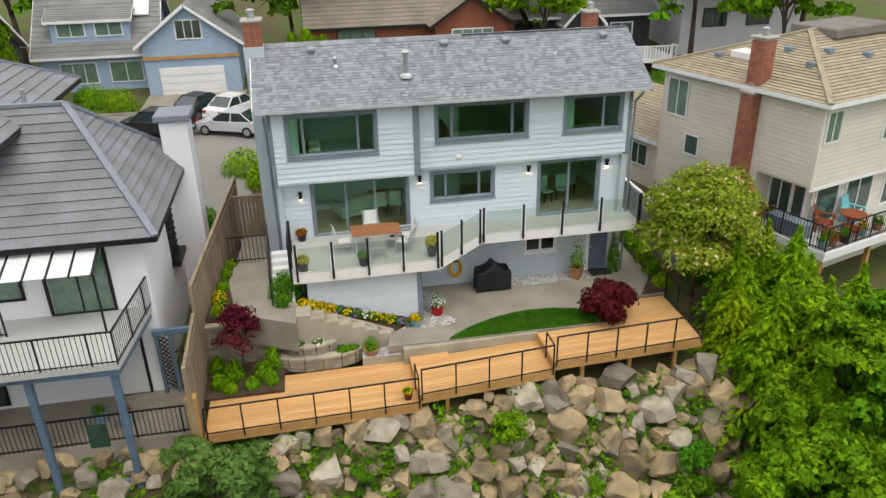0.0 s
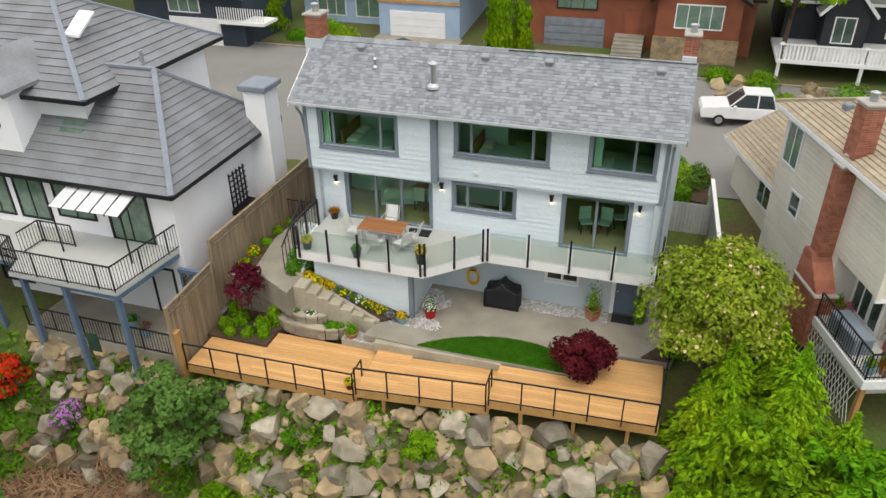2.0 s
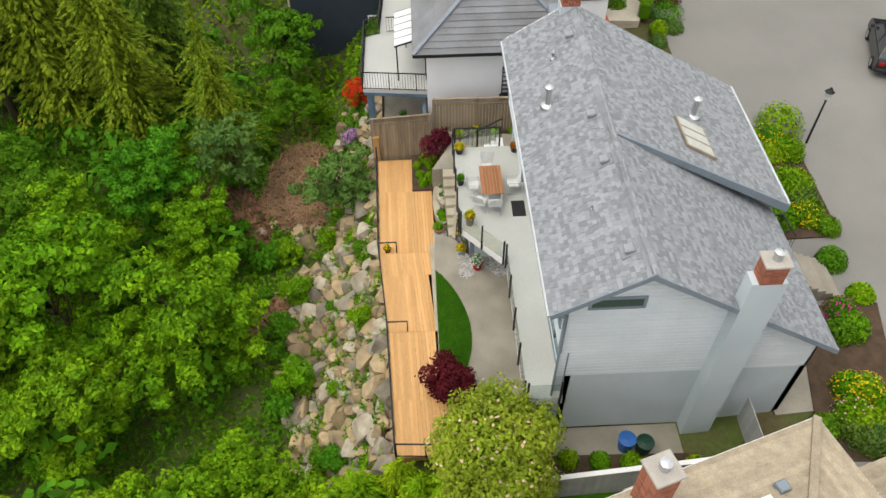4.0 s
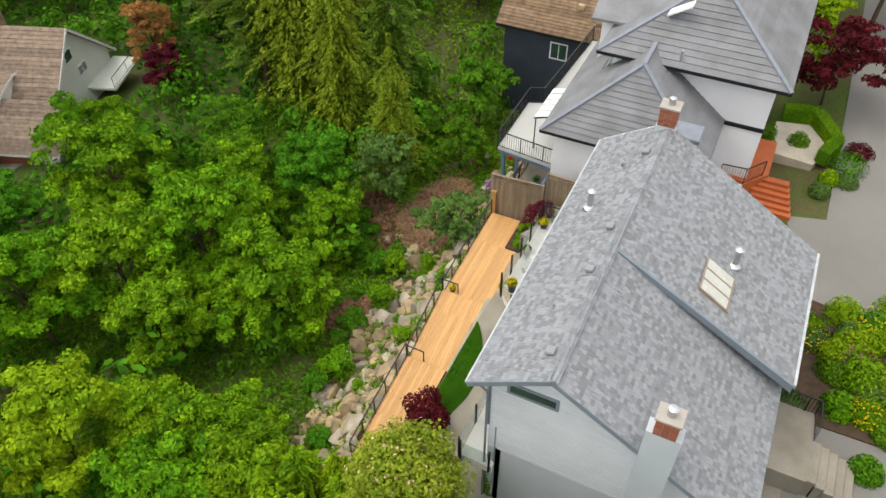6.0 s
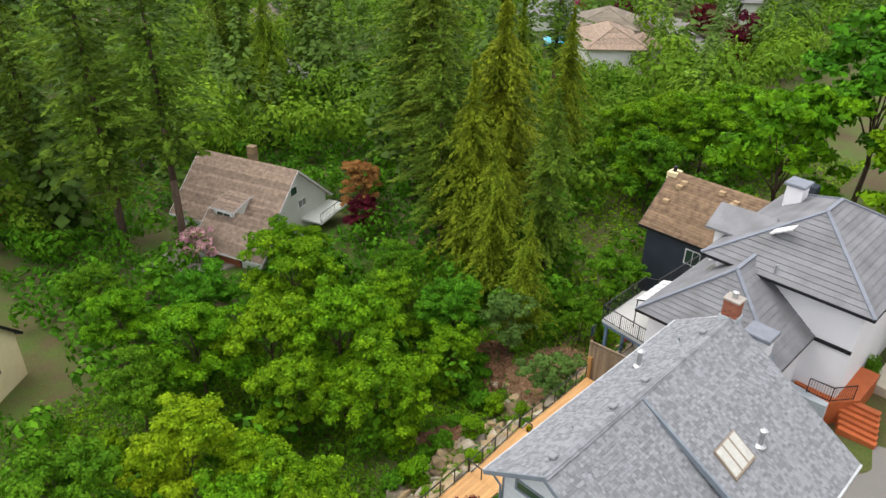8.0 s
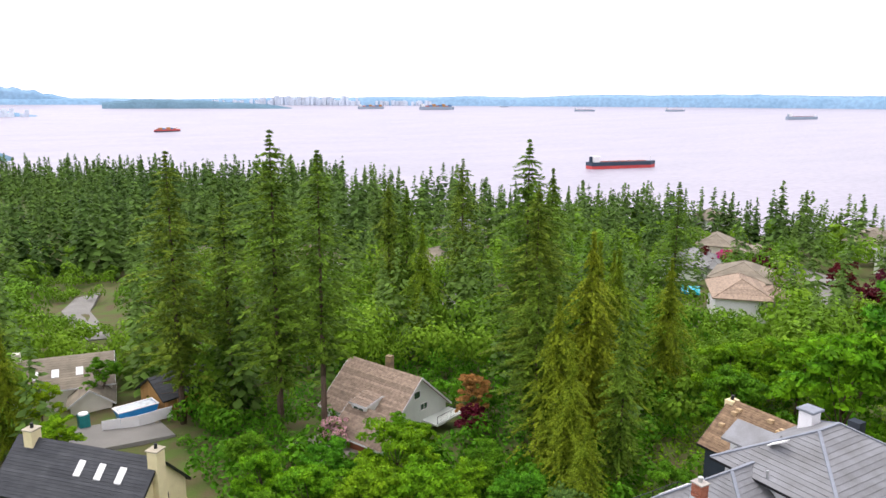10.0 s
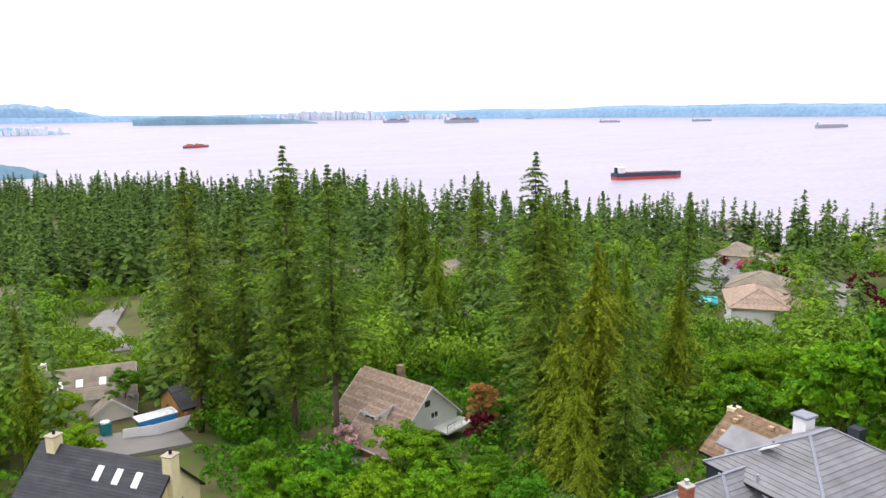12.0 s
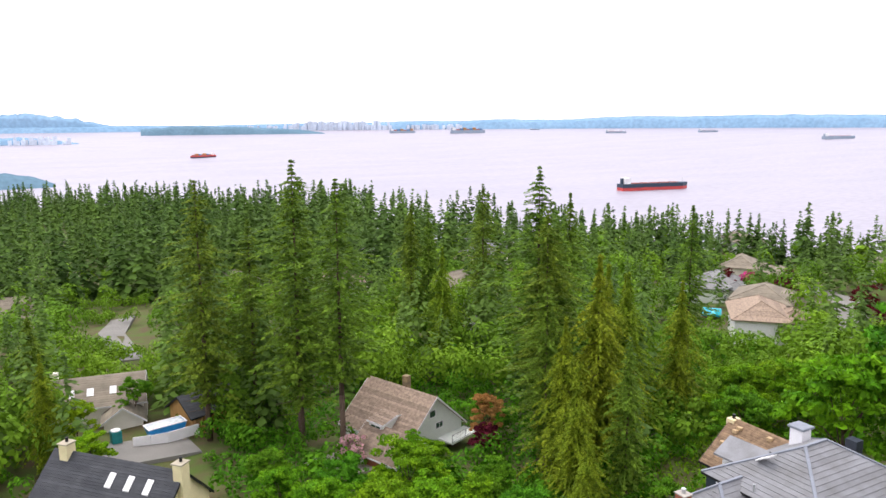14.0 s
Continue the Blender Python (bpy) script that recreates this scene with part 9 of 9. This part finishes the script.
# ---- ground cover on the open slope ----
rng = np.random.default_rng(90)


def cover(name, label, n, material, xr, yr, size, keep, lift=0.25):
    x, y = rng.uniform(*xr, n), rng.uniform(*yr, n)
    pts = [(a, b, ground_z(a, b) + rng.uniform(0.02, lift)) for a, b in zip(x, y) if keep(a, b)]
    c = np.array(pts)
    k = len(c)
    n_ = np.array([0, 0, 1.0]) + 0.6 * unit(rng, k)
    me = leaf_mesh(name, c, np.cross(n_, unit(rng, k)) + np.array([0, 0, 0.3]), n_, size * rng.uniform(0.6, 1.5, k), size * rng.uniform(0.35, 0.7, k), material)
    return tagged(new(name, me), label, "ground cover", kind="stuff")


patch = lambda x, y: ((x + 4.8) / 3.6) ** 2 + ((y + 11.2) / 2.3) ** 2 < 1.0 + 0.5 * noise.noise((x * 0.5, y * 0.5, 2))
bare = lambda x, y: patch(x, y) or noise.noise((x * 0.22, y * 0.22, 5)) > 0.12 and -10 < x < 6 and -17 < y < -9
cover("ground_cover", "low bright green weeds and ivy on the slope", 52000, G_DECID, (-16, 26), (-32, -7.0), 0.24, lambda x, y: not bare(x, y) and noise.noise((x * 0.35, y * 0.35, 0)) > -0.2)
cover("ground_cover", "dark green ferns and ivy on the slope", 42000, G_MID, (-18, 28), (-34, -6.4), 0.26, lambda x, y: not bare(x, y), 0.4)
G_DRY = leafy("dry_brown_twigs", (0.25, 0.15, 0.08), (0.16, 0.095, 0.05), 0.05, 0.3)
cover("brushwood", "dry brown cut branches and litter on the slope", 9000, G_DRY, (-11, 7), (-18, -8.5), 0.42, lambda x, y: bare(x, y) or noise.noise((x * 0.4, y * 0.4, 9)) > 0.25, 0.15)
tw = [(rng.uniform(-9, 0), rng.uniform(-14, -8.4)) for _ in range(5200)]
tw = np.array([(x, y, ground_z(x, y) + rng.uniform(0.03, 0.5)) for x, y in tw if patch(x, y)])
td = unit(rng, len(tw)) * np.array([1, 1, 0.3])
G_TWIG = leafy("pale_cut_twigs", (0.36, 0.23, 0.13), (0.24, 0.15, 0.085), 0.0, 0.35)
tagged(new("brushwood", leaf_mesh("brushwood", tw, td, np.array([0, 0, 1.0]) + 0.5 * unit(rng, len(tw)), rng.uniform(0.4, 1.3, len(tw)), rng.uniform(0.02, 0.05, len(tw)), G_TWIG)), "heap of pale brown cut twigs and branches", "brushwood", kind="stuff")
cover("rock_wall_grass", "grass and moss tufts between the boulders", 12000, G_DECID, (-2.5, 14.6), (-10.6, -6.2), 0.16, lambda x, y: noise.noise((x * 0.9, y * 0.9, 3)) > 0.12, 0.55)
for i, (x, y, s) in enumerate([(6.9, -7.3, 0.75), (2.2, -7.6, 0.4), (9.4, -8.6, 0.4), (12.9, -8.3, 0.8), (0.2, -9.4, 0.7), (4.6, -9.0, 0.35)]):
    copy_thing(SH[i % 2], at_ground(x, y, i, s, 0.25))
broadleaf("low lilac-pink flowering bush among the rocks", 1.0, 0.7, 95, 500, 0.12, G_MID, at_ground(-6.6, -8.3, dz=0.2), bloom=(leafy("petals_lilac", (0.60, 0.26, 0.60), (0.50, 0.20, 0.52), 0.3, 0.2), 700, 0.1), category="bush", name="bush", base=0.0)
for i in range(90):
    x, y = rnd.uniform(16, 34), rnd.uniform(22.4, 26.3)
    if i < 26:
        boulder(x, y, ground_z(x, y) + 0.1, rnd.uniform(0.7, 1.5), i)
cover("wood_floor_growth", "fern and salal growth over the wood floor", 60000, G_MID, (-75, 50), (-100, -28), 0.6, lambda x, y: not (-14 < x < 6 and -57 < y < -42) and not (17 < x < 36 and y > -70) and not (x > 14 and y < -58), 0.7)
cover("wood_floor_growth", "fern and salal growth below the dark house", 9000, G_DECID, (-60, -12), (-30, -7), 0.45, lambda x, y: x < -26 or y < -14 or x > -17.5, 0.6)
for i in range(70):
    x = rnd.uniform(-2.2, 14.2)
    y = deck_front(x) - rnd.uniform(0.1, 4.0)
    boulder(x, y, ground_z(x, y) + rnd.uniform(0.0, 0.25), rnd.uniform(0.3, 0.6), i, True)
ROCK_FILL = surf("quarried_granite_fill", (0.40, 0.30, 0.18), (0.19, 0.155, 0.11), 2.2, 9, 0.95, bump=1.0, rand=0.4, island=True, spec=0.12)
part("small_boulders", fill, ROCK_FILL, rock_wall)["kind"] = "stuff"
